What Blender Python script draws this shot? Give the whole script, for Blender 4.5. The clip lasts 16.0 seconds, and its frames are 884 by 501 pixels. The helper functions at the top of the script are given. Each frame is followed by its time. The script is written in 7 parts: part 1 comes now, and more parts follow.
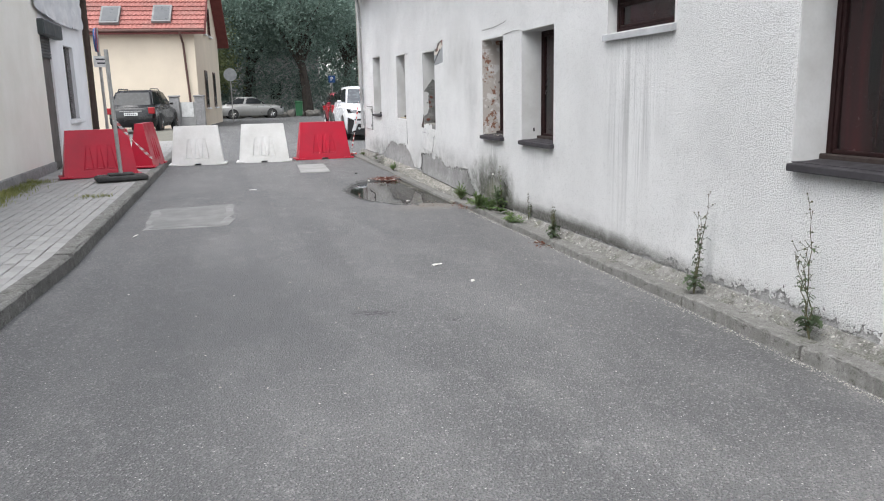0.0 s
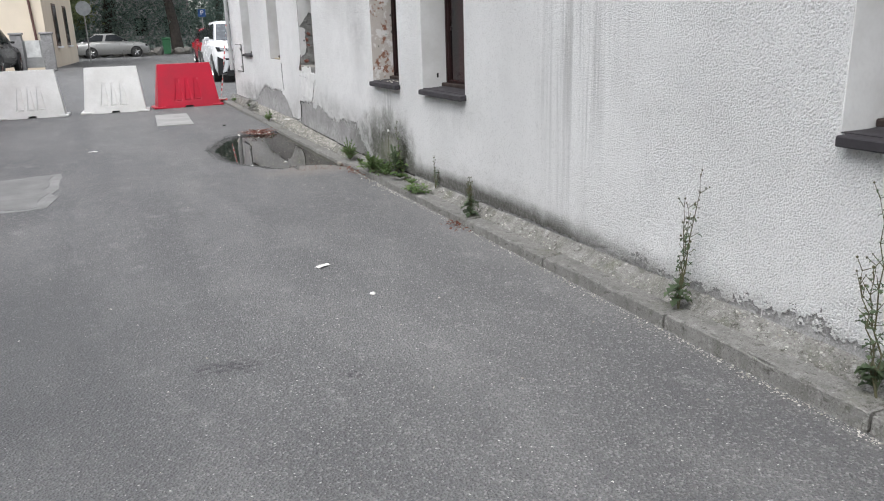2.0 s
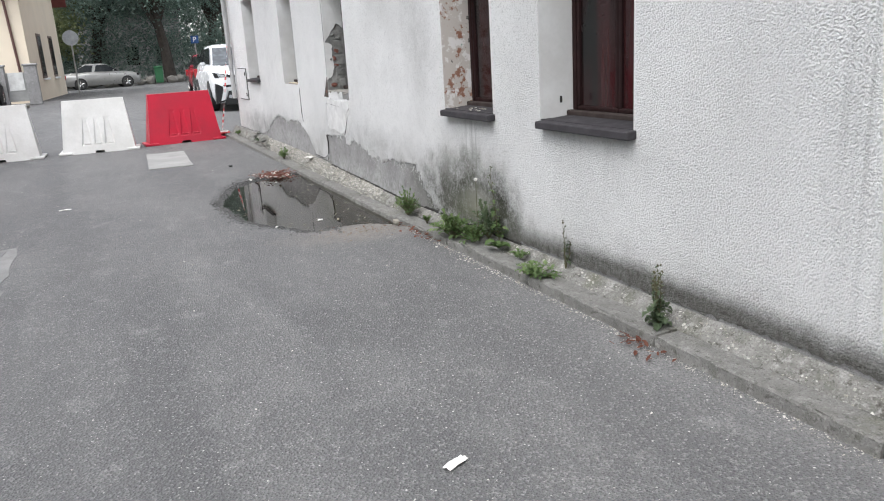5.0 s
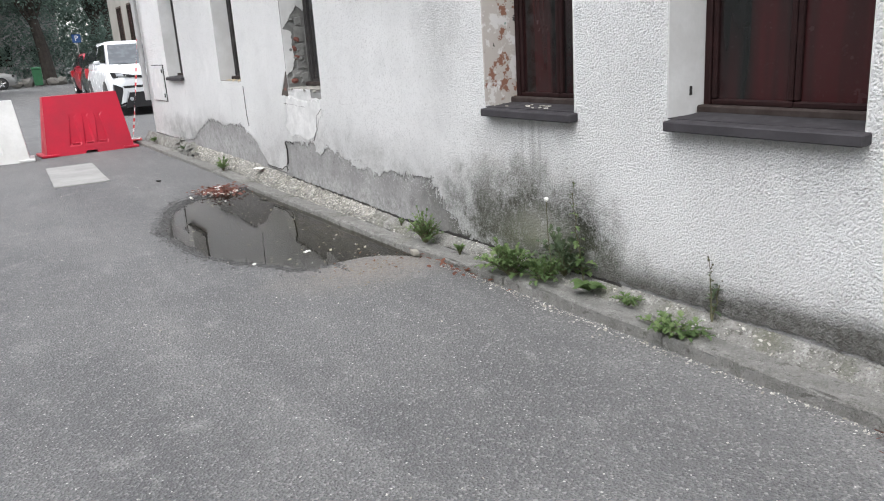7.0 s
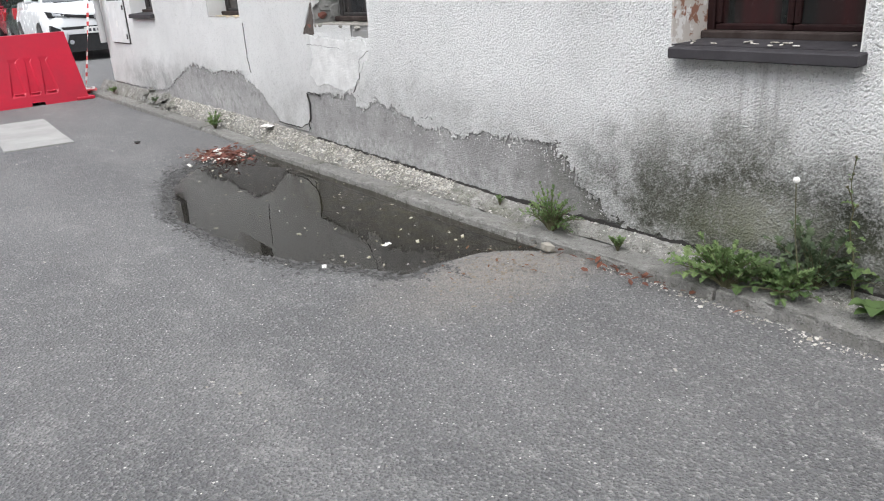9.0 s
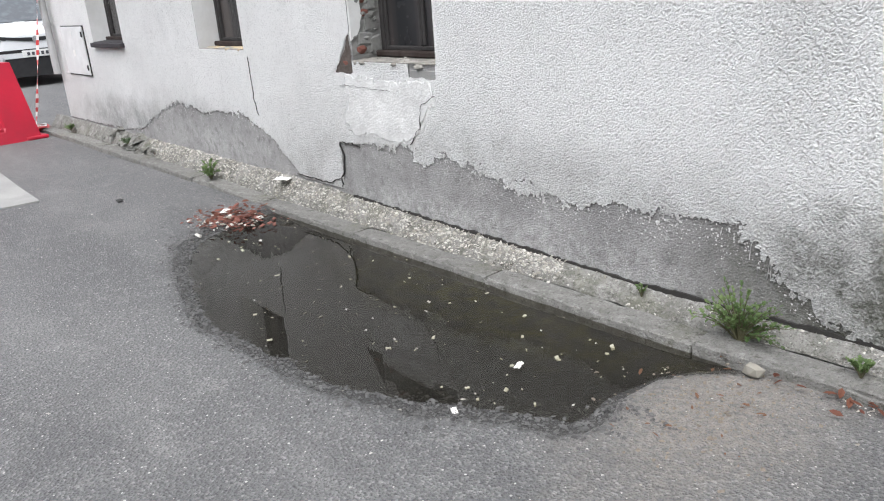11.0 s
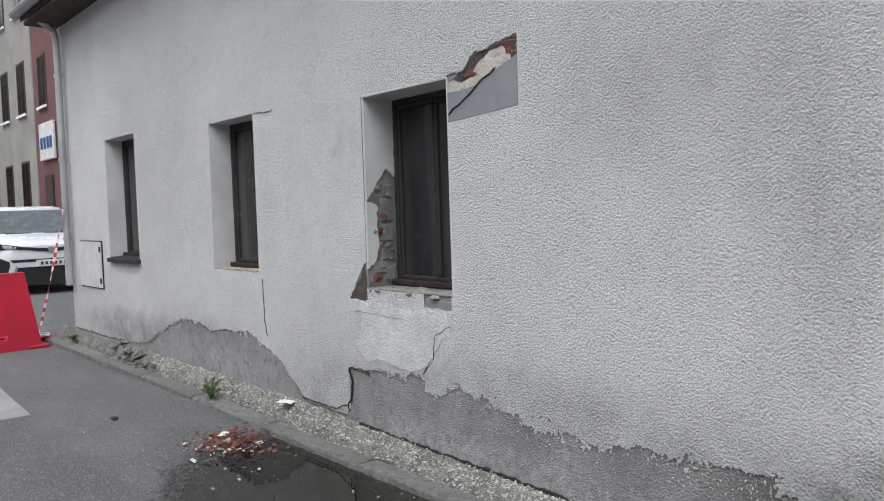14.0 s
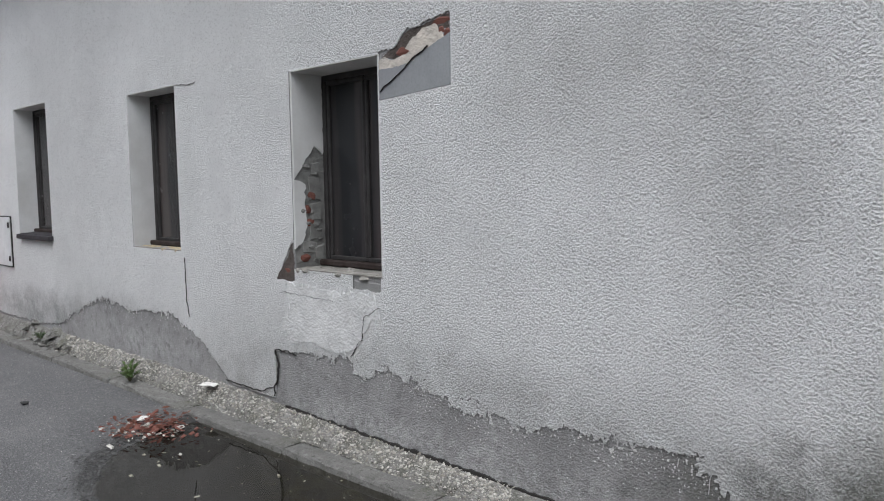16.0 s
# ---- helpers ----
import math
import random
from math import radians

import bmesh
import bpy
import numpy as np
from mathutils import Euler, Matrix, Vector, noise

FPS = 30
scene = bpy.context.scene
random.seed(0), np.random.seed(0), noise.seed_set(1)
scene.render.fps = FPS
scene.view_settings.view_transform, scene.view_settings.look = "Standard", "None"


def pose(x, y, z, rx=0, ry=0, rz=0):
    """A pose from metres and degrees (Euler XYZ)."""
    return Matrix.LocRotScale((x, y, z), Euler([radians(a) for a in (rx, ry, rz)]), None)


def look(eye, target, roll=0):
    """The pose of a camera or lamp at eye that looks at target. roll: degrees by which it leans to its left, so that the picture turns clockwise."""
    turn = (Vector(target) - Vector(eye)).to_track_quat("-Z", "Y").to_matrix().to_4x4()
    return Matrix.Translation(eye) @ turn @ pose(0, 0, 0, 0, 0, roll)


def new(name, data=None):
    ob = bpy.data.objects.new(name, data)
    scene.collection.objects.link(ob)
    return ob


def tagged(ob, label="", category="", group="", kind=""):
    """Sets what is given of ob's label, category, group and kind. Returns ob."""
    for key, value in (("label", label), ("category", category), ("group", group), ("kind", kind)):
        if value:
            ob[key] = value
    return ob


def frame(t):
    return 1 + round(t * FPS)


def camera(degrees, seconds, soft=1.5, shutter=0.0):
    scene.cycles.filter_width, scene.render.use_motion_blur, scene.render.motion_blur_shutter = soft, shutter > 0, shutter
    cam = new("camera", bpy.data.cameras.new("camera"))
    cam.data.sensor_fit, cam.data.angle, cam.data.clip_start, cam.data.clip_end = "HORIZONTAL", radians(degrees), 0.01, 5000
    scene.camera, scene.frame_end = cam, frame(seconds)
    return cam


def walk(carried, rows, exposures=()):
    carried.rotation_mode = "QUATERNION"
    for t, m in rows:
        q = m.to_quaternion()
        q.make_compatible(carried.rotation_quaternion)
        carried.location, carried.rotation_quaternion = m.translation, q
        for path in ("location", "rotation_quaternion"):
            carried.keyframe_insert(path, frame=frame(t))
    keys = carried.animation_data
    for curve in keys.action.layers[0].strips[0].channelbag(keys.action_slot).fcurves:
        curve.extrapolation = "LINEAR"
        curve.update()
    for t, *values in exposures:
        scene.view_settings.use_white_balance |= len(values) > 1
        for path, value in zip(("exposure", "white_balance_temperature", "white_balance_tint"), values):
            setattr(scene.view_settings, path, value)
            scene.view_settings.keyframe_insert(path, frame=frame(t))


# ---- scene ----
cam = camera(60.2, 16.0, 1.1)
METRES, EYE, TILT, LEAN, TURN = 7.83, 1.3, 0.0, 0.0, -15.0
PATH = [
    (0, (-0.03, -0.201, 1.265), (0.479, 1.692, 0.866), -1.2),
    (0.5, (0.055, 0.173, 1.27), (0.643, 2.012, 0.748), -2.3),
    (1, (0.18, 0.544, 1.269), (0.841, 2.335, 0.672), -1.2),
    (1.5, (0.282, 0.872, 1.262), (0.967, 2.664, 0.699), -0.7),
    (2, (0.396, 1.222, 1.288), (1.154, 2.985, 0.723), -1.7),
    (2.5, (0.525, 1.566, 1.282), (1.244, 3.352, 0.738), -2.4),
    (3, (0.562, 1.922, 1.268), (1.297, 3.706, 0.743), -2.7),
    (3.5, (0.577, 2.281, 1.261), (1.325, 4.051, 0.708), -2.8),
    (3.7, (0.595, 2.426, 1.244), (1.317, 4.215, 0.716), -3.5),
    (5.8, (0.508, 3.937, 1.205), (1.42, 5.636, 0.675), -3.0),
    (6, (0.465, 4.072, 1.185), (1.424, 5.741, 0.643), -3.0),
    (6.5, (0.472, 4.47, 1.163), (1.406, 6.159, 0.637), -5.3),
    (7, (0.411, 4.815, 1.169), (1.412, 6.463, 0.636), -3.7),
    (7.5, (0.354, 5.142, 1.157), (1.465, 6.711, 0.604), -4.9),
    (8, (0.364, 5.515, 1.133), (1.467, 7.087, 0.572), -4.9),
    (8.5, (0.375, 5.908, 1.114), (1.431, 7.5, 0.523), -3.0),
    (9, (0.344, 6.266, 1.097), (1.439, 7.799, 0.425), -3.5),
    (9.2, (0.36, 6.413, 1.108), (1.473, 7.945, 0.464), -4.6),
    (11.3, (0.373, 7.507, 1.22), (1.593, 8.947, 0.56), -4.0),
    (11.5, (0.371, 7.523, 1.219), (1.584, 8.982, 0.585), -3.8),
    (12, (0.335, 7.515, 1.236), (1.621, 8.975, 0.775), -3.7),
    (12.5, (0.353, 7.541, 1.253), (1.679, 8.997, 0.901), -3.2),
    (13, (0.369, 7.556, 1.258), (1.69, 9.036, 1.004), -3.0),
    (13.5, (0.355, 7.547, 1.261), (1.703, 9.018, 1.123), -2.3),
    (14, (0.348, 7.548, 1.266), (1.669, 9.047, 1.161), -1.8),
    (14.5, (0.343, 7.555, 1.262), (1.67, 9.047, 1.152), -1.4),
    (15, (0.345, 7.565, 1.264), (1.717, 9.016, 1.144), -1.2),
    (15.5, (0.349, 7.574, 1.258), (1.775, 8.97, 1.132), -0.7),
    (16, (0.374, 7.584, 1.272), (1.825, 8.951, 1.108), -0.9),
]
walk(cam, [(t, look(eye, target, roll)) for t, eye, target, roll in PATH], [(0.0, 1.42, 6400.0, 10.0), (1.5, 1.33, 6400.0, 10.0), (3.5, 1.34, 6400.0, 10.0), (6.0, 1.54, 6400.0, 10.0), (9.0, 1.55, 6400.0, 10.0), (11.5, 1.62, 6350.0, 10.0), (12.0, 1.64, 6330.0, 10.0), (12.5, 1.33, 6300.0, 10.0), (13.0, 1.32, 6280.0, 10.0), (13.5, 0.99, 6250.0, 10.0), (14.5, 0.89, 6250.0, 10.0), (16.0, 0.85, 6250.0, 10.0)])

# ---- light ----
world = bpy.data.worlds.new("overcast_sky")
scene.world = world
world.use_nodes = True
wn = world.node_tree
sky = wn.nodes.new("ShaderNodeTexSky")
sky.sky_type, sky.sun_disc = "NISHITA", False
sky.sun_elevation, sky.sun_rotation = radians(61), radians(237)
sky.air_density, sky.dust_density, sky.ozone_density = 1.2, 2.0, 1.0
grey = wn.nodes.new("ShaderNodeHueSaturation")
grey.inputs["Saturation"].default_value = 0.22
wn.links.new(sky.outputs[0], grey.inputs["Color"])
wn.links.new(grey.outputs[0], wn.nodes["Background"].inputs[0])
wn.nodes["Background"].inputs[1].default_value = 0.15
sun = new("sun", bpy.data.lights.new("sun", "SUN"))
sun.data.energy, sun.data.angle, sun.data.color = 0.9, radians(50), (1.0, 0.985, 0.96)
sun.matrix_world = look((-14, -9, 30), (0, 0, 0))


# ---- materials ----
class Nodes:
    """A small wrapper for node trees."""

    def __init__(self, name):
        self.mat = bpy.data.materials.new(name)
        self.mat.use_nodes = True
        self.t = self.mat.node_tree
        self.bsdf = self.t.nodes["Principled BSDF"]
        self.pos = self.t.nodes.new("ShaderNodeTexCoord").outputs["Object"]

    def add(self, kind, **given):
        n = self.t.nodes.new("ShaderNode" + kind)
        for key, value in given.items():
            setattr(n, key, value)
        return n

    def put(self, socket, value):
        if isinstance(value, bpy.types.NodeSocket):
            self.t.links.new(value, socket)
        else:
            socket.default_value = value

    def mapped(self, scale=(1, 1, 1), loc=(0, 0, 0), vec=None):
        n = self.add("Mapping")
        self.put(n.inputs["Vector"], vec or self.pos)
        n.inputs["Scale"].default_value, n.inputs["Location"].default_value = scale, loc
        return n.outputs[0]

    def noise(self, scale, detail=3.0, rough=0.55, vec=None, distort=0.0):
        n = self.add("TexNoise")
        self.put(n.inputs["Vector"], vec or self.pos)
        n.inputs["Scale"].default_value, n.inputs["Detail"].default_value = scale, detail
        n.inputs["Roughness"].default_value, n.inputs["Distortion"].default_value = rough, distort
        return n.outputs[0]

    def voronoi(self, scale, vec=None, feature="F1"):
        n = self.add("TexVoronoi", feature=feature)
        self.put(n.inputs["Vector"], vec or self.pos)
        n.inputs["Scale"].default_value = scale
        return n

    def ramp(self, value, a, b, lo=0.0, hi=1.0):
        n = self.add("MapRange")
        self.put(n.inputs[0], value)
        for i, v in zip((1, 2, 3, 4), (a, b, lo, hi)):
            n.inputs[i].default_value = v
        return n.outputs[0]

    def math(self, op, a, b=0.0):
        n = self.add("Math", operation=op)
        self.put(n.inputs[0], a)
        self.put(n.inputs[1], b)
        return n.outputs[0]

    def mix(self, fac, a, b):
        n = self.add("Mix", data_type="RGBA")
        self.put(n.inputs[0], fac)
        for i, c in ((6, a), (7, b)):
            self.put(n.inputs[i], c if isinstance(c, bpy.types.NodeSocket) else (*c, 1.0))
        return n.outputs[2]

    def blob(self, centre, radii, rough=0.35, scale=3.0, soft=0.5):
        """1 inside an uneven ellipsoid of that centre and radii, 0 outside."""
        s = [1 / r for r in radii]
        v = self.mapped(s, [-c * k for c, k in zip(centre, s)])
        n = self.add("VectorMath", operation="LENGTH")
        self.put(n.inputs[0], v)
        wob = self.math("MULTIPLY", self.math("SUBTRACT", self.noise(scale, 5.0, 0.65), 0.5), rough * 2)
        return self.ramp(self.math("ADD", n.outputs["Value"], wob), 1.0 - soft, 1.0 + soft * 0.3, 1.0, 0.0)

    def bump(self, height, strength, distance, normal=None):
        n = self.add("Bump")
        self.put(n.inputs["Height"], height)
        n.inputs["Strength"].default_value, n.inputs["Distance"].default_value = strength, distance
        if normal:
            self.put(n.inputs["Normal"], normal)
        return n.outputs[0]

    def done(self, colour, rough=0.8, metal=0.0, normal=None, spec=None):
        self.put(self.bsdf.inputs["Base Color"], colour if isinstance(colour, bpy.types.NodeSocket) else (*colour, 1.0))
        self.put(self.bsdf.inputs["Roughness"], rough)
        self.put(self.bsdf.inputs["Metallic"], metal)
        if spec is not None:
            self.bsdf.inputs["Specular IOR Level"].default_value = spec
        if normal:
            self.put(self.bsdf.inputs["Normal"], normal)
        return self.mat


def plain(name, c1, c2=None, scale=6.0, rough=0.7, metal=0.0, bump=0.3, grain=120.0, size=0.002, vary=0.0, fine=0.35, spec=0.4):
    """Two colours by a coarse noise, a fine grain over them, and a fine relief."""
    n = Nodes(name)
    c2 = c2 or tuple(v * 0.75 for v in c1)
    col = n.mix(n.ramp(n.noise(scale, 5.0, 0.6), 0.35, 0.65), c1, c2)
    g = n.noise(grain, 3.0)
    col = n.mix(n.ramp(g, 0.45, 0.75, 0.0, fine), col, tuple(v * 0.6 for v in c1))
    if vary:
        info = n.add("ObjectInfo")
        col = n.mix(n.ramp(info.outputs["Random"], 0, 1, 0, vary), col, tuple(v * 0.5 for v in c1))
    return n.done(col, n.ramp(n.noise(scale * 2.3), 0.3, 0.7, max(rough - 0.1, 0.02), min(rough + 0.1, 1.0)), metal, n.bump(g, bump, size), spec)


def asphalt_material():
    n = Nodes("asphalt")
    big = n.noise(0.55, 5.0, 0.6)
    mid = n.noise(2.3, 6.0, 0.65, n.mapped((1.0, 0.45, 1.0)))
    col = n.mix(n.ramp(big, 0.35, 0.65), (0.085, 0.085, 0.086), (0.14, 0.139, 0.138))
    col = n.mix(n.ramp(mid, 0.46, 0.72, 0.0, 0.5), col, (0.2, 0.198, 0.193))
    # faint wheel tracks along the lane
    lane = n.noise(1.0, 3.0, 0.5, n.mapped((1.6, 0.12, 1.0)))
    col = n.mix(n.ramp(lane, 0.45, 0.62, 0.0, 0.6), col, (0.075, 0.075, 0.077))
    # scuffs and dusty rings
    scuff = n.noise(5.5, 6.0, 0.75, n.mapped((1.0, 0.7, 1.0), (4.0, 2.0, 0.0)))
    col = n.mix(n.ramp(scuff, 0.56, 0.68, 0.0, 0.36), col, (0.3, 0.295, 0.285))
    grain = n.voronoi(115.0)
    col = n.mix(n.ramp(grain.outputs["Color"], 0.62, 1.0, 0.0, 0.68), col, (0.31, 0.307, 0.296))
    col = n.mix(n.ramp(n.noise(95.0, 3.0, 0.6), 0.5, 0.64, 0.0, 0.72), col, (0.045, 0.045, 0.047))
    for scale, size in ((17.0, 0.07), (31.0, 0.09)):
        pale = n.voronoi(scale)
        col = n.mix(n.ramp(pale.outputs["Distance"], size * 0.8, size, 0.9, 0.0), col, (0.5, 0.49, 0.46))
    # older, darker asphalt towards the far lane
    old = n.blob((-0.15, 4.5, 0.0), (0.95, 1.9, 0.5), 0.35, 1.3, 0.7)
    col = n.mix(n.math("MULTIPLY", old, 0.55), col, (0.06, 0.061, 0.064))
    # a few tar spots, and dusty scuffs left by tyres
    for x, y, rx, ry in ((0.66, 4.15, 0.1, 0.07), (0.77, 4.12, 0.07, 0.08), (1.14, 3.86, 0.05, 0.05)):
        spot = n.math("MULTIPLY", n.blob((x, y, 0.0), (rx, ry, 0.3), 0.5, 9.0, 0.5), n.ramp(n.noise(38.0, 4.0), 0.45, 0.55, 0.0, 0.85))
        col = n.mix(spot, col, (0.035, 0.035, 0.037))
    for x, y, rx, ry in ((1.17, 2.7, 0.12, 0.25), (1.35, 2.1, 0.08, 0.1), (1.03, 8.26, 0.09, 0.3)):
        dust = n.math("MULTIPLY", n.blob((x, y, 0.0), (rx, ry, 0.3), 0.6, 6.0, 0.8), n.ramp(n.noise(30.0, 5.0, 0.7), 0.45, 0.65, 0.0, 0.35))
        col = n.mix(dust, col, (0.33, 0.325, 0.305))
    # soaked and dirty where the road lies low
    sep = n.add("SeparateXYZ")
    n.put(sep.inputs[0], n.pos)
    wet = n.ramp(n.math("ADD", sep.outputs["Z"], n.math("MULTIPLY", n.noise(60.0, 3.0), 0.003)), -0.008, -0.0005, 1.0, 0.0)
    mud = n.blob((2.2, 8.42, 0.0), (0.6, 0.36, 0.3), 0.5, 5.0, 0.7)
    col = n.mix(n.math("MULTIPLY", mud, n.ramp(n.noise(45.0, 4.0), 0.35, 0.6, 0.2, 0.85)), col, (0.2, 0.183, 0.162))
    col = n.mix(n.math("MULTIPLY", wet, 0.8), col, (0.036, 0.035, 0.033))
    rim = n.ramp(n.math("ADD", sep.outputs["Z"], n.math("MULTIPLY", n.noise(40.0, 4.0), 0.004)), -0.004, 0.0012, 1.0, 0.0)
    col = n.mix(n.math("MULTIPLY", rim, 0.68), col, (0.05, 0.049, 0.048))
    moss = n.math("MULTIPLY", wet, n.blob((2.4, 9.6, 0.0), (0.3, 1.0, 0.3), 0.6, 6.0, 0.8))
    col = n.mix(n.math("MULTIPLY", moss, n.ramp(n.noise(14.0, 5.0), 0.4, 0.65)), col, (0.1, 0.095, 0.04))
    rough = n.math("SUBTRACT", n.ramp(big, 0.3, 0.7, 0.66, 0.78), n.math("MULTIPLY", rim, 0.5))
    first = n.bump(grain.outputs["Distance"], 0.8, 0.008)
    return n.done(col, rough, 0.0, n.bump(n.noise(45.0, 5.0), 0.4, 0.006, first), 0.5)


def stucco_material():
    """White sprayed plaster of the long street wall, with its streaks, damp and algae."""
    n = Nodes("white_stucco")
    lumps = n.noise(138.0, 3.0, 0.6, None, 0.3)
    cell = n.voronoi(120.0, n.mapped((1, 1, 1)), "SMOOTH_F1")
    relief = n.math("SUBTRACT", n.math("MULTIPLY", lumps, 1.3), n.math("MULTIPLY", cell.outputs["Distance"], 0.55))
    big = n.noise(0.9, 5.0, 0.6)
    col = n.mix(n.ramp(big, 0.3, 0.68), (0.83, 0.83, 0.825), (0.7, 0.7, 0.695))
    col = n.mix(n.ramp(n.noise(2.6, 6.0, 0.7), 0.52, 0.75, 0.0, 0.32), col, (0.54, 0.54, 0.535))
    # shade painted into the pits of the plaster, so that its relief shows
    pit_shade = n.ramp(n.noise(0.8, 4.0, 0.6, n.mapped((1, 1, 1), (5.0, 2.0, 1.0))), 0.35, 0.65, 0.45, 0.95)
    col = n.mix(n.math("MULTIPLY", n.ramp(relief, 0.34, 0.2, 0.0, 0.6), pit_shade), col, (0.36, 0.357, 0.348))
    # rain streaks below the high window, below the sills and over the wall
    streak = n.noise(1.0, 4.0, 0.7, n.mapped((1, 30.0, 0.7)))
    for centre, radii, amount in (((2.7, 4.66, 1.28), (0.5, 0.46, 0.62), 0.3), ((2.7, 4.75, 0.9), (0.5, 0.35, 0.8), 0.25), ((2.7, 7.7, 0.64), (0.5, 0.13, 0.2), 0.6),
                                  ((2.7, 6.4, 0.7), (0.5, 0.4, 0.22), 0.15)):
        m = n.math("MULTIPLY", n.blob(centre, radii, 0.25, 2.0, 0.5), n.ramp(streak, 0.46, 0.66, 0.0, amount))
        col = n.mix(m, col, (0.25, 0.25, 0.245))
    smear = n.math("MULTIPLY", n.blob((2.7, 10.36, 0.58), (0.6, 0.2, 0.16), 0.5, 5.0, 0.5), n.ramp(n.noise(30.0, 5.0), 0.35, 0.5))
    col = n.mix(smear, col, (0.86, 0.86, 0.85))
    pits = n.ramp(relief, 0.6, 0.35, 0.72, 1.0)
    blotch = n.ramp(n.noise(5.5, 5.0, 0.65), 0.36, 0.58, 0.5, 1.0)
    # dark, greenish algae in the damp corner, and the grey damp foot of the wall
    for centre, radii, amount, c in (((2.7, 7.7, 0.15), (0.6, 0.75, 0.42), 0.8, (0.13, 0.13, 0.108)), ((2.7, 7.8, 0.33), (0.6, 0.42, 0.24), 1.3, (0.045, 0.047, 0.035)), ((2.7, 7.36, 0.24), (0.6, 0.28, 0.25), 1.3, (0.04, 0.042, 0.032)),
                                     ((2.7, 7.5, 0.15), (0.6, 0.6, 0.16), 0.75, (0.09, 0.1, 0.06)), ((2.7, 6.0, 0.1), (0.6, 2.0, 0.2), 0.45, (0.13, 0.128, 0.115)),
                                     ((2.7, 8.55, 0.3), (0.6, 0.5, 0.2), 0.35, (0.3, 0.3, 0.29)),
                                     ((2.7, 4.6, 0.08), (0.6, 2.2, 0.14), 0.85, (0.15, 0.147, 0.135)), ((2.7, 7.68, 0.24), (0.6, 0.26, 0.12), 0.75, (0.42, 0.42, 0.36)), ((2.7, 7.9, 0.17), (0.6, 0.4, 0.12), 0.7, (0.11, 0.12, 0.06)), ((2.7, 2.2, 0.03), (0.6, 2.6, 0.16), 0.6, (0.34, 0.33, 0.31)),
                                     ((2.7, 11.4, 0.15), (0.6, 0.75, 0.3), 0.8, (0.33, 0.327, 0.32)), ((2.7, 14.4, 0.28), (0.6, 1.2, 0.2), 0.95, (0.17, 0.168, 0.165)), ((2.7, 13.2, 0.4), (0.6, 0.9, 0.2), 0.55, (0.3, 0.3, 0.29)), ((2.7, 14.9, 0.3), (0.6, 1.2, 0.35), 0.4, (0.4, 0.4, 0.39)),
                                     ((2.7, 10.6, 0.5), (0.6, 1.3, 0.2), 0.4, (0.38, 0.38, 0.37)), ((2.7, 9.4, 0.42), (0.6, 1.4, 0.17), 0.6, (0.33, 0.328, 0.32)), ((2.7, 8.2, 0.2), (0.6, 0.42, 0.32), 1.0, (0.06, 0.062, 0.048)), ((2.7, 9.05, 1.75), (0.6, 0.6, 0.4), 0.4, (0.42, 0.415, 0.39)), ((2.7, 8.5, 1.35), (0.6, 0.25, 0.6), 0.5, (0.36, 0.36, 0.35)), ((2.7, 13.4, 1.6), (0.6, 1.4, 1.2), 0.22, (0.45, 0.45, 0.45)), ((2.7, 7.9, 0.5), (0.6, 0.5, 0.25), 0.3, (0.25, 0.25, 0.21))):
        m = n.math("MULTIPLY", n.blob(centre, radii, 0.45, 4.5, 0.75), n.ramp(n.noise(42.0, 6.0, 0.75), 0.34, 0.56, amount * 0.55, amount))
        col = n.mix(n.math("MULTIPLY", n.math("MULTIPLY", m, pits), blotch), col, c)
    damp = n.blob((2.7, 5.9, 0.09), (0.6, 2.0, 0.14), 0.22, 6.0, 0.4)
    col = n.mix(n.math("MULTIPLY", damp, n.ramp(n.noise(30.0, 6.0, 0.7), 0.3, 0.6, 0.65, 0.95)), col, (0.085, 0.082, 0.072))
    first = n.bump(relief, 1.0, 0.0175)
    return n.done(col, 0.92, 0.0, n.bump(big, 0.2, 0.03, first), 0.2)


def glass_material(name, tint=(0.02, 0.022, 0.024), rough=0.04, spec=0.2):
    n = Nodes(name)
    return n.done(n.mix(n.ramp(n.noise(7.0, 4.0), 0.45, 0.7, 0, 0.5), tint, tuple(v * 2.2 + 0.01 for v in tint)), n.ramp(n.noise(12.0), 0.4, 0.7, rough, rough + 0.1), 0.0, None, spec)


def water_material():
    n = Nodes("puddle_water")
    out = n.t.nodes["Material Output"]
    gloss, clear, mix = n.add("BsdfGlossy"), n.add("BsdfTransparent"), n.add("MixShader")
    gloss.inputs["Roughness"].default_value = 0.015
    clear.inputs["Color"].default_value = (0.52, 0.5, 0.45, 1)
    fres = n.add("Fresnel")
    fres.inputs["IOR"].default_value = 1.36
    nb = n.bump(n.noise(9.0, 2.0), 0.02, 0.01)
    n.put(gloss.inputs["Normal"], nb)
    n.put(mix.inputs[0], fres.outputs[0])
    n.t.links.new(clear.outputs[0], mix.inputs[1])
    n.t.links.new(gloss.outputs[0], mix.inputs[2])
    n.t.links.new(mix.outputs[0], out.inputs["Surface"])
    return n.mat


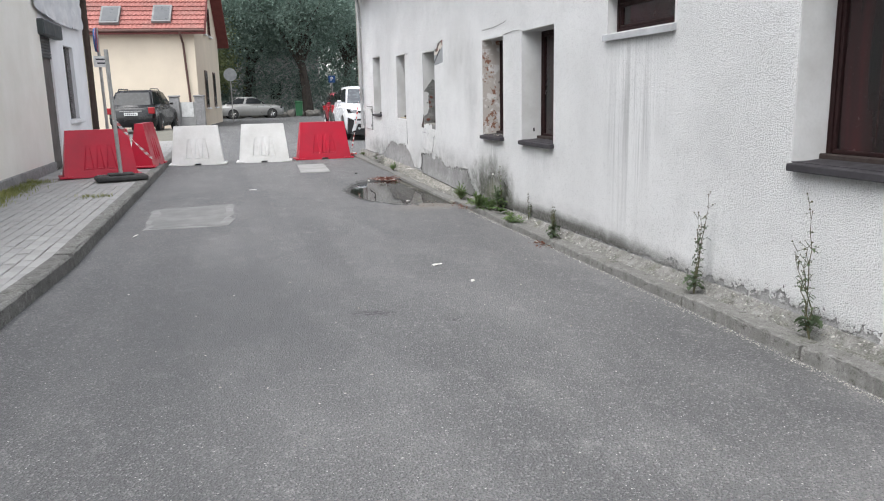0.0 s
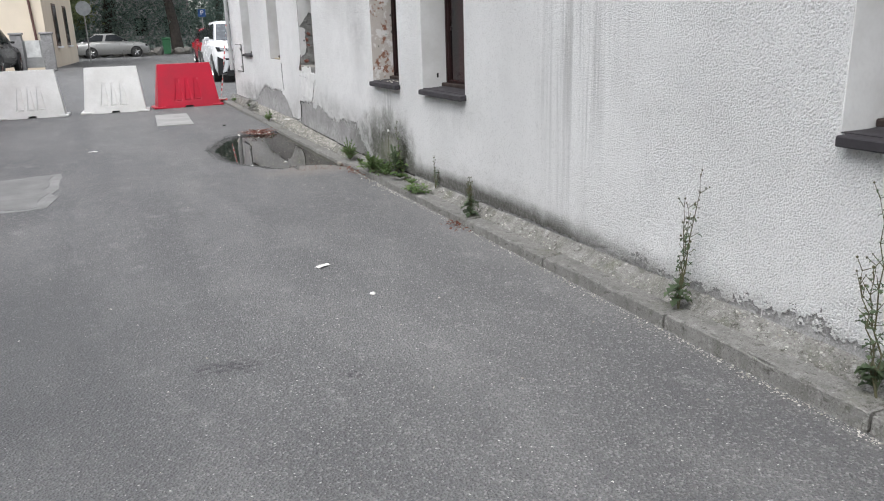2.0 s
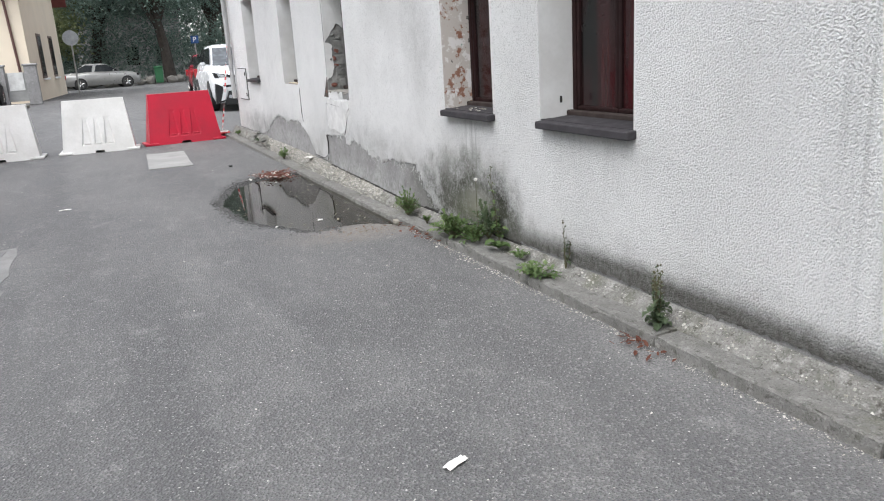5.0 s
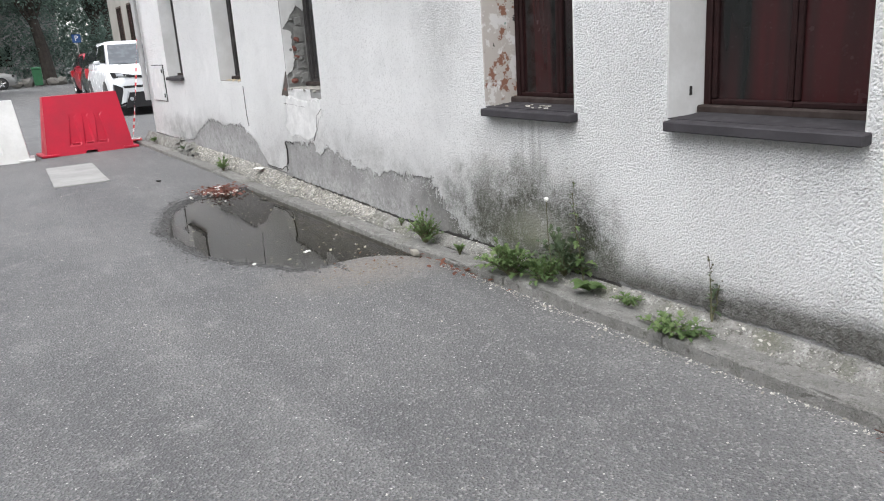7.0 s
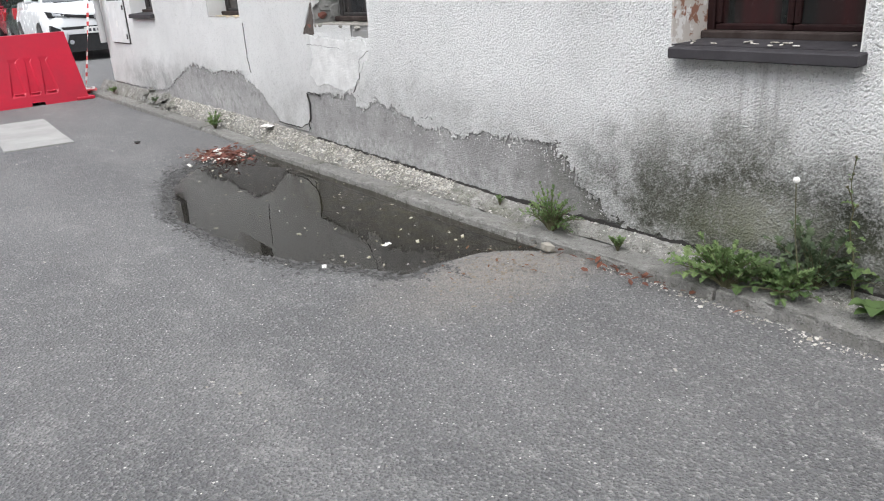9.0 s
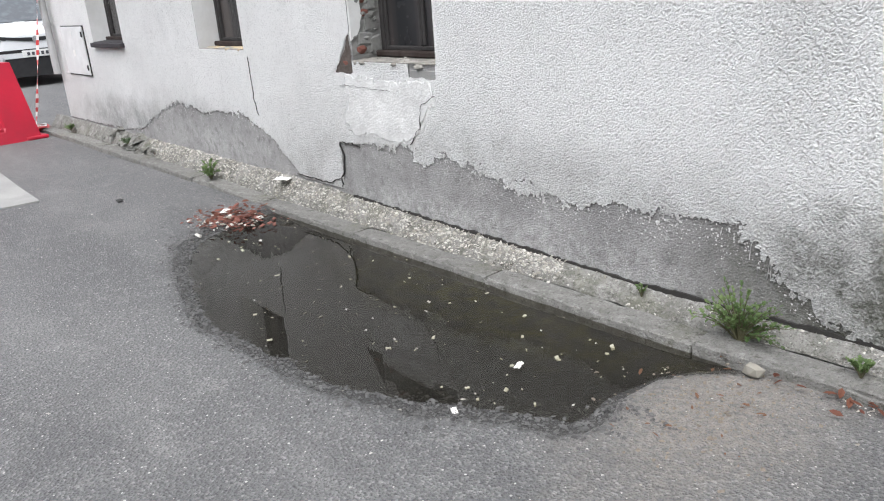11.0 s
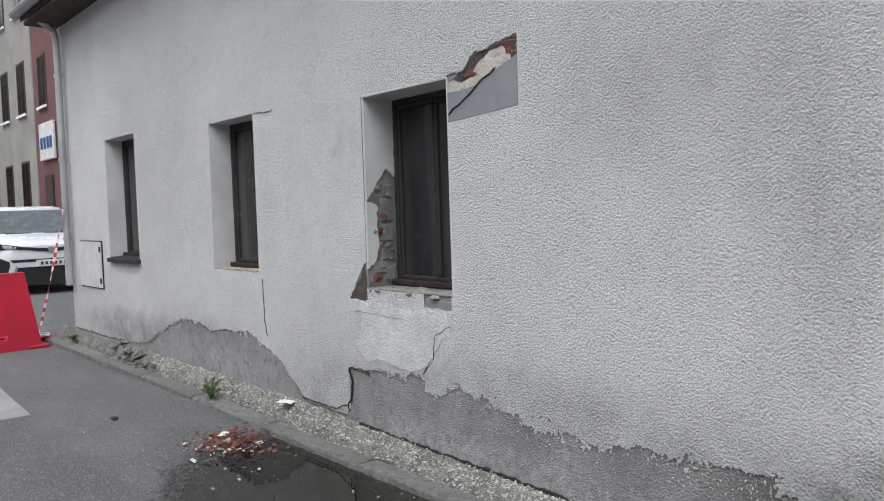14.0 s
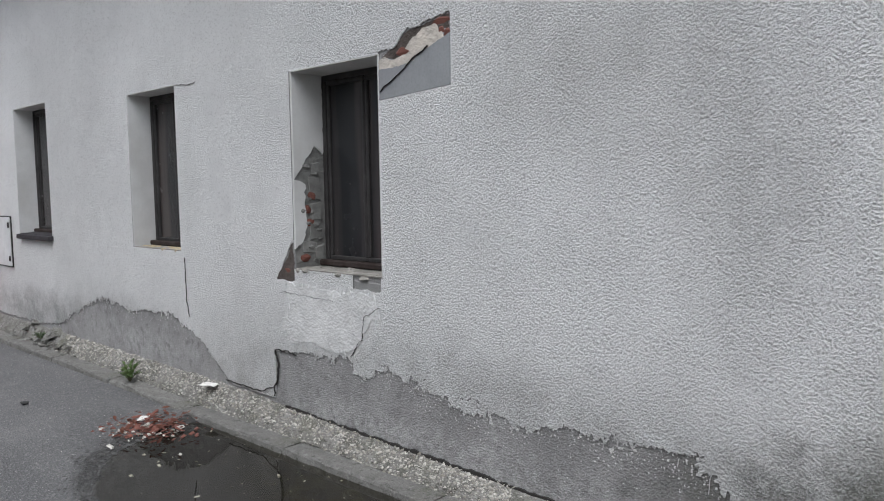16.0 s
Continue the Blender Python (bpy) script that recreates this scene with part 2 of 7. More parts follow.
def peeled_material():
    """Old jamb paint in flakes: cream, rust, green and dark spots."""
    n = Nodes("peeled_jamb_paint")
    a = n.noise(7.0, 6.0, 0.7)
    col = n.mix(n.ramp(a, 0.55, 0.57), (0.47, 0.43, 0.39), (0.24, 0.115, 0.075))
    b = n.noise(9.5, 6.0, 0.7, n.mapped((1, 1, 1), (3.3, 1.2, 0.4)))
    col = n.mix(n.ramp(b, 0.54, 0.56), col, (0.63, 0.61, 0.59))
    c = n.noise(6.0, 5.0, 0.7, n.mapped((1, 1, 1), (8.3, 4.2, 2.4)))
    col = n.mix(n.ramp(c, 0.62, 0.64), col, (0.07, 0.066, 0.06))
    d = n.noise(5.0, 4.0, 0.6, n.mapped((1, 1, 1), (1.3, 9.2, 5.4)))
    col = n.mix(n.ramp(d, 0.68, 0.7), col, (0.2, 0.3, 0.25))
    return n.done(col, 0.85, 0.0, n.bump(n.math("ADD", a, b), 0.6, 0.01))


def leaf_material(name, c1, c2):
    n = Nodes(name)
    geo = n.add("NewGeometry")
    col = n.mix(geo.outputs["Random Per Island"], c1, c2)
    col = n.mix(n.ramp(n.noise(0.5, 3.0), 0.4, 0.6), col, tuple(v * 0.65 for v in c1))
    # some daylight passes through the leaves
    thin, mix = n.add("BsdfTranslucent"), n.add("MixShader")
    n.put(thin.inputs["Color"], col)
    mix.inputs[0].default_value = 0.4
    n.t.links.new(n.bsdf.outputs[0], mix.inputs[1])
    n.t.links.new(thin.outputs[0], mix.inputs[2])
    n.t.links.new(mix.outputs[0], n.t.nodes["Material Output"].inputs["Surface"])
    return n.done(col, 0.6, 0.0, None, 0.25)


def tile_roof_material(name, c):
    n = Nodes(name)
    geo = n.add("NewGeometry")
    col = n.mix(geo.outputs["Random Per Island"], c, tuple(v * 0.7 for v in c))
    col = n.mix(n.ramp(n.noise(1.1, 5.0), 0.45, 0.7, 0, 0.4), col, (0.2, 0.13, 0.11))
    return n.done(col, 0.75, 0.0, n.bump(n.noise(40.0), 0.3, 0.01))


def striped_tape_material():
    n = Nodes("red_white_tape")
    w = n.add("TexWave", bands_direction="Z")
    n.put(w.inputs["Vector"], n.mapped((1, 0.6, 1)))
    w.inputs["Scale"].default_value = 3.2
    return n.done(n.mix(n.ramp(w.outputs[1], 0.48, 0.52), (0.75, 0.74, 0.72), (0.55, 0.06, 0.06)), 0.35)


ASPHALT = asphalt_material()
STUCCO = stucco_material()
def cement_material():
    n = Nodes("damp_bare_render")
    col = n.mix(n.ramp(n.noise(3.0, 5.0, 0.6), 0.35, 0.65), (0.34, 0.335, 0.333), (0.24, 0.236, 0.236))
    a = n.noise(11.0, 6.0, 0.75)
    col = n.mix(n.ramp(a, 0.55, 0.68, 0.0, 0.5), col, (0.5, 0.497, 0.49))
    for centre, radii in (((2.7, 9.3, 0.12), (0.6, 1.2, 0.14)), ((2.7, 10.4, 0.17), (0.6, 0.8, 0.08)), ((2.7, 12.6, 0.25), (0.6, 1.0, 0.14)), ((2.7, 3.0, 0.12), (0.6, 2.5, 0.1))):
        left = n.math("MULTIPLY", n.blob(centre, radii, 0.5, 5.0, 0.7), n.ramp(n.noise(24.0, 5.0, 0.75), 0.42, 0.6, 0.0, 0.55))
        col = n.mix(left, col, (0.5, 0.495, 0.49))
    alga = n.math("MULTIPLY", n.blob((2.7, 8.15, 0.18), (0.6, 0.75, 0.36), 0.45, 5.0, 0.7), n.ramp(n.noise(40.0, 5.0, 0.7), 0.3, 0.55, 0.5, 1.0))
    col = n.mix(alga, col, (0.07, 0.071, 0.056))
    b = n.noise(16.0, 6.0, 0.75, n.mapped((1, 1, 1), (3.0, 7.0, 1.0)))
    col = n.mix(n.ramp(b, 0.52, 0.66, 0.0, 0.75), col, (0.15, 0.146, 0.145))
    g = n.noise(120.0, 3.0)
    col = n.mix(n.ramp(g, 0.48, 0.66, 0.0, 0.55), col, (0.17, 0.167, 0.162))
    col = n.mix(n.ramp(n.noise(75.0, 4.0, 0.7, n.mapped((1, 1, 1), (4.0, 2.0, 6.0))), 0.58, 0.7, 0.0, 0.6), col, (0.5, 0.497, 0.49))
    return n.done(col, 0.92, 0.0, n.bump(n.math("ADD", g, n.math("MULTIPLY", a, 1.2)), 1.0, 0.011), 0.2)


CEMENT = cement_material()
OLD_CEMENT = plain("old_cement", (0.27, 0.268, 0.262), (0.2, 0.198, 0.193), 5.0, 0.9, 0, 0.6, 160.0, 0.004)
SMOOTH_PLASTER = plain("smooth_white_plaster", (0.66, 0.66, 0.65), (0.54, 0.535, 0.52), 3.0, 0.85, 0, 0.25, 60.0, 0.003, fine=0.12)
OLD_PLASTER = plain("older_white_plaster", (0.64, 0.64, 0.63), (0.5, 0.5, 0.495), 11.0, 0.92, 0, 0.9, 75.0, 0.008, fine=0.35)
def worn_concrete(name, c1, c2, pale, scale, vary):
    """Old coarse concrete: stones showing, pits, moss and pale worn spots."""
    n = Nodes(name)
    col = n.mix(n.ramp(n.noise(scale, 6.0, 0.7), 0.38, 0.62), c1, c2)
    col = n.mix(n.ramp(n.noise(scale * 2.7, 6.0, 0.75), 0.54, 0.64, 0.0, 0.7), col, pale)
    moss = n.noise(3.2, 5.0, 0.7, n.mapped((1, 1, 1), (2.0, 5.0, 3.0)))
    col = n.mix(n.ramp(moss, 0.52, 0.66, 0.0, 0.5), col, (0.12, 0.122, 0.08))
    dirt = n.noise(26.0, 5.0, 0.75, n.mapped((1, 0.6, 1), (7.0, 1.0, 3.0)))
    col = n.mix(n.ramp(dirt, 0.55, 0.66, 0.0, 0.8), col, (0.06, 0.055, 0.045))
    stones = n.voronoi(150.0)
    col = n.mix(n.ramp(stones.outputs["Color"], 0.7, 1.0, 0.0, 0.55), col, pale)
    pits = n.noise(120.0, 4.0, 0.7)
    col = n.mix(n.ramp(pits, 0.54, 0.68, 0.0, 0.7), col, (0.05, 0.047, 0.04))
    info = n.add("ObjectInfo")
    col = n.mix(n.ramp(info.outputs["Random"], 0, 1, 0, vary), col, tuple(v * 0.5 for v in c1))
    first = n.bump(n.math("ADD", n.math("MULTIPLY", stones.outputs["Distance"], 0.6), n.math("MULTIPLY", pits, -1.0)), 0.9, 0.008)
    return n.done(col, 0.95, 0.0, n.bump(dirt, 0.7, 0.02, first), 0.2)


KERB = worn_concrete("kerb_concrete", (0.25, 0.246, 0.234), (0.17, 0.166, 0.154), (0.38, 0.375, 0.355), 7.0, 0.3)
STRIP = worn_concrete("crumbled_concrete", (0.27, 0.265, 0.25), (0.155, 0.152, 0.138), (0.41, 0.405, 0.385), 8.0, 0.0)
def rubble_material():
    n = Nodes("plaster_rubble")
    geo = n.add("NewGeometry")
    col = n.mix(geo.outputs["Random Per Island"], (0.56, 0.54, 0.5), (0.24, 0.225, 0.19))
    g = n.noise(90.0, 3.0)
    return n.done(n.mix(n.ramp(g, 0.5, 0.7, 0, 0.5), col, (0.25, 0.24, 0.22)), 0.95, 0.0, n.bump(g, 0.6, 0.004), 0.2)


RUBBLE = rubble_material()
PAVER = plain("grey_paver", (0.4, 0.392, 0.38), (0.32, 0.315, 0.305), 3.0, 0.9, 0, 0.5, 180.0, 0.003, vary=0.45)
SAND = plain("joint_sand", (0.17, 0.16, 0.135), (0.12, 0.12, 0.095), 5.0, 0.95)
BRICK = plain("red_brick", (0.2, 0.075, 0.055), (0.13, 0.06, 0.05), 12.0, 0.9, 0, 0.6, 90.0, 0.004, vary=0.35)
MORTAR = plain("pale_mortar", (0.56, 0.51, 0.45), (0.42, 0.39, 0.35), 14.0, 0.95, 0, 0.8, 60.0, 0.01)
GREY_PATCH = plain("grey_cement_patch", (0.25, 0.26, 0.27), (0.21, 0.215, 0.225), 5.0, 0.85, 0, 0.2, 90.0, 0.002)
DARK = plain("crack_dark", (0.03, 0.028, 0.026), None, 20.0, 0.95)
PEELED = peeled_material()
# dark brick tone, with the shade of a deep hole put into the colour
HOLE_SHADE = plain("shaded_masonry", (0.05, 0.038, 0.033), (0.1, 0.085, 0.075), 25.0, 0.95, 0, 0.9, 70.0, 0.01)
OLD_MASONRY = plain("rough_old_masonry", (0.25, 0.25, 0.238), (0.14, 0.138, 0.13), 12.0, 0.95, 0, 0.7, 75.0, 0.006, fine=0.5)
BED_GREY = plain("weathered_window_bed", (0.34, 0.325, 0.295), (0.16, 0.15, 0.135), 18.0, 0.95, 0, 0.9, 80.0, 0.008, fine=0.6)
BROWN_WOOD = plain("dark_brown_window_wood", (0.014, 0.006, 0.006), (0.02, 0.008, 0.008), 9.0, 0.65, 0, 0.3, 60.0, 0.002, spec=0.15)
DUSTY_WOOD = plain("dusty_brown_rail", (0.05, 0.04, 0.037), (0.028, 0.02, 0.018), 14.0, 0.85, spec=0.15)


def curtained_pane(name, dark, curtain):
    """Dark glass with the dim folds of a curtain close behind it."""
    n = Nodes(name)
    fold = n.noise(1.0, 3.0, 0.5, n.mapped((1.0, 7.0, 0.5)))
    col = n.mix(n.ramp(fold, 0.42, 0.62), dark, curtain)
    col = n.mix(n.ramp(n.noise(60.0, 4.0), 0.62, 0.75, 0.0, 0.2), col, (0.07, 0.068, 0.066))
    return n.done(col, n.ramp(n.noise(9.0, 4.0), 0.4, 0.7, 0.08, 0.3), 0.0, None, 0.3)


DARK_WOOD = plain("blackened_window_wood", (0.02, 0.018, 0.018), (0.035, 0.032, 0.032), 9.0, 0.7, 0, 0.3, 60.0, 0.002)
DARK_PANE = curtained_pane("black_window_glass", (0.02, 0.021, 0.023), (0.06, 0.052, 0.05))
PANE = curtained_pane("dark_window_glass", (0.008, 0.009, 0.009), (0.034, 0.009, 0.010))
SILL = plain("dark_grey_sill", (0.045, 0.042, 0.046), (0.03, 0.028, 0.031), 8.0, 0.75, 0, 0.3, 80.0, 0.002, spec=0.2)
CURTAIN = plain("dim_red_curtain", (0.12, 0.025, 0.025), (0.07, 0.018, 0.018), 2.0, 0.95)
ROOM = plain("dim_room_wall", (0.12, 0.11, 0.1), None, 2.0, 0.95)
ZINC = plain("zinc_gutter", (0.44, 0.44, 0.44), (0.34, 0.34, 0.34), 4.0, 0.5, 0.3)
ROOF_DARK = plain("dark_roof_sheet", (0.06, 0.058, 0.06), None, 3.0, 0.8)
BOX_GREY = plain("grey_meter_box", (0.6, 0.61, 0.61), (0.5, 0.51, 0.51), 7.0, 0.6)
RED_PLASTIC = plain("red_plastic", (0.46, 0.008, 0.032), (0.36, 0.012, 0.032), 3.0, 0.42, 0, 0.1, 40.0, 0.002, fine=0.12)
WHITE_PLASTIC = plain("white_plastic", (0.64, 0.635, 0.62), (0.54, 0.535, 0.515), 3.0, 0.45, 0, 0.1, 40.0, 0.002, fine=0.15)
RUBBER = plain("black_rubber", (0.03, 0.03, 0.03), (0.05, 0.05, 0.048), 9.0, 0.85)
GALV = plain("galvanised_steel", (0.4, 0.4, 0.39), (0.3, 0.3, 0.29), 9.0, 0.5, 0.5)
SIGN_GREY = plain("sign_back_grey", (0.4, 0.42, 0.43), None, 5.0, 0.5, 0.3)
SIGN_RED = plain("sign_red", (0.4, 0.05, 0.06), None, 5.0, 0.5)
SIGN_BLUE = plain("sign_blue", (0.03, 0.09, 0.25), None, 5.0, 0.5)
SIGN_WHITE = plain("sign_white", (0.7, 0.7, 0.68), None, 5.0, 0.5)
INK = plain("dark_print", (0.06, 0.06, 0.07), None, 5.0, 0.6)
TAPE = striped_tape_material()
CREAM = plain("cream_render", (0.82, 0.8, 0.74), (0.75, 0.73, 0.66), 1.3, 0.9, 0, 0.3, 90.0, 0.003, fine=0.15)
BEIGE = plain("beige_house_render", (0.69, 0.6, 0.48), (0.63, 0.55, 0.44), 0.7, 0.9, 0, 0.2, 30.0, 0.004, fine=0.1)
PALE_WALL = plain("pale_grey_render", (0.82, 0.82, 0.83), (0.74, 0.74, 0.75), 1.6, 0.9, fine=0.15)
GREY_WALL = plain("old_grey_render", (0.3, 0.285, 0.26), (0.23, 0.22, 0.2), 1.0, 0.92, fine=0.2)
MAROON = plain("maroon_render", (0.16, 0.07, 0.068), (0.125, 0.06, 0.058), 1.2, 0.9, fine=0.2)
ROOF_TILE = tile_roof_material("red_clay_tile", (0.33, 0.125, 0.105))
WOOD_DARK = plain("dark_timber", (0.06, 0.04, 0.03), None, 5.0, 0.8)
CAR_WHITE = plain("white_car_paint", (0.56, 0.57, 0.58), (0.53, 0.54, 0.55), 2.0, 0.22, 0, 0.0, 30.0, 0.001, fine=0.03)
CAR_BLACK = plain("black_car_paint", (0.008, 0.008, 0.009), (0.011, 0.011, 0.012), 2.0, 0.22, 0.0, 0.0, 30.0, 0.001, spec=0.5)
CAR_GREY = plain("grey_car_paint", (0.32, 0.32, 0.31), (0.28, 0.28, 0.27), 2.0, 0.35, 0.4, 0.0, 30.0, 0.001, fine=0.05)
CAR_RED = plain("red_car_paint", (0.28, 0.015, 0.03), None, 2.0, 0.3, 0.1, 0.0)
CAR_GLASS = glass_material("car_glass", (0.012, 0.014, 0.015), 0.05)
SCREEN_GLASS = glass_material("windscreen_glass", (0.05, 0.055, 0.06), 0.03, 1.0)
CAR_DARK = plain("dark_green_car_paint", (0.012, 0.022, 0.02), (0.018, 0.028, 0.026), 2.0, 0.3, 0.1, 0.0, 30.0, 0.001)
CAR_TRIM = plain("black_car_trim", (0.015, 0.015, 0.016), None, 8.0, 0.6)
CHROME = plain("chrome", (0.6, 0.6, 0.6), None, 8.0, 0.2, 1.0, 0.0)
LAMP_CLEAR = plain("lamp_glass", (0.5, 0.52, 0.54), None, 20.0, 0.15, 0.3, 0.0)
LAMP_RED = plain("rear_lamp_red", (0.3, 0.015, 0.02), None, 20.0, 0.2, 0.0, 0.0)
BARK = plain("tree_bark", (0.06, 0.05, 0.042), (0.035, 0.03, 0.026), 4.0, 0.95, 0, 0.8, 12.0, 0.05)
LEAF = leaf_material("tree_leaf", (0.14, 0.205, 0.17), (0.24, 0.32, 0.27))
LEAF_PALE = leaf_material("pale_tree_leaf", (0.14, 0.17, 0.08), (0.22, 0.25, 0.12))
WEED = leaf_material("weed_leaf", (0.085, 0.145, 0.05), (0.2, 0.27, 0.11))
WEED_DARK = leaf_material("dark_weed_leaf", (0.065, 0.095, 0.052), (0.13, 0.17, 0.095))
STALK = plain("weed_stalk", (0.1, 0.095, 0.05), None, 30.0, 0.8)
GREEN_BIN = plain("green_bin_plastic", (0.025, 0.12, 0.05), None, 5.0, 0.5)
PAPER = plain("crumpled_paper", (0.75, 0.74, 0.71), (0.6, 0.59, 0.55), 20.0, 0.85)
WORN_PATCH = plain("worn_road_patch", (0.2, 0.198, 0.194), (0.15, 0.149, 0.147), 3.0, 0.85, 0, 0.6, 170.0, 0.004)
RIM_PATCH = plain("sealed_rim", (0.235, 0.233, 0.228), (0.17, 0.169, 0.166), 4.0, 0.85, 0, 0.6, 170.0, 0.004)
PATCH = plain("road_patch", (0.3, 0.297, 0.288), (0.235, 0.233, 0.227), 3.0, 0.85, 0, 0.6, 170.0, 0.004)
WATER = water_material()


# ---- building tools ----
def box(bm, x0, x1, y0, y1, z0, z1, bevel=0.0):
    v = [bm.verts.new((x, y, z)) for x in (x0, x1) for y in (y0, y1) for z in (z0, z1)]
    faces = [bm.faces.new([v[i] for i in q]) for q in ((0, 1, 3, 2), (4, 6, 7, 5), (0, 4, 5, 1), (2, 3, 7, 6), (0, 2, 6, 4), (1, 5, 7, 3))]
    if bevel:
        bmesh.ops.bevel(bm, geom=list({e for f in faces for e in f.edges}), offset=bevel, segments=1, affect="EDGES")
    return bm


def prism(bm, pts, axis, a, b):
    """A closed outline in the plane across axis ('x', 'y' or 'z'), drawn out from a to b."""
    def place(p, q, c):
        return {"x": (c, p, q), "y": (p, c, q), "z": (p, q, c)}[axis]
    lo, hi = [bm.verts.new(place(p, q, a)) for p, q in pts], [bm.verts.new(place(p, q, b)) for p, q in pts]
    bm.faces.new(lo), bm.faces.new(hi[::-1])
    for i in range(len(pts)):
        j = (i + 1) % len(pts)
        bm.faces.new((lo[i], hi[i], hi[j], lo[j]))
    return bm


def tube(bm, pts, radii, sides=8, cap=True):
    """A round bar along the points."""
    pts = [Vector(p) for p in pts]
    if not isinstance(radii, (list, tuple)):
        radii = [radii] * len(pts)
    rings = []
    for i, p in enumerate(pts):
        d = (pts[min(i + 1, len(pts) - 1)] - pts[max(i - 1, 0)]).normalized()
        u = d.orthogonal().normalized()
        if i and rings:
            u = (rings_u - d * rings_u.dot(d)).normalized()
        rings_u = u
        w = d.cross(u)
        rings.append([bm.verts.new(p + radii[i] * (math.cos(a) * u + math.sin(a) * w)) for a in (2 * math.pi * k / sides for k in range(sides))])
    for r, s in zip(rings, rings[1:]):
        for k in range(sides):
            bm.faces.new((r[k], r[(k + 1) % sides], s[(k + 1) % sides], s[k]))
    if cap:
        bm.faces.new(rings[0][::-1]), bm.faces.new(rings[-1])
    return bm


def to_mesh(name, bm, material, smooth=False):
    bmesh.ops.recalc_face_normals(bm, faces=bm.faces)
    me = bpy.data.meshes.new(name)
    bm.to_mesh(me)
    bm.free()
    me.materials.append(material)
    if smooth:
        me.polygons.foreach_set("use_smooth", [True] * len(me.polygons))
    return me


def part(name, bm, material, parent, label="", smooth=False):
    ob = new(name, to_mesh(name, bm, material, smooth))
    ob.parent = parent
    if label:
        ob["label"] = label
    return ob


def thing(name, label, category, m=None, kind="", group=""):
    ob = new(name)
    ob.empty_display_size = 0.1
    if m is not None:
        ob.matrix_basis = m
    return tagged(ob, label, category, group, kind)


def single(name, bm, material, label, category="", kind="", smooth=False, group=""):
    return tagged(new(name, to_mesh(name, bm, material, smooth)), label, category, group, kind)


def B():
    return bmesh.new()


def ragged(y, seed, amount, scale=9.0):
    return amount * (noise.noise((y * scale, seed, 0.3)) + 0.6 * noise.noise((y * scale * 3.1, seed, 5.3)) + 0.4 * noise.noise((y * scale * 9.0, seed, 9.1)))


def lerp_table(table, y):
    for (a, u), (b, v) in zip(table, table[1:]):
        if a <= y <= b:
            return u + (v - u) * (y - a) / max(b - a, 1e-6)
    return table[0][1] if y < table[0][0] else table[-1][1]


# ---- ground and road ----
PUDDLE, WATER_Z = (2.45, 9.97, 1.06, 1.66), -0.02


def puddle_r(x, y):
    """1 on the rim of the hollow, 0 in its middle; a tongue of washed-up mud pushes in from the near end."""
    cx, cy, rx, ry = PUDDLE
    r = math.hypot((x - cx) / rx, (y - cy) / ry) + 0.05 * noise.noise((x * 1.9, y * 1.9, 3.0)) + 0.022 * noise.noise((x * 8, y * 8, 1.0)) + 0.012 * noise.noise((x * 25, y * 25, 1.0))
    return r + 0.5 * math.exp(-((x - 2.17) / 0.2) ** 2 - ((y - 8.4) / 0.25) ** 2)


def hollow(x, y):
    r = puddle_r(x, y)
    return -0.06 * (1.0 - math.exp(-2.6 * (1.0 - r * r))) if r < 1 else 0.0


def steps(a, b, d):
    return [a + (b - a) * i / round((b - a) / d) for i in range(round((b - a) / d))]


def ground():
    xs = [-600, -150, -40, -15, -6, -3, -1.4] + steps(-1.2, 1.2, 0.2) + steps(1.2, 2.6, 0.035) + [2.6, 2.75, 3.5, 6, 15, 40, 150, 600]
    ys = [-600, -150, -40, -12] + steps(-6, 7.8, 0.4) + steps(7.8, 12.2, 0.035) + steps(12.2, 24, 0.5) + [24, 30, 40, 60, 100, 250, 900]
    bm = B()
    grid = [[bm.verts.new((x, y, hollow(x, y))) for y in ys] for x in xs]
    for a, b in zip(grid, grid[1:]):
        for j in range(len(ys) - 1):
            bm.faces.new((a[j], b[j], b[j + 1], a[j + 1]))
    return single("road", bm, ASPHALT, "worn grey asphalt street with dust and patches", "road", "structure", True)


ground()


def puddle():
    bm = B()
    box_x = [1.2 + 1.40 * i / 30 for i in range(31)]
    box_y = [8.1 + 3.7 * i / 60 for i in range(61)]
    vs = {}
    for i, x in enumerate(box_x):
        for j, y in enumerate(box_y):
            vs[i, j] = bm.verts.new((x, y, WATER_Z))
    for i in range(30):
        for j in range(60):
            if min(hollow(box_x[i + a], box_y[j + b]) for a in (0, 1) for b in (0, 1)) < -0.006:
                bm.faces.new((vs[i, j], vs[i + 1, j], vs[i + 1, j + 1], vs[i, j + 1]))
    bmesh.ops.delete(bm, geom=[v for v in bm.verts if not v.link_faces], context="VERTS")
    wave = to_mesh("puddle", bm, WATER, True)
    if wave.polygons[0].normal.z < 0:
        wave.flip_normals()
    ob = tagged(new("puddle", wave), "shallow dark rainwater puddle against the kerb", "puddle", "", "structure")
    ob.visible_shadow = False


puddle()


def road_patch(name, pts, z, label, material=PATCH):
    bm = B()
    prism(bm, pts, "z", 0.0, z)
    single(name, bm, material, label, "road patch", "structure")


def wavy(pts, seed, amount=0.03, n=8):
    out = []
    for i, (a, b) in enumerate(zip(pts, pts[1:] + pts[:1])):
        for k in range(n):
            f = k / n
            x, y = a[0] + (b[0] - a[0]) * f, a[1] + (b[1] - a[1]) * f
            out.append((x + amount * noise.noise((x * 5, y * 5, seed)), y + amount * noise.noise((x * 5, y * 5, seed + 7))))
    return out


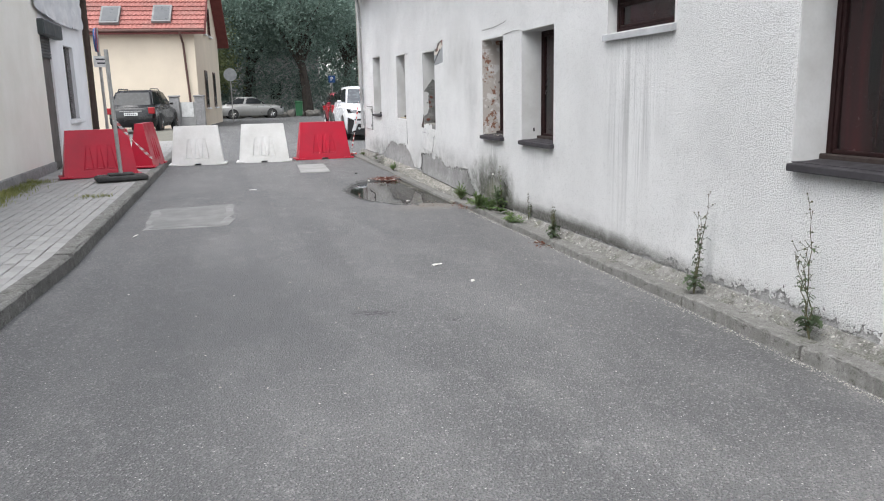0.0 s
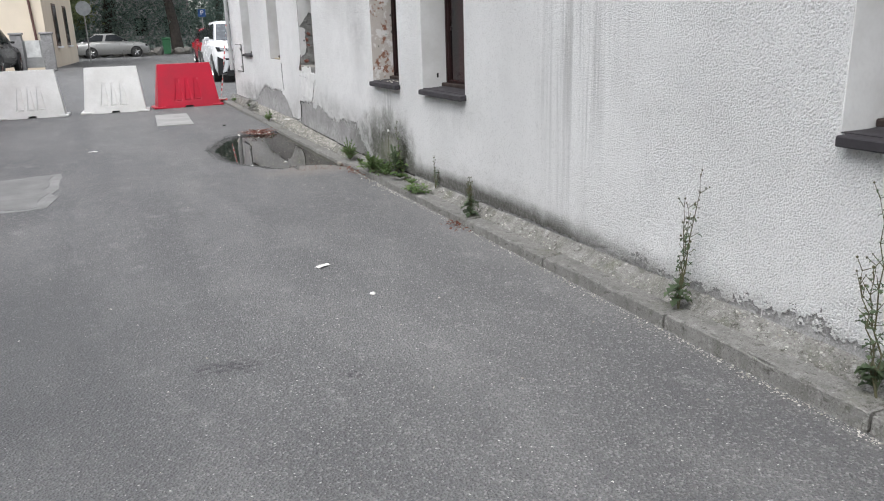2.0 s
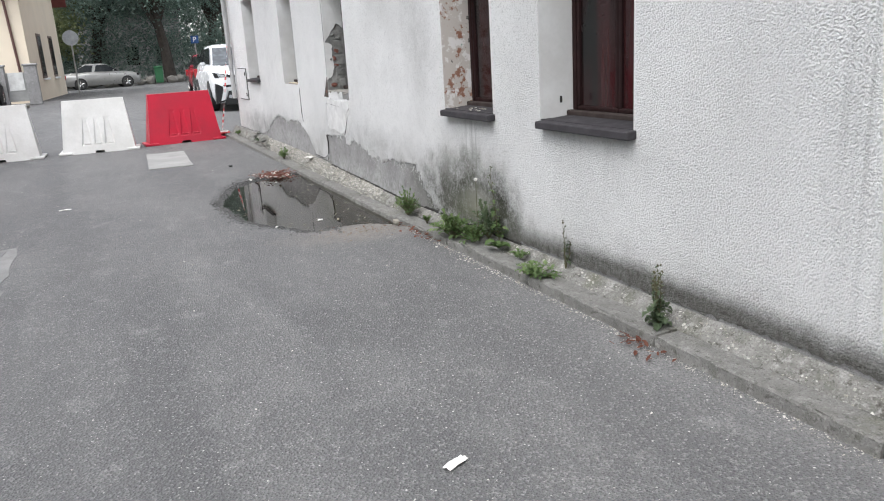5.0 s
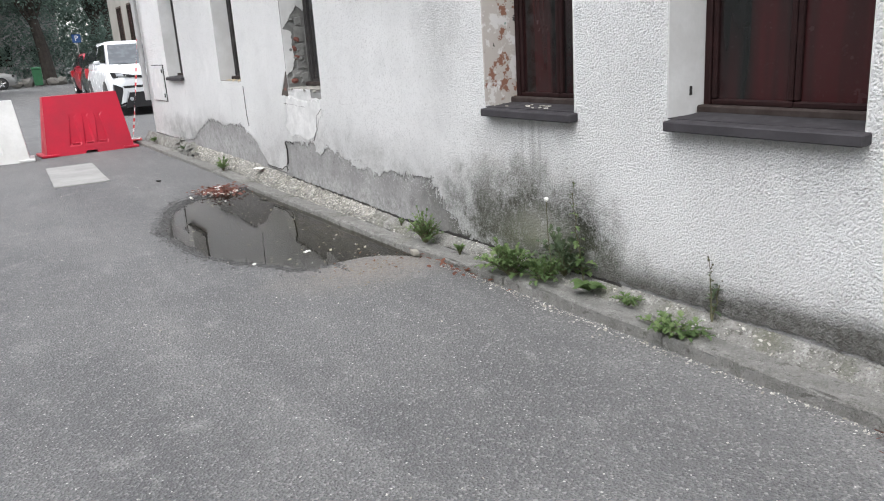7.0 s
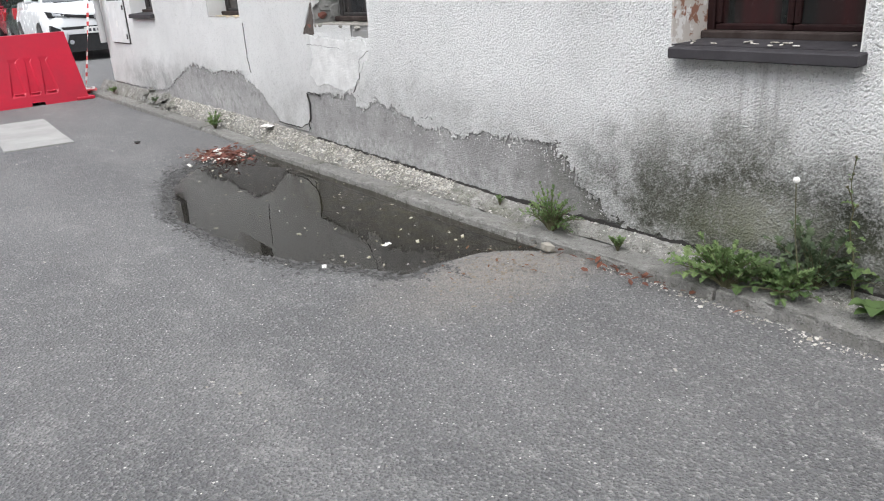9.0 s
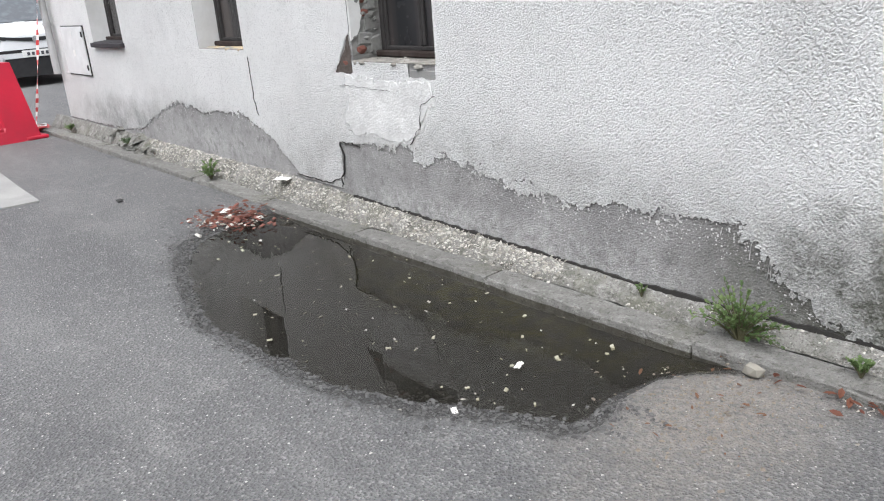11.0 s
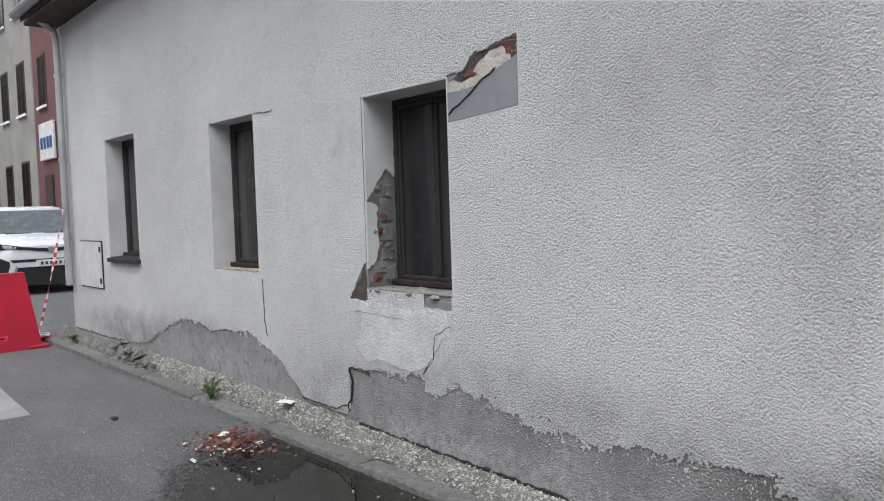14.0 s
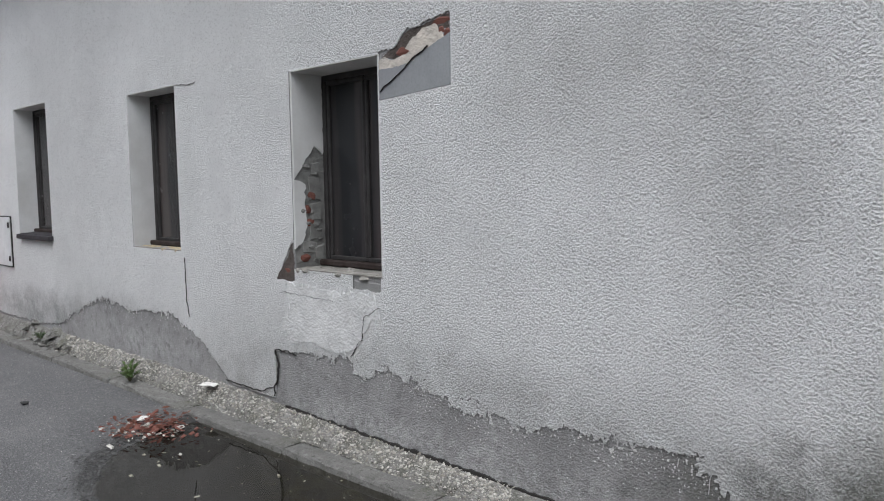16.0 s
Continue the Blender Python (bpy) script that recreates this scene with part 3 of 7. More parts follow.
road_patch("road_patch_1", wavy([(-0.88, 7.9), (-0.2, 7.9), (-0.15, 9.4), (-0.92, 9.25)], 1.0, 0.06), 0.006, "faint rectangular repair patch in the asphalt", WORN_PATCH)
road_patch("road_patch_3", wavy([(-0.96, 7.82), (-0.12, 7.82), (-0.06, 9.5), (-1.0, 9.35)], 4.0, 0.06), 0.003, "pale sealed rim round the repair patch", RIM_PATCH)
road_patch("road_patch_2", wavy([(1.06, 13.1), (1.57, 13.08), (1.64, 14.75), (1.14, 14.75)], 2.0, 0.008), 0.010, "pale rectangular repair patch in the asphalt by the barriers")


KERB_X, KERB_DEPTH = 2.479, 0.128
# the kerb has sunk along the puddle
KERB_TOP = [(-6, 0.078), (2.6, 0.076), (4.0, 0.066), (5.2, 0.055), (6.0, 0.05), (7.6, 0.05), (8.6, 0.034), (8.75, 0.012), (11.4, 0.012), (12.6, 0.032), (16.6, 0.045)]


def stone_mesh(length, depth, height, bevel, seed):
    """A kerb stone with worn, chipped arrises."""
    bm = B()
    n = 24
    sec = [(0.0, height - 0.16), (0.0, height - bevel * 1.2), (bevel, height - bevel * 0.2), (bevel * 2.2, height), (depth - bevel, height), (depth, height - bevel), (depth, height - 0.16)]
    rings = []
    for i in range(n + 1):
        y = 0.005 + (length - 0.010) * i / n
        end = 1.0 if i in (0, n) else 0.0
        ring = []
        for k, (x, z) in enumerate(sec):
            chip = max(0.0, noise.noise((y * 9, k * 0.3, seed)) - 0.1) * 0.035 + 0.003 * noise.noise((y * 35, k, seed + 5)) + end * 0.006
            if k in (1, 2, 3):
                ring.append(bm.verts.new((x + chip * 0.7, y, z - chip)))
            else:
                ring.append(bm.verts.new((x, y, z - (chip * 0.4 if z > height - 0.1 else 0.0))))
        rings.append(ring)
    for p, q in zip(rings, rings[1:]):
        for k in range(len(sec) - 1):
            bm.faces.new((p[k], p[k + 1], q[k + 1], q[k]))
    bm.faces.new(rings[0]), bm.faces.new(rings[-1][::-1])
    return to_mesh("kerb_stone", bm, KERB)


# right kerb: concrete stones of 1 m, a crumbled strip between them and the wall
kerb_right = thing("kerb_right", "low weathered concrete kerb along the white house", "kerb", None, "structure")
meshes = [stone_mesh(1.0, KERB_DEPTH, 0.0, 0.005, s) for s in (1.0, 12.0, 23.0, 34.0, 45.0)]
for i in range(-9, 14):
    y = 3.675 + i
    lo, hi = lerp_table(KERB_TOP, y + 0.05), lerp_table(KERB_TOP, y + 0.95)
    ob = new("kerb_stone", meshes[i * 3 % 5])
    ob.parent = kerb_right
    ob.matrix_basis = pose(KERB_X + random.uniform(-0.005, 0.005), y, lo + random.uniform(-0.004, 0.004), math.degrees(math.atan(hi - lo)), random.uniform(-1.5, 1.0), random.uniform(-0.4, 0.4))


BASE = [(-6, 0.14), (3, 0.135), (6, 0.105), (8, 0.088), (9.0, 0.075), (9.5, 0.09), (10.5, 0.115), (11.5, 0.15), (16.6, 0.165)]


def strip_z(x, y):
    """Height of the crumbled strip: up from the kerb's back to the foot of the wall."""
    k = lerp_table(KERB_TOP, y)
    a = KERB_X + KERB_DEPTH + 0.012
    f = min(max((x - a) / (2.70 - a), 0.0), 1.0)
    # near the first windows a smooth ledge of mortar, elsewhere a rough slope
    f = f if y > 7.4 else min(1.0, 0.25 * f + 1.1 * max(0.0, f - 0.3))
    z = k - 0.004 + (lerp_table(BASE, y) - k - 0.004) * f
    q = 1.0 if y > 7.4 else 0.4
    z += q * (0.007 * noise.noise((x * 14, y * 9, 1)) + 0.006 * noise.noise((x * 40, y * 33, 4)))
    z -= 0.03 * max(0.0, 1 - abs(x - a) / 0.017) * (0.65 + 0.5 * noise.noise((y * 3, 1, 1)))
    if 8.7 < y < 14.8:
        z += 0.010 * max(0.0, noise.noise((x * 11, y * 6, 8)) + 0.2)
    return z


def strip():
    bm = B()
    ys = steps(-6, 1.5, 0.1) + steps(1.5, 16.6, 0.022)
    n = 14
    rows = []
    for y in ys:
        rows.append([bm.verts.new((x, y, strip_z(x, y))) for x in (2.602 + 0.12 * k / (n - 1) for k in range(n))])
    for a, b in zip(rows, rows[1:]):
        for k in range(n - 1):
            bm.faces.new((a[k], a[k + 1], b[k + 1], b[k]))
    single("pavement_strip", bm, STRIP, "narrow crumbled concrete strip between kerb and house wall", "pavement", "structure")


strip()

# left pavement
LEFT_KERB, LEFT_WALL = -1.30, -3.08
kerb_left = thing("kerb_left", "worn grey concrete kerb along the block pavement", "kerb", None, "structure")
meshes = [stone_mesh(1.0, 0.15, 0.115, 0.012, s) for s in (3.0, 17.0, 29.0)]
for i in range(-10, 21):
    ob = new("kerb_stone", meshes[i % 3])
    ob.parent = kerb_left
    bend = 0.06 * min(max(0, -i), 2)
    ob.matrix_basis = pose(LEFT_KERB + 0.005 - bend, 6.21 + i, random.uniform(-0.006, 0.004), 0, 0, 180 + random.uniform(-0.25, 0.25) - (3.4 if -2 < i < 1 else 0))
bm = B()
box(bm, LEFT_WALL - 0.05, LEFT_KERB - 0.14, -6, 34, -0.05, 0.092)
pavement_left = single("pavement_left", bm, SAND, "pavement of small grey concrete blocks with sandy joints", "pavement", "structure")

# ---- the white street house ----
WALL_X, WALL_TOP, WALL_Y0, WALL_Y1 = 2.70, 3.30, -6.0, 16.05
# y0, y1, z0, z1 of each opening
OPENINGS = {"corner": (14.10, 14.85, 0.93, 2.005), "plain": (12.00, 12.65, 0.905, 1.925), "broken": (10.15, 10.825, 0.865, 1.87),
            "flaked": (7.385, 8.065, 0.82, 1.85), "wide": (6.09, 6.865, 0.82, 1.85), "high": (4.21, 5.11, 1.68, 1.93), "near": (2.28, 3.085, 0.895, 1.95)}
house = thing("house", "long low white stucco house with damp, cracked and peeling walls", "house")


def core_wall():
    """Masonry behind the plaster, with the openings through it."""
    cuts = sorted({WALL_Y0, WALL_Y1, *(v for o in OPENINGS.values() for v in o[:2])})
    x0, x1 = WALL_X + 0.007, WALL_X + 0.42
    for a, b in zip(cuts, cuts[1:]):
        holes = [o for o in OPENINGS.values() if o[0] <= a and o[1] >= b]
        for lo, hi in [(-0.1, holes[0][2]), (holes[0][3], WALL_TOP)] if holes else [(-0.1, WALL_TOP)]:
            bm = B()
            box(bm, x0, x1, a, b, lo, hi)
            part("wall", bm, CEMENT, house, "bare damp grey cement under the fallen plaster")
    bm = B()
    box(bm, x1, 9.0, WALL_Y1 - 0.4, WALL_Y1 - 0.006, -0.1, WALL_TOP)
    box(bm, x1, 9.0, WALL_Y0, WALL_Y0 + 0.4, -0.1, WALL_TOP)
    box(bm, 8.6, 9.0, WALL_Y0 + 0.4, WALL_Y1 - 0.4, -0.1, WALL_TOP)
    part("end_wall", bm, PALE_WALL, house)
    bm = B()
    box(bm, x1 + 0.01, 8.59, WALL_Y0 + 0.41, WALL_Y1 - 0.41, 2.62, 2.72)
    box(bm, x1 + 0.01, 8.59, WALL_Y0 + 0.41, WALL_Y1 - 0.41, 0.0, 0.1)
    box(bm, 4.6, 4.7, WALL_Y0 + 0.41, WALL_Y1 - 0.41, 0.1, 2.62)
    part("dim_room", bm, ROOM, house)


core_wall()

FOOT = [(-6, 0.14), (2.0, 0.14), (2.5, 0.15), (2.9, 0.17), (3.3, 0.172), (3.7, 0.145), (4.1, 0.14), (4.6, 0.125), (5.0, 0.12), (7.0, 0.1), (7.9, 0.08), (8.35, 0.12), (8.5, 0.27), (8.65, 0.33), (8.8, 0.34), (9.1, 0.38), (9.35, 0.35), (9.6, 0.36), (10.0, 0.4), (10.35, 0.44), (10.7, 0.43), (11.02, 0.41),
        (11.03, 0.15), (11.45, 0.15), (11.9, 0.41), (12.15, 0.48), (12.45, 0.52), (12.65, 0.47), (13.1, 0.48), (13.4, 0.46), (13.7, 0.34), (14.0, 0.25), (14.4, 0.18), (16.1, 0.17)]
# how unevenly the plaster has come off
LOOSE = [(-6, 0.02), (1.8, 0.07), (3.4, 0.085), (4.4, 0.06), (4.9, 0.02), (7.9, 0.01), (8.3, 0.09), (10.4, 0.09), (10.8, 0.03), (11.02, 0.006), (11.5, 0.01), (11.9, 0.05), (13.6, 0.06), (14.4, 0.03), (16.1, 0.01)]


def fallen(y, z):
    """Whether the plaster has come off at that place near the foot of the wall."""
    n = 0.75 * noise.noise((y * 5, z * 7, 1)) + 0.6 * noise.noise((y * 16, z * 19, 4)) + 0.5 * noise.noise((y * 45, z * 45, 8)) + 0.35 * noise.noise((y * 110, z * 110, 8))
    return z < lerp_table(FOOT, y) + lerp_table(LOOSE, y) * n


def kept_bands(y):
    """The stretches of height on which plaster is left at y, the last one open above."""
    z, out, was = 0.02, [], True
    end = lerp_table(FOOT, y) + 2.2 * lerp_table(LOOSE, y) + 0.02
    while z < end:
        now = fallen(y, z)
        if was and not now:
            out.append([z, None])
        if now and not was:
            out[-1][1] = z
        was, z = now, z + 0.006
    if not out or out[-1][1] is not None:
        out.append([end, None])
    return out


def wall_face(y, z):
    """How far the old wall bows in or out of its plane."""
    return 0.0025 * noise.noise((y * 0.6, z * 0.8, 2.0)) + 0.0008 * noise.noise((y * 3, z * 3, 2.0))


def hole_edges(y):
    """Where the plaster has fallen off beside and above the broken window."""
    out = []
    if 9.71 <= y <= 10.15:
        top = lerp_table([(9.71, 1.985), (9.87, 1.96), (9.97, 1.945), (10.04, 1.89), (10.15, 1.875)], y) + ragged(y, 3.0, 0.016, 14)
        out.append((1.69 - 0.06 * (y - 9.71), top))
    if 10.825 <= y <= 11.0:
        out.append((0.80 + ragged(y, 4.0, 0.012, 14), lerp_table([(10.825, 1.02), (10.9, 0.93), (11.0, 0.805)], y) + ragged(y, 2.0, 0.02, 14)))
    return out


def coat():
    """The plaster coat: 14 mm thick, with a ragged foot and broken edges."""
    bm = B()
    ys = {WALL_Y0, WALL_Y1, 11.021, 11.029, 9.71, 10.999, 11.899, 11.999, *(v for o in OPENINGS.values() for v in o[:2])}
    ys |= {round(WALL_Y0 + 0.3 * i, 4) for i in range(27)} | {round(1.8 + 0.018 * i, 4) for i in range(780)} | {round(2.0 + 0.007 * i, 4) for i in range(400)} | {round(8.2 + 0.006 * i, 4) for i in range(910)}
    ys = sorted(y for y in ys if y <= WALL_Y1)
    ys = [ys[0]] + [b for a, b in zip(ys, ys[1:]) if b - a > 1e-4]

    bands = {y: kept_bands(y) for y in ys}
    for a, b in zip(ys, ys[1:]):
        mid = (a + b) / 2
        pa, pb = bands[a], bands[b]
        if len(pa) != len(pb):
            pa = pb
        islands = [(p[0], q[0], p[1], q[1]) for p, q in zip(pa[:-1], pb[:-1])]
        spans = [(pa[-1][0], pb[-1][0], WALL_TOP, WALL_TOP)]
        gaps = [(o[2], o[2], o[3], o[3]) for o in OPENINGS.values() if o[0] <= mid <= o[1]]
        gaps += [(p[0], q[0], p[1], q[1]) for p, q in zip(hole_edges(a + 1e-5), hole_edges(b - 1e-5))]
        # the plaster below the broken window has a missing corner
        if 10.16 < mid < 10.36:
            gaps = [(0.80 + ragged(a, 6.0, 0.008, 12), 0.80 + ragged(b, 6.0, 0.008, 12), 1.87, 1.87)]
        for g in sorted(gaps):
            lo = spans.pop()
            spans += [(lo[0], lo[1], g[0], g[1]), (g[2], g[3], lo[2], lo[3])]
        for z0a, z0b, z1a, z1b in islands + spans:
            n = max(1, round((z1a - z0a) / 0.25))
            sheet = []
            for x in (WALL_X, WALL_X + 0.0068):
                sheet.append([(bm.verts.new((x, a, z0a + (z1a - z0a) * k / n)), bm.verts.new((x, b, z0b + (z1b - z0b) * k / n))) for k in ((0, n) if x > WALL_X else range(n + 1))])
            for p, q in zip(sheet[0], sheet[0][1:]):
                bm.faces.new((p[0], q[0], q[1], p[1]))
            for f, k in ((sheet[0][0], sheet[1][0]), (sheet[0][-1], sheet[1][-1])):
                bm.faces.new((f[0], f[1], k[1], k[0]))
    bmesh.ops.remove_doubles(bm, verts=bm.verts, dist=0.0003)
    for v in bm.verts:
        v.co.x += wall_face(v.co.y, v.co.z)
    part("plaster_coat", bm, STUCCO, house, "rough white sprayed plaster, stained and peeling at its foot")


coat()


def lining(o, depth, materials, broken=False):
    """Smooth plaster on the two jambs, the head and the bed of an opening."""
    y0, y1, z0, z1 = o
    t, x0, x1 = 0.005, WALL_X + 0.0005, WALL_X + depth
    for name, m, b in (("jamb", materials[0], (y1 - t, y1, z0, z1)), ("jamb", materials[1], (y0, y0 + t, z0, z1)), ("head", materials[1], (y0 + t, y1 - t, z1 - t, z1)), ("bed", materials[2], (y0 + t, y1 - t, z0, z0 + t))):
        if m is None:
            continue
        bm = B()
        box(bm, x0, x1, *b)
        part(name, bm, m, house)


def window(key, depth=0.2, leaves=2, sill=True, jambs=None, sill_out=0.05, wood=BROWN_WOOD, glass=PANE):
    y0, y1, z0, z1 = OPENINGS[key]
    j = jambs or (SMOOTH_PLASTER,) * 3
    lining(OPENINGS[key], depth + 0.1, (j[0], j[1], SILL if sill else j[2]))
    y0, y1, z0, z1 = y0 + 0.006, y1 - 0.006, z0 + 0.006, z1 - 0.006
    x, w = WALL_X + depth, 0.03
    bm = B()
    for b in ((y0, y1, z0, z0 + w), (y0, y1, z1 - w, z1), (y0, y0 + w, z0 + w, z1 - w), (y1 - w, y1, z0 + w, z1 - w)):
        box(bm, x, x + 0.07, *b, bevel=0.004)
    frame_ob = part("window", bm, wood, house, "dark weathered timber window")
    n = leaves
    span = (y1 - y0 - 2 * w) / n
    for i in range(n):
        a, b = y0 + w + span * i, y0 + w + span * (i + 1)
        bm = B()
        s = 0.024
        for q in ((a + 0.002, b - 0.002, z0 + w, z0 + w + s), (a + 0.002, b - 0.002, z1 - w - s, z1 - w), (a + 0.002, a + s, z0 + w + s, z1 - w - s), (b - s, b - 0.002, z0 + w + s, z1 - w - s)):
            box(bm, x + 0.006, x + 0.045, *q, bevel=0.005)
        part("sash", bm, wood, frame_ob)
        bm = B()
        box(bm, x + 0.022, x + 0.028, a + s, b - s, z0 + w + s, z1 - w - s)
        part("pane", bm, glass, frame_ob, "dark dusty glass with a dim curtain behind")
    if leaves > 1:
        bm = B()
        box(bm, x - 0.045, x - 0.001, y0 + 0.004, y1 - 0.004, z0 + 0.003, z0 + 0.034, 0.006)
        part("bottom_rail", bm, DUSTY_WOOD, frame_ob, "dusty brown bottom rail")
    if sill:
        bm = B()
        prism(bm, [(WALL_X - sill_out, z0 - 0.045), (WALL_X + depth + 0.005, z0 - 0.03), (WALL_X + depth + 0.005, z0 + 0.012), (WALL_X - sill_out, z0 - 0.008)], "y", y0 - 0.024, y1 - 0.018)
        bmesh.ops.bevel(bm, geom=bm.edges[:], offset=0.004, segments=1, affect="EDGES")
        part("sill", bm, SILL, frame_ob, "dark grey slab sill")
    return frame_ob


window("corner", 0.155, sill_out=0.04, wood=DARK_WOOD, glass=DARK_PANE)
window("plain", 0.155, sill=False, jambs=(SMOOTH_PLASTER, SMOOTH_PLASTER, BED_GREY), wood=DARK_WOOD, glass=DARK_PANE)
window("broken", 0.2, 2, False, (None, SMOOTH_PLASTER, BED_GREY), wood=DARK_WOOD, glass=DARK_PANE)
window("flaked", 0.2, 2, True, (PEELED, SMOOTH_PLASTER, SMOOTH_PLASTER))
window("wide", 0.2, 2)
window("near", 0.2, 2)
# the low window high up
window("high", 0.07, 1, False)
bm = B()
prism(bm, [(WALL_X - 0.035, 1.63), (WALL_X + 0.07, 1.655), (WALL_X + 0.07, 1.695), (WALL_X - 0.035, 1.672)], "y", 4.19, 5.13)
part("sill", bm, plain("pale_metal_sill", (0.45, 0.46, 0.47), None, 6.0, 0.5, 0.2), house, "pale grey metal sill")

# roof, gutter and downpipe
bm = B()
prism(bm, [(2.38, 3.30), (5.85, 5.6), (9.3, 3.30), (9.3, 3.42), (5.85, 5.74), (2.38, 3.42)], "y", WALL_Y0 - 0.2, WALL_Y1 + 0.15)
part("roof", bm, ROOF_DARK, house, "dark pitched roof with overhanging eaves")
bm = B()
box(bm, 2.40, 2.70, WALL_Y0 - 0.1, WALL_Y1 + 0.1, 3.26, 3.298)
part("soffit", bm, WOOD_DARK, house)
bm = B()
ring = [(0.06 * math.cos(a), 0.06 * math.sin(a)) for a in (math.pi + math.pi * k / 8 for k in range(9))]
prism(bm, [(2.33 + p, 3.38 + q) for p, q in ring] + [(2.33 + p * 0.88, 3.38 + q * 0.88) for p, q in ring[::-1]], "y", WALL_Y0 - 0.2, WALL_Y1 + 0.15)
part("gutter", bm, ZINC, house, "grey zinc half-round gutter")
bm = B()
tube(bm, [(2.45, 15.95, 3.34), (2.5, 15.95, 3.28), (2.62, 15.95, 3.2), (2.64, 15.95, 3.1), (2.64, 15.95, 0.95)], 0.034, 10)
for z in (1.1, 1.9, 2.75):
    tube(bm, [(2.64, 15.95, z - 0.015), (2.64, 15.95, z + 0.015)], 0.043, 10)
part("downpipe", bm, ZINC, house, "grey zinc downpipe at the corner of the house")
bm = B()
tube(bm, [(2.64, 15.95, 0.96), (2.64, 15.95, 0.62)], 0.038, 10)
part("pipe_shoe", bm, ZINC, house)

# meter box in the wall
bm = B()
box(bm, WALL_X - 0.009, WALL_X + 0.1, 15.05, 15.715, 0.62, 1.08, 0.003)
meter = part("meter_box", bm, DARK, house, "grey sheet metal meter box let into the wall")
bm = B()
box(bm, WALL_X - 0.02, WALL_X - 0.009, 15.06, 15.705, 0.63, 1.07, 0.004)
part("door", bm, BOX_GREY, meter)
for z in (0.7, 1.0):
    bm = B()
    box(bm, WALL_X - 0.03, WALL_X - 0.02, 15.06, 15.085, z - 0.025, z + 0.025, 0.003)
    part("hinge", bm, DARK, meter)
bm = B()
box(bm, WALL_X - 0.0235, WALL_X - 0.02, 15.36, 15.42, 0.8, 0.86)
part("label_plate", bm, SIGN_WHITE, meter)
bm = B()
box(bm, WALL_X - 0.0235, WALL_X - 0.02, 15.38, 15.40, 0.98, 1.03)
part("label_plate", bm, SIGN_WHITE, meter)

# ---- traffic barriers ----
def barrier(material, m, label, group="plastic barriers"):
    """Water-filled plastic road barrier, 1.05 m long, 0.77 m high, with three tapering flutes on either side."""
    ob = thing("road_barrier", label, "barrier", m, "", group)
    L0, L1, D0, D1, H, F = 0.54, 0.45, 0.21, 0.065, 0.77, 0.10

    def at(u, s, side):  # u along -1..1, s height share
        return Vector((u * (L0 + (L1 - L0) * s), side * (D0 + (D1 - D0) * s), F * 0.0 + s * H))

    bm = B()
    us = [-1, -0.47, -0.42, -0.22, -0.17, -0.125, -0.075, 0.075, 0.125, 0.17, 0.22, 0.42, 0.47, 1]
    ss = [0.0, 0.045, 0.14, 0.2, 0.62, 0.68, 0.96, 1.0]
    sides = {}
    for side in (-1, 1):
        g = []
        for s in ss:
            row = []
            for u in us:
                p = at(u, s, side)
                for c, w in ((-0.32, 0.12), (0.0, 0.1), (0.32, 0.12)):
                    if 0.18 <= s <= 0.63 and abs(u - c) < w * 1.35:
                        # the flutes narrow towards the top
                        p.x = c * 0.5 + (p.x - c * 0.5) * (1.0 - 0.55 * (s - 0.2) / 0.42)
                        if abs(u - c) <= w:
                            p.y -= side * (0.02 if s < 0.5 else 0.006)
                row.append(bm.verts.new(p))
            g.append(row)
        sides[side] = g
        for a, b in zip(g, g[1:]):
            for k in range(len(us) - 1):
                if a is g[0] and 5 <= k <= 7:
                    continue
                bm.faces.new((a[k], a[k + 1], b[k + 1], b[k]))
    a, b = sides[-1], sides[1]
    for r in range(len(ss) - 1):
        for k in (0, -1):
            bm.faces.new((a[r][k], a[r + 1][k], b[r + 1][k], b[r][k]))
    for k in range(len(us) - 1):
        bm.faces.new((a[-1][k], a[-1][k + 1], b[-1][k + 1], b[-1][k]))
        r = 1 if 5 <= k <= 7 else 0
        bm.faces.new((a[r][k], a[r][k + 1], b[r][k + 1], b[r][k]))
    part("body", bm, material, ob)
    for u in (-1, 1):
        bm = B()
        box(bm, min(u * 0.40, u * 0.60), max(u * 0.40, u * 0.60), -0.235, 0.235, 0.0, 0.035, 0.008)
        part("foot", bm, material, ob)
    for u in (-0.32, 0.0, 0.32):
        for side in (-1, 1):
            bm = B()
            x, yy = u * 0.52, side * 0.186
            box(bm, x - 0.045, x + 0.045, min(yy, yy - side * 0.03), max(yy, yy - side * 0.03), 0.135, 0.15, 0.003)
            part("flute_lip", bm, material, ob)
    return ob


RED_LABEL, WHITE_LABEL = "red plastic water-filled road barrier", "dull white plastic water-filled road barrier with fluted sides"
barrier(WHITE_PLASTIC, pose(-0.72, 15.95, 0, 0, 0, -2) @ Matrix.Diagonal((0.93, 1.0, 1.0, 1.0)), WHITE_LABEL)
barrier(WHITE_PLASTIC, pose(0.58, 16.0, 0, 0, 0, -4) @ Matrix.Diagonal((0.93, 1.0, 1.0, 1.0)), WHITE_LABEL)
barrier(RED_PLASTIC, pose(1.81, 16.2, 0, 0, 0, 4) @ Matrix.Diagonal((1.02, 1.0, 1.0, 1.0)), RED_LABEL)
barrier(RED_PLASTIC, pose(-2.1, 12.98, 0.115, 0, 0, 14) @ Matrix.Diagonal((1.0, 1.0, 0.95, 1.0)), RED_LABEL + ", on the pavement")
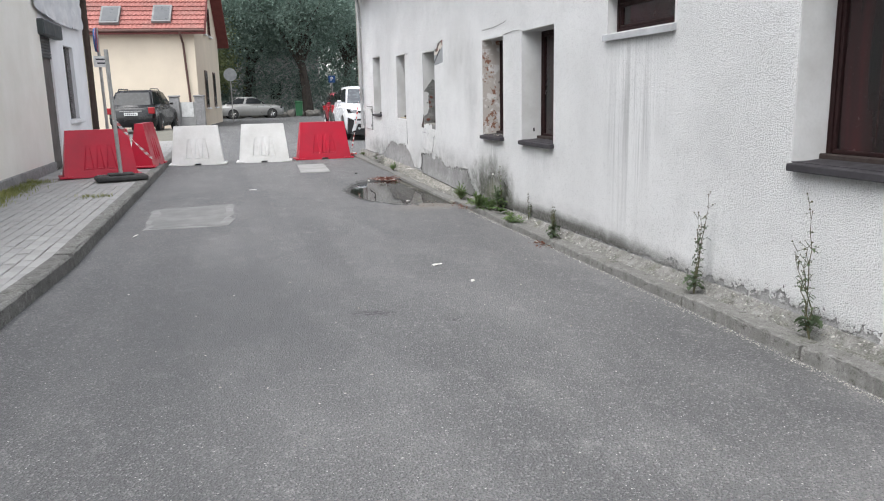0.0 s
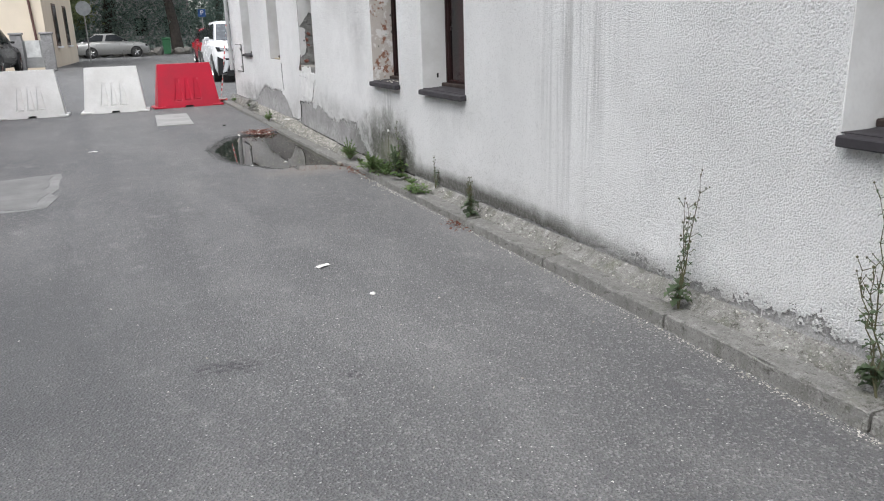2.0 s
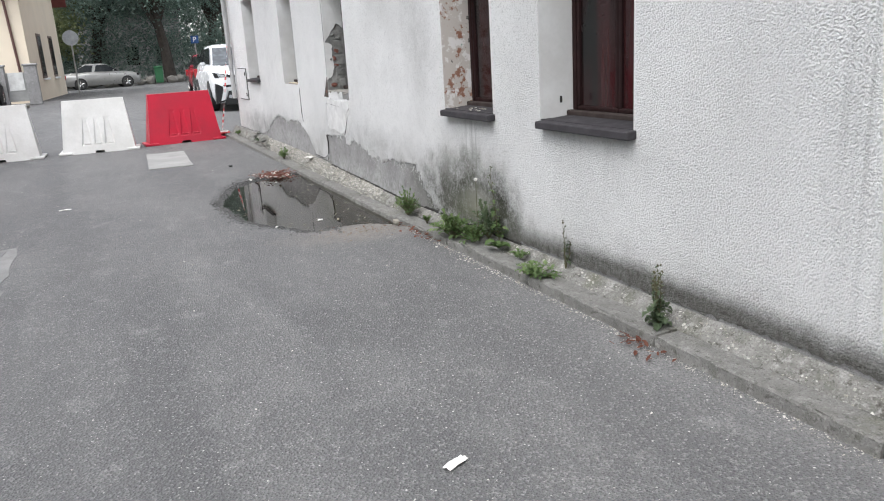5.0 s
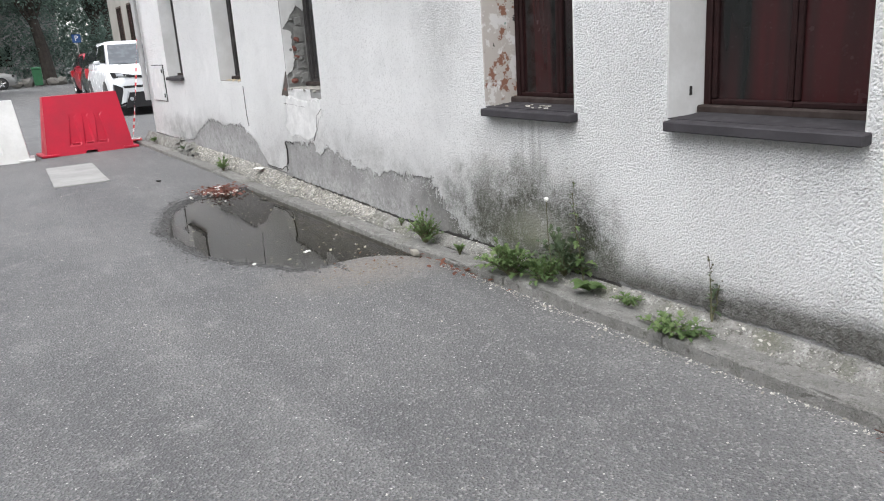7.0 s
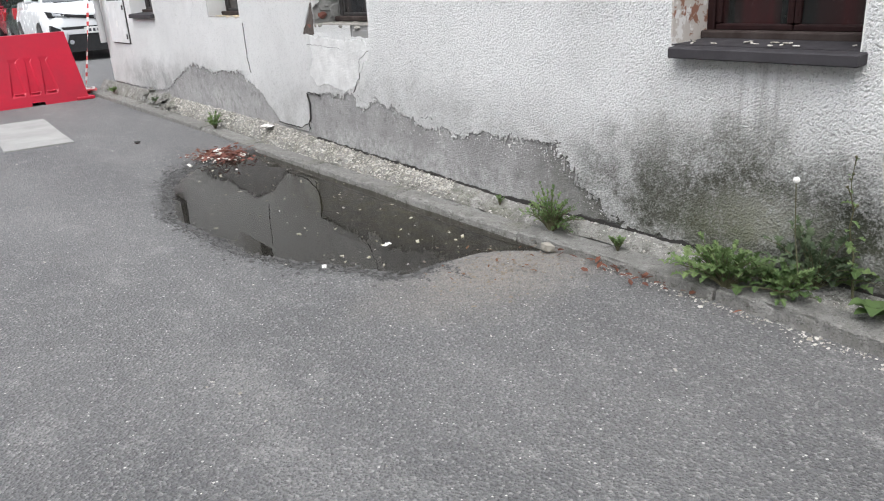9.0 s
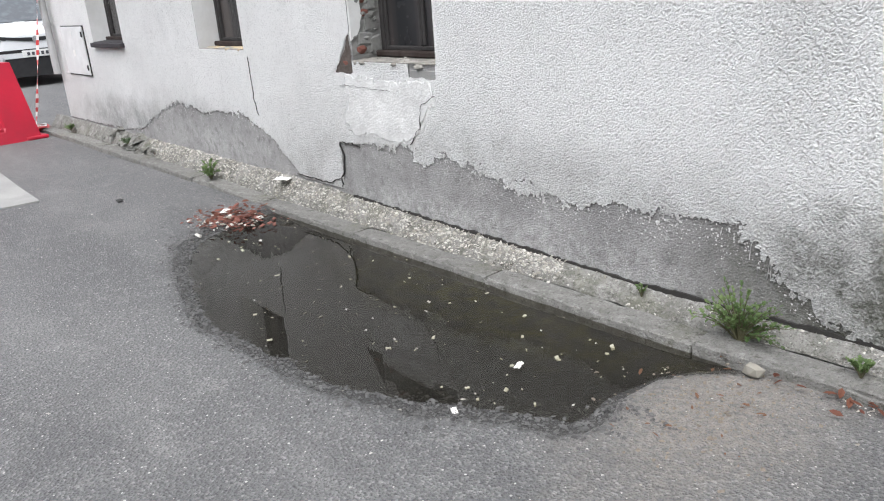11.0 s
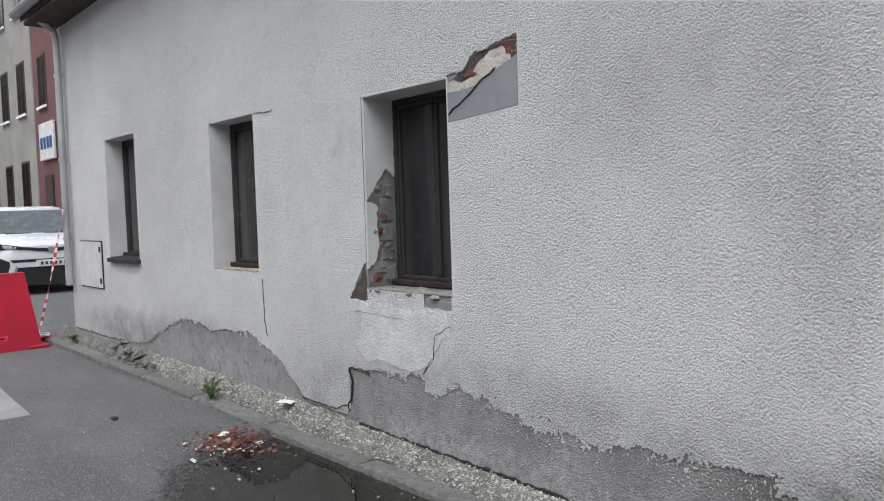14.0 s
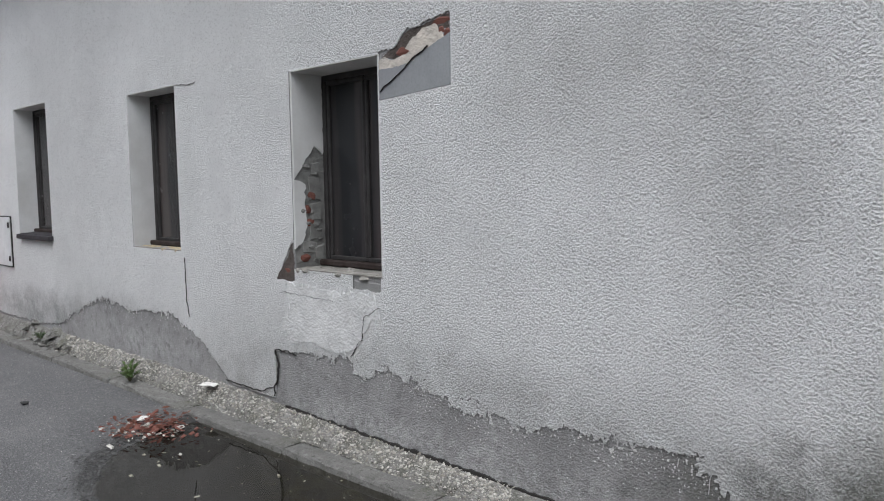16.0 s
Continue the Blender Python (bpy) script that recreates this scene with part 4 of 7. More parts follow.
barrier(RED_PLASTIC, pose(-1.56, 14.75, 0.115, 0, 0, 84), RED_LABEL + ", end on to the street")


# ---- temporary sign post and tape ----
def sign_stand(m):
    ob = thing("sign_post", "leaning grey temporary sign post in a black rubber foot", "sign post", m)
    bm = B()
    box(bm, -0.36, 0.36, -0.2, 0.2, 0.0, 0.075, 0.02)
    box(bm, -0.18, 0.18, -0.12, 0.12, 0.075, 0.11, 0.012)
    part("foot", bm, RUBBER, ob)
    bm = B()
    tube(bm, [(0.0, 0.0, 0.05), (-0.03, 0.02, 1.9)], 0.03, 10)
    part("pole", bm, GALV, ob)
    return ob


sign_stand(pose(-1.68, 12.1, 0.115, 0, 0, 14))


def no_stopping(m):
    ob = thing("road_sign", "round road sign over a small white plate on a grey pole", "road sign", m)
    bm = B()
    tube(bm, [(0, 0, 0), (-0.02, 0, 2.7)], 0.028, 10)
    part("pole", bm, GALV, ob)
    bm = B()
    tube(bm, [(-0.07, -0.036, 2.48), (-0.03, -0.048, 2.48)], 0.21, 24)
    disc = part("disc", bm, SIGN_BLUE, ob, "blue disc with a red rim")
    bm = B()
    tube(bm, [(-0.034, -0.047, 2.48), (-0.028, -0.049, 2.48)], 0.21, 24)
    part("rim", bm, SIGN_RED, disc)
    bm = B()
    box(bm, -0.13, 0.13, -0.045, -0.03, 2.0, 2.2, 0.01)
    plate = part("plate", bm, SIGN_WHITE, ob, "small white plate")
    for z, w in ((2.14, 0.09), (2.07, 0.07)):
        bm = B()
        box(bm, -w, w, -0.049, -0.045, z - 0.014, z + 0.014)
        part("print_bar", bm, INK, plate)
    return ob


no_stopping(pose(-2.27, 15.4, -0.1, 0, 0, 18))


def ribbon(name, pts, width, label, twist=3.0):
    bm = B()
    pts = [Vector(p) for p in pts]
    rows = []
    n = len(pts)
    for i, p in enumerate(pts):
        d = (pts[min(i + 1, n - 1)] - pts[max(i - 1, 0)]).normalized()
        u = Vector((0, 0, 1)) - d * d.z
        u = u.normalized() if u.length > 0.15 else d.orthogonal().normalized()
        a = twist * math.sin(i * 0.7)
        v = Matrix.Rotation(a, 3, d) @ u
        rows.append((bm.verts.new(p - v * width / 2), bm.verts.new(p + v * width / 2)))
    for a, b in zip(rows, rows[1:]):
        bm.faces.new((a[0], a[1], b[1], b[0]))
    return single(name, bm, TAPE, label, "barrier tape", "", True)


def sag(a, b, drop, n=14):
    a, b = Vector(a), Vector(b)
    return [a.lerp(b, i / n) - Vector((0, 0, drop * 4 * (i / n) * (1 - i / n))) for i in range(n + 1)]


ribbon("barrier_tape", sag((-1.70, 12.07, 1.02), (-1.42, 14.2, 0.28), 0.03), 0.05, "red and white barrier tape tied to the sign post", 0.4)
ribbon("barrier_tape", sag((2.6, 15.88, 1.42), (2.46, 16.55, 0.06), 0.05, 20) + [Vector((2.46 - 0.03 * k + 0.05 * math.sin(k * 2.1), 16.6 + 0.05 * math.cos(k * 1.7), 0.02)) for k in range(8)], 0.032, "red and white barrier tape hanging from the downpipe to the ground", 0.5)


r = random.Random(41)
p, heap = Vector((2.42, 16.5, 0.02)), []
for k in range(26):
    p = Vector((2.4 + 0.16 * math.sin(k * 1.9) + r.uniform(-0.03, 0.03), 16.5 + 0.1 * math.cos(k * 1.3) + r.uniform(-0.03, 0.03), 0.02 + 0.07 * r.random()))
    heap.append(p)
ribbon("barrier_tape", heap, 0.05, "crumpled heap of red and white barrier tape by the house corner", 1.2)

# ---- vehicles ----
def wheel(parent, x, y, r, w):
    bm = B()
    prof = [(-w / 2, r * 0.62), (-w / 2, r * 0.9), (-w * 0.35, r), (w * 0.35, r), (w / 2, r * 0.9), (w / 2, r * 0.62)]
    rings = [[bm.verts.new((x + px, y + pr * math.cos(a), r + pr * math.sin(a))) for a in (2 * math.pi * k / 24 for k in range(24))] for px, pr in prof]
    for p, q in zip(rings, rings[1:]):
        for k in range(24):
            bm.faces.new((p[k], p[(k + 1) % 24], q[(k + 1) % 24], q[k]))
    bm.faces.new(rings[0]), bm.faces.new(rings[-1])
    tyre = part("wheel", bm, RUBBER, parent, "", True)
    s = 1 if x > 0 else -1
    bm = B()
    tube(bm, [(x + s * w * 0.44, y, r), (x + s * w * 0.5, y, r)], r * 0.18, 12)
    for k in range(5):
        a = 2 * math.pi * k / 5 + 0.3
        d = Vector((0, math.cos(a), math.sin(a)))
        tube(bm, [Vector((x + s * w * 0.51, y, r)) + d * r * 0.1, Vector((x + s * w * 0.51, y, r)) + d * r * 0.62], [r * 0.11, r * 0.08], 6)
    part("rim", bm, CHROME, tyre)


def car(name, label, m, paint, L, W, H, belt, hood, nose, cab, wheels, wr, clear=0.2, rails=False, front=True):
    """A car along y, its front at y = 0, the tail at y = L, standing on z = 0.
    cab: y of the windscreen's foot, of the roof's start and end, and of the rear window's foot."""
    ob = thing(name, label, "car", m)
    hw = W / 2
    y1, y2, y3, y4 = cab

    def loft(stations, material, pname, plabel="", smooth=True):
        bm = B()
        rings = []
        for y, half, z0, z1, shoulder in stations:
            h = z1 - z0
            edge = [(0.9, z0), (0.985, z0 + h * 0.2), (1.0, z0 + h * 0.45), (0.985, z0 + h * 0.68), (shoulder, z0 + h * 0.84), (shoulder * 0.82, z0 + h * 0.955), (shoulder * 0.45, z1)]
            sec = [(-half * k, z) for k, z in edge] + [(half * k, z) for k, z in edge[::-1]]
            rings.append([bm.verts.new((x, y, z)) for x, z in sec])
        for a, b in zip(rings, rings[1:]):
            for k in range(len(a)):
                j = (k + 1) % len(a)
                bm.faces.new((a[k], a[j], b[j], b[k]))
        bm.faces.new(rings[0]), bm.faces.new(rings[-1][::-1])
        return part(pname, bm, material, ob, plabel, smooth)

    c = clear
    body = loft([(0.0, hw * 0.66, c + 0.1, nose - 0.03, 0.86), (0.05, hw * 0.79, c + 0.04, nose + 0.02, 0.9), (0.16, hw * 0.89, c + 0.01, nose + 0.06, 0.92), (0.34, hw * 0.96, c, nose + 0.1, 0.93), (0.6, hw, c, (nose + hood) / 2 + 0.08, 0.93),
                 (y1, hw, c, hood, 0.94), (y2 + 0.3, hw, c, belt, 0.95), (y3, hw, c, belt + 0.02, 0.95), (L - 0.3, hw * 0.98, c + 0.02, belt, 0.93), (L - 0.06, hw * 0.93, c + 0.06, belt - 0.06, 0.9), (L, hw * 0.86, c + 0.14, belt - 0.16, 0.88)], paint, "body")
    body.modifiers.new("edge", "EDGE_SPLIT").split_angle = radians(40)
    # cabin: roof and pillars, with glass let in on every side
    r = hw * 0.74
    b0 = hw * 0.9
    bm = B()
    lower = [(-b0, y1), (b0, y1), (b0, y4), (-b0, y4)]
    upper = [(-r, y2), (r, y2), (r, y3), (-r, y3)]
    zb = [hood - 0.02, hood - 0.02, belt - 0.02, belt - 0.02]
    zt = [H - 0.05, H - 0.05, H - 0.04, H - 0.04]
    lo = [bm.verts.new((x, y, z)) for (x, y), z in zip(lower, zb)]
    up = [bm.verts.new((x, y, z)) for (x, y), z in zip(upper, zt)]
    skirt = [bm.verts.new((x, y, z - 0.28)) for (x, y), z in zip(lower, zb)]
    crown = [bm.verts.new((x * 0.86, y + (0.18 if y == y2 else -0.12), H)) for x, y in upper]
    for k in range(4):
        j = (k + 1) % 4
        bm.faces.new((lo[k], lo[j], up[j], up[k]))
        bm.faces.new((skirt[k], skirt[j], lo[j], lo[k]))
        bm.faces.new((up[k], up[j], crown[j], crown[k]))
    bm.faces.new(crown)
    bmesh.ops.bevel(bm, geom=[e for e in bm.edges if not (e.is_boundary or set(e.verts) & set(skirt))], offset=0.045, segments=3, affect="EDGES")
    part("cabin", bm, paint, ob, "", True)

    def glass(q, inset, pname, out=0.008):
        """A pane on the quad q, drawn in from its edges."""
        q = [Vector(p) for p in q]
        mid = sum(q, Vector()) / 4
        nrm = (q[1] - q[0]).cross(q[3] - q[0]).normalized()
        if nrm.dot(mid - Vector((0, L / 2, 0.6))) < 0:
            nrm.negate()
        pts = []
        for k in range(4):
            e1, e2 = (q[(k + 1) % 4] - q[k]).normalized(), (q[k - 1] - q[k]).normalized()
            pts.append(q[k] + (e1 + e2) * inset)
        bm = B()
        f0, f1 = [bm.verts.new(p + nrm * out) for p in pts], [bm.verts.new(p - nrm * 0.01) for p in pts]
        bm.faces.new(f0), bm.faces.new(f1[::-1])
        for k in range(4):
            bm.faces.new((f0[k], f0[(k + 1) % 4], f1[(k + 1) % 4], f1[k]))
        part(pname, bm, SCREEN_GLASS if pname == "windscreen" else CAR_GLASS, ob)

    P = lambda v: v.copy()
    lov = [Vector((x, y, z)) for (x, y), z in zip(lower, zb)]
    upv = [Vector((x, y, z)) for (x, y), z in zip(upper, zt)]
    glass((lov[0], lov[1], upv[1], upv[0]), 0.07, "windscreen")
    glass((lov[2], lov[3], upv[3], upv[2]), 0.09, "rear_window")
    for i, j in ((1, 2), (3, 0)):
        f = 0.46
        ml, mu = lov[i].lerp(lov[j], f), upv[i].lerp(upv[j], f)
        e = Vector((0, 0.03, 0)) * (1 if lov[j].y > lov[i].y else -1)
        up_in = Vector((0, 0, 0.05))
        glass((lov[i] + up_in, ml - e + up_in, mu - e, upv[i]), 0.05, "side_window")
        glass((ml + e + up_in, lov[j] + up_in, upv[j], mu + e), 0.05, "side_window")
    for sx in (-1, 1):
        for wy in wheels:
            bm = B()
            tube(bm, [(sx * (hw - 0.16), wy, wr + 0.02), (sx * (hw + 0.012), wy, wr + 0.02)], wr * 1.13, 24)
            part("wheel_arch", bm, CAR_TRIM, ob)
            wheel(ob, sx * (hw - 0.09), wy, wr, 0.21)
        bm = B()
        box(bm, sx * (hw + 0.03) - 0.07, sx * (hw + 0.03) + 0.07, y1 + 0.36, y1 + 0.43, belt + 0.03, belt + 0.12, 0.025)
        part("mirror", bm, paint, ob)
        bm = B()
        for h0, h1, near in (((0.94, 0.03, 0.2), (0.9, -0.09, 0.19), 0.0), ((0.84, 0.0, 0.12), (0.82, -0.06, 0.115), 1.0)):
            inner = 0.5 if not near else 0.62
            q = [(sx * hw * h0[0], h0[2], nose + h0[1]), (sx * hw * inner, 0.0, nose - 0.04), (sx * hw * (inner + 0.02), 0.0, nose - 0.1 + near * 0.03), (sx * hw * h1[0], h1[2], nose + h1[1])]
            out = -0.012 - near * 0.012
            v0, v1 = [bm.verts.new((x, y + out, z)) for x, y, z in q], [bm.verts.new((x, y + 0.08, z)) for x, y, z in q]
            bm.faces.new(v0), bm.faces.new(v1[::-1])
            for k in range(4):
                bm.faces.new((v0[k], v0[(k + 1) % 4], v1[(k + 1) % 4], v1[k]))
            if not near:
                lamp_house = part("headlight", bm, CAR_TRIM, ob, "black headlight housing")
                bm = B()
        part("lens", bm, LAMP_CLEAR, lamp_house, "clear headlight lens")
        bm = B()
        box(bm, min(sx * hw * 0.72, sx * hw * 0.99), max(sx * hw * 0.72, sx * hw * 0.99), L - 0.18, L + 0.012, belt - 0.3, belt - 0.05, 0.02)
        part("rear_light", bm, LAMP_RED, ob)
        if rails:
            bm = B()
            tube(bm, [(sx * r * 0.9, y2 + 0.3, H - 0.02), (sx * r * 0.9, y2 + 0.4, H + 0.05), (sx * r * 0.9, y3 - 0.2, H + 0.05), (sx * r * 0.9, y3 - 0.1, H - 0.02)], 0.02, 6)
            part("roof_rail", bm, CAR_TRIM, ob)
    for y, z, front_end in ((-0.035, c + 0.30, True), (L, belt - 0.36, False)):
        bm = B()
        box(bm, -0.26, 0.26, y - 0.012, y + 0.03, z, z + 0.115, 0.004)
        plate = part("number_plate", bm, SIGN_WHITE, ob)
        yy = y - 0.016 if front_end else y + 0.03
        for k in range(6):
            bm = B()
            x = -0.19 + 0.075 * k
            box(bm, x, x + 0.045, yy, yy + 0.005, z + 0.03, z + 0.085)
            part("plate_bar", bm, INK, plate)
    return ob


def white_car():
    ob = car("suv_car", "white compact crossover car parked facing the street", pose(4.12, 22.4, 0, 0, 0, -1.5), CAR_WHITE, 4.36, 1.79, 1.60, 1.06, 1.07, 0.90, (0.95, 1.75, 3.3, 4.1), (0.9, 3.53), 0.335, 0.2)

    def front(name, pts, y0, y1, material, label=""):
        bm = B()
        prism(bm, pts, "y", y0, y1)
        bmesh.ops.recalc_face_normals(bm, faces=bm.faces[:])
        return part(name, bm, material, ob, label)

    # thin dark upper grille in a shallow V, wide lower mouth, black chin, side blades
    front("upper_grille", [(-0.62, 0.875), (-0.2, 0.83), (0.0, 0.82), (0.2, 0.83), (0.62, 0.875), (0.6, 0.83), (0.16, 0.765), (0.0, 0.75), (-0.16, 0.765), (-0.6, 0.83)], -0.012, 0.1, CAR_TRIM)
    front("bumper_line", [(-0.66, 0.635), (0.66, 0.635), (0.62, 0.585), (-0.62, 0.585)], -0.016, 0.1, CAR_TRIM)
    front("bumper_bar", [(-0.6, 0.58), (0.6, 0.58), (0.56, 0.5), (-0.56, 0.5)], -0.03, 0.1, CAR_WHITE)
    front("grille", [(-0.54, 0.495), (0.54, 0.495), (0.66, 0.18), (-0.66, 0.18)], -0.02, 0.1, CAR_TRIM, "wide black lower grille")
    for sx in (-1, 1):
        front("side_intake", [(sx * 0.82, 0.68), (sx * 0.66, 0.6), (sx * 0.62, 0.26), (sx * 0.85, 0.2)], 0.03, 0.24, CAR_TRIM)
        front("bumper_blade", [(sx * 0.64, 0.585), (sx * 0.56, 0.58), (sx * 0.64, 0.3), (sx * 0.74, 0.27)], -0.026, 0.16, CAR_WHITE)
        bm = B()
        tube(bm, [(sx * 0.52, -0.035, 0.36), (sx * 0.52, 0.05, 0.36)], 0.04, 12)
        part("fog_lamp", bm, LAMP_CLEAR, ob)
        bm = B()
        tube(bm, [(sx * 0.1, 0.93, 1.085), (sx * 0.55, 0.9, 1.08)], 0.008, 5)
        part("wiper", bm, CAR_TRIM, ob)
    bm = B()
    tube(bm, [(0, -0.026, 0.79), (0, 0.03, 0.79)], 0.055, 16)
    part("badge", bm, CHROME, ob)


white_car()
car("small_car", "dark green hatchback parked behind the white crossover", pose(4.7, 27.9, 0, 0, 0, 0), CAR_DARK, 4.1, 1.72, 1.5, 0.95, 0.93, 0.75, (1.0, 1.75, 3.1, 3.85), (0.8, 3.35), 0.3)
car("small_car", "red car parked at the end of the row", pose(5.15, 33.4, 0, 0, 0, 0), CAR_RED, 4.1, 1.72, 1.48, 0.95, 0.93, 0.75, (1.0, 1.75, 3.1, 3.85), (0.8, 3.35), 0.3)
suv = car("suv_car", "black estate off-roader parked beside the beige house, tail to the street", pose(-3.15, 37.0, 0, 0, 0, 180 - 9), CAR_BLACK, 4.4, 1.85, 1.72, 1.08, 1.06, 0.88, (1.2, 1.95, 3.75, 4.25), (0.85, 3.5), 0.36, 0.24, True)
bm = B()
box(bm, -0.45, 0.45, 4.4, 4.425, 0.88, 0.91)
part("chrome_strip", bm, CHROME, suv)
car("saloon_car", "silver grey hatchback parked across the end of the street", pose(3.4, 54.0, 0, 0, 0, 90 + 8), CAR_GREY, 4.3, 1.72, 1.42, 0.92, 0.9, 0.72, (1.15, 1.9, 3.0, 3.95), (0.85, 3.4), 0.3)


# ---- left building ----
left_house = thing("house", "old cream and pale grey house with a shuttered door", "house")
bm = B()
box(bm, LEFT_WALL - 0.45, LEFT_WALL, -6, 14.62, 0.0, 3.6)
part("cream_wall", bm, CREAM, left_house, "plain cream rendered wall, grimy at its foot")
bm = B()
box(bm, LEFT_WALL - 0.2, LEFT_WALL + 0.035, -6, 14.6, 0.0, 0.26, 0.01)
part("plinth", bm, CEMENT, left_house, "chipped grey cement plinth")
bm = B()
X = LEFT_WALL
for b in ((15.5, 16.62, 0.0, 3.6), (17.55, 18.95, 0.0, 3.6), (16.62, 17.55, 0.0, 0.95), (16.62, 17.55, 2.38, 3.6), (14.64, 15.5, 2.7, 3.6)):
    box(bm, X - 0.4, X - 0.02, *b)
part("pale_wall", bm, PALE_WALL, left_house, "pale grey rendered wall")
bm = B()
box(bm, X - 0.1, X - 0.055, 14.64, 15.5, 0.1, 2.7)
door = part("door", bm, plain("dark_door", (0.13, 0.12, 0.11), None, 3.0, 0.7), left_house, "dark recessed doorway")
bm = B()
box(bm, X - 0.03, X + 0.11, 14.5, 16.0, 2.42, 2.68, 0.02)
part("shutter_box", bm, plain("dark_metal_box", (0.06, 0.07, 0.072), None, 4.0, 0.6), left_house, "dark metal roller shutter box")
bm = B()
for k in range(7):
    box(bm, X - 0.05, X - 0.022, 14.66, 15.48, 2.06 + 0.053 * k, 2.106 + 0.053 * k, 0.008)
part("roller_shutter", bm, plain("grey_shutter", (0.1, 0.105, 0.105), None, 4.0, 0.6), left_house, "half-lowered slatted shutter")
bm = B()
box(bm, X - 0.13, X - 0.09, 16.62, 17.55, 0.95, 2.38)
part("window", bm, PANE, left_house, "dark window")
bm = B()
box(bm, X - 0.2, X + 0.06, 16.55, 17.75, 0.86, 0.95, 0.015)
part("sill", bm, PALE_WALL, left_house)
bm = B()
box(bm, X - 6.0, X - 0.46, -6, 18.9, 0.0, 3.55)
part("back_wall", bm, CREAM, left_house)
bm = B()
prism(bm, [(X + 0.15, 3.6), (X - 3.3, 5.6), (X - 6.4, 3.6), (X - 6.4, 3.72), (X - 3.3, 5.74), (X + 0.15, 3.72)], "y", -6.2, 19.1)
part("roof", bm, ROOF_DARK, left_house)
bm = B()
tube(bm, [(X + 0.05, 18.99, 0.1), (X + 0.05, 18.99, 3.6)], 0.07, 10)
part("downpipe", bm, WOOD_DARK, left_house, "dark brown downpipe")


def banner():
    bm = B()
    rows = []
    for i in range(31):
        y = 14.25 + 4.3 * i / 30
        low = 2.82 - 0.08 * math.sin(i / 30 * math.pi) + 0.05 * noise.noise((i * 0.7, 0, 0))
        rows.append([bm.verts.new((X + 0.06 + 0.055 * noise.noise((i * 0.55, k * 0.8, 2)) + 0.03 * noise.noise((i * 1.3, k * 1.9, 7)), y, low + (3.5 - low) * k / 8)) for k in range(9)])
    for a, b in zip(rows, rows[1:]):
        for k in range(8):
            bm.faces.new((a[k], b[k], b[k + 1], a[k + 1]))
    single("banner", bm, plain("white_banner_cloth", (0.7, 0.7, 0.7), (0.55, 0.56, 0.58), 2.5, 0.6), "creased white cloth banner hung on the house wall", "banner", "", True)


banner()


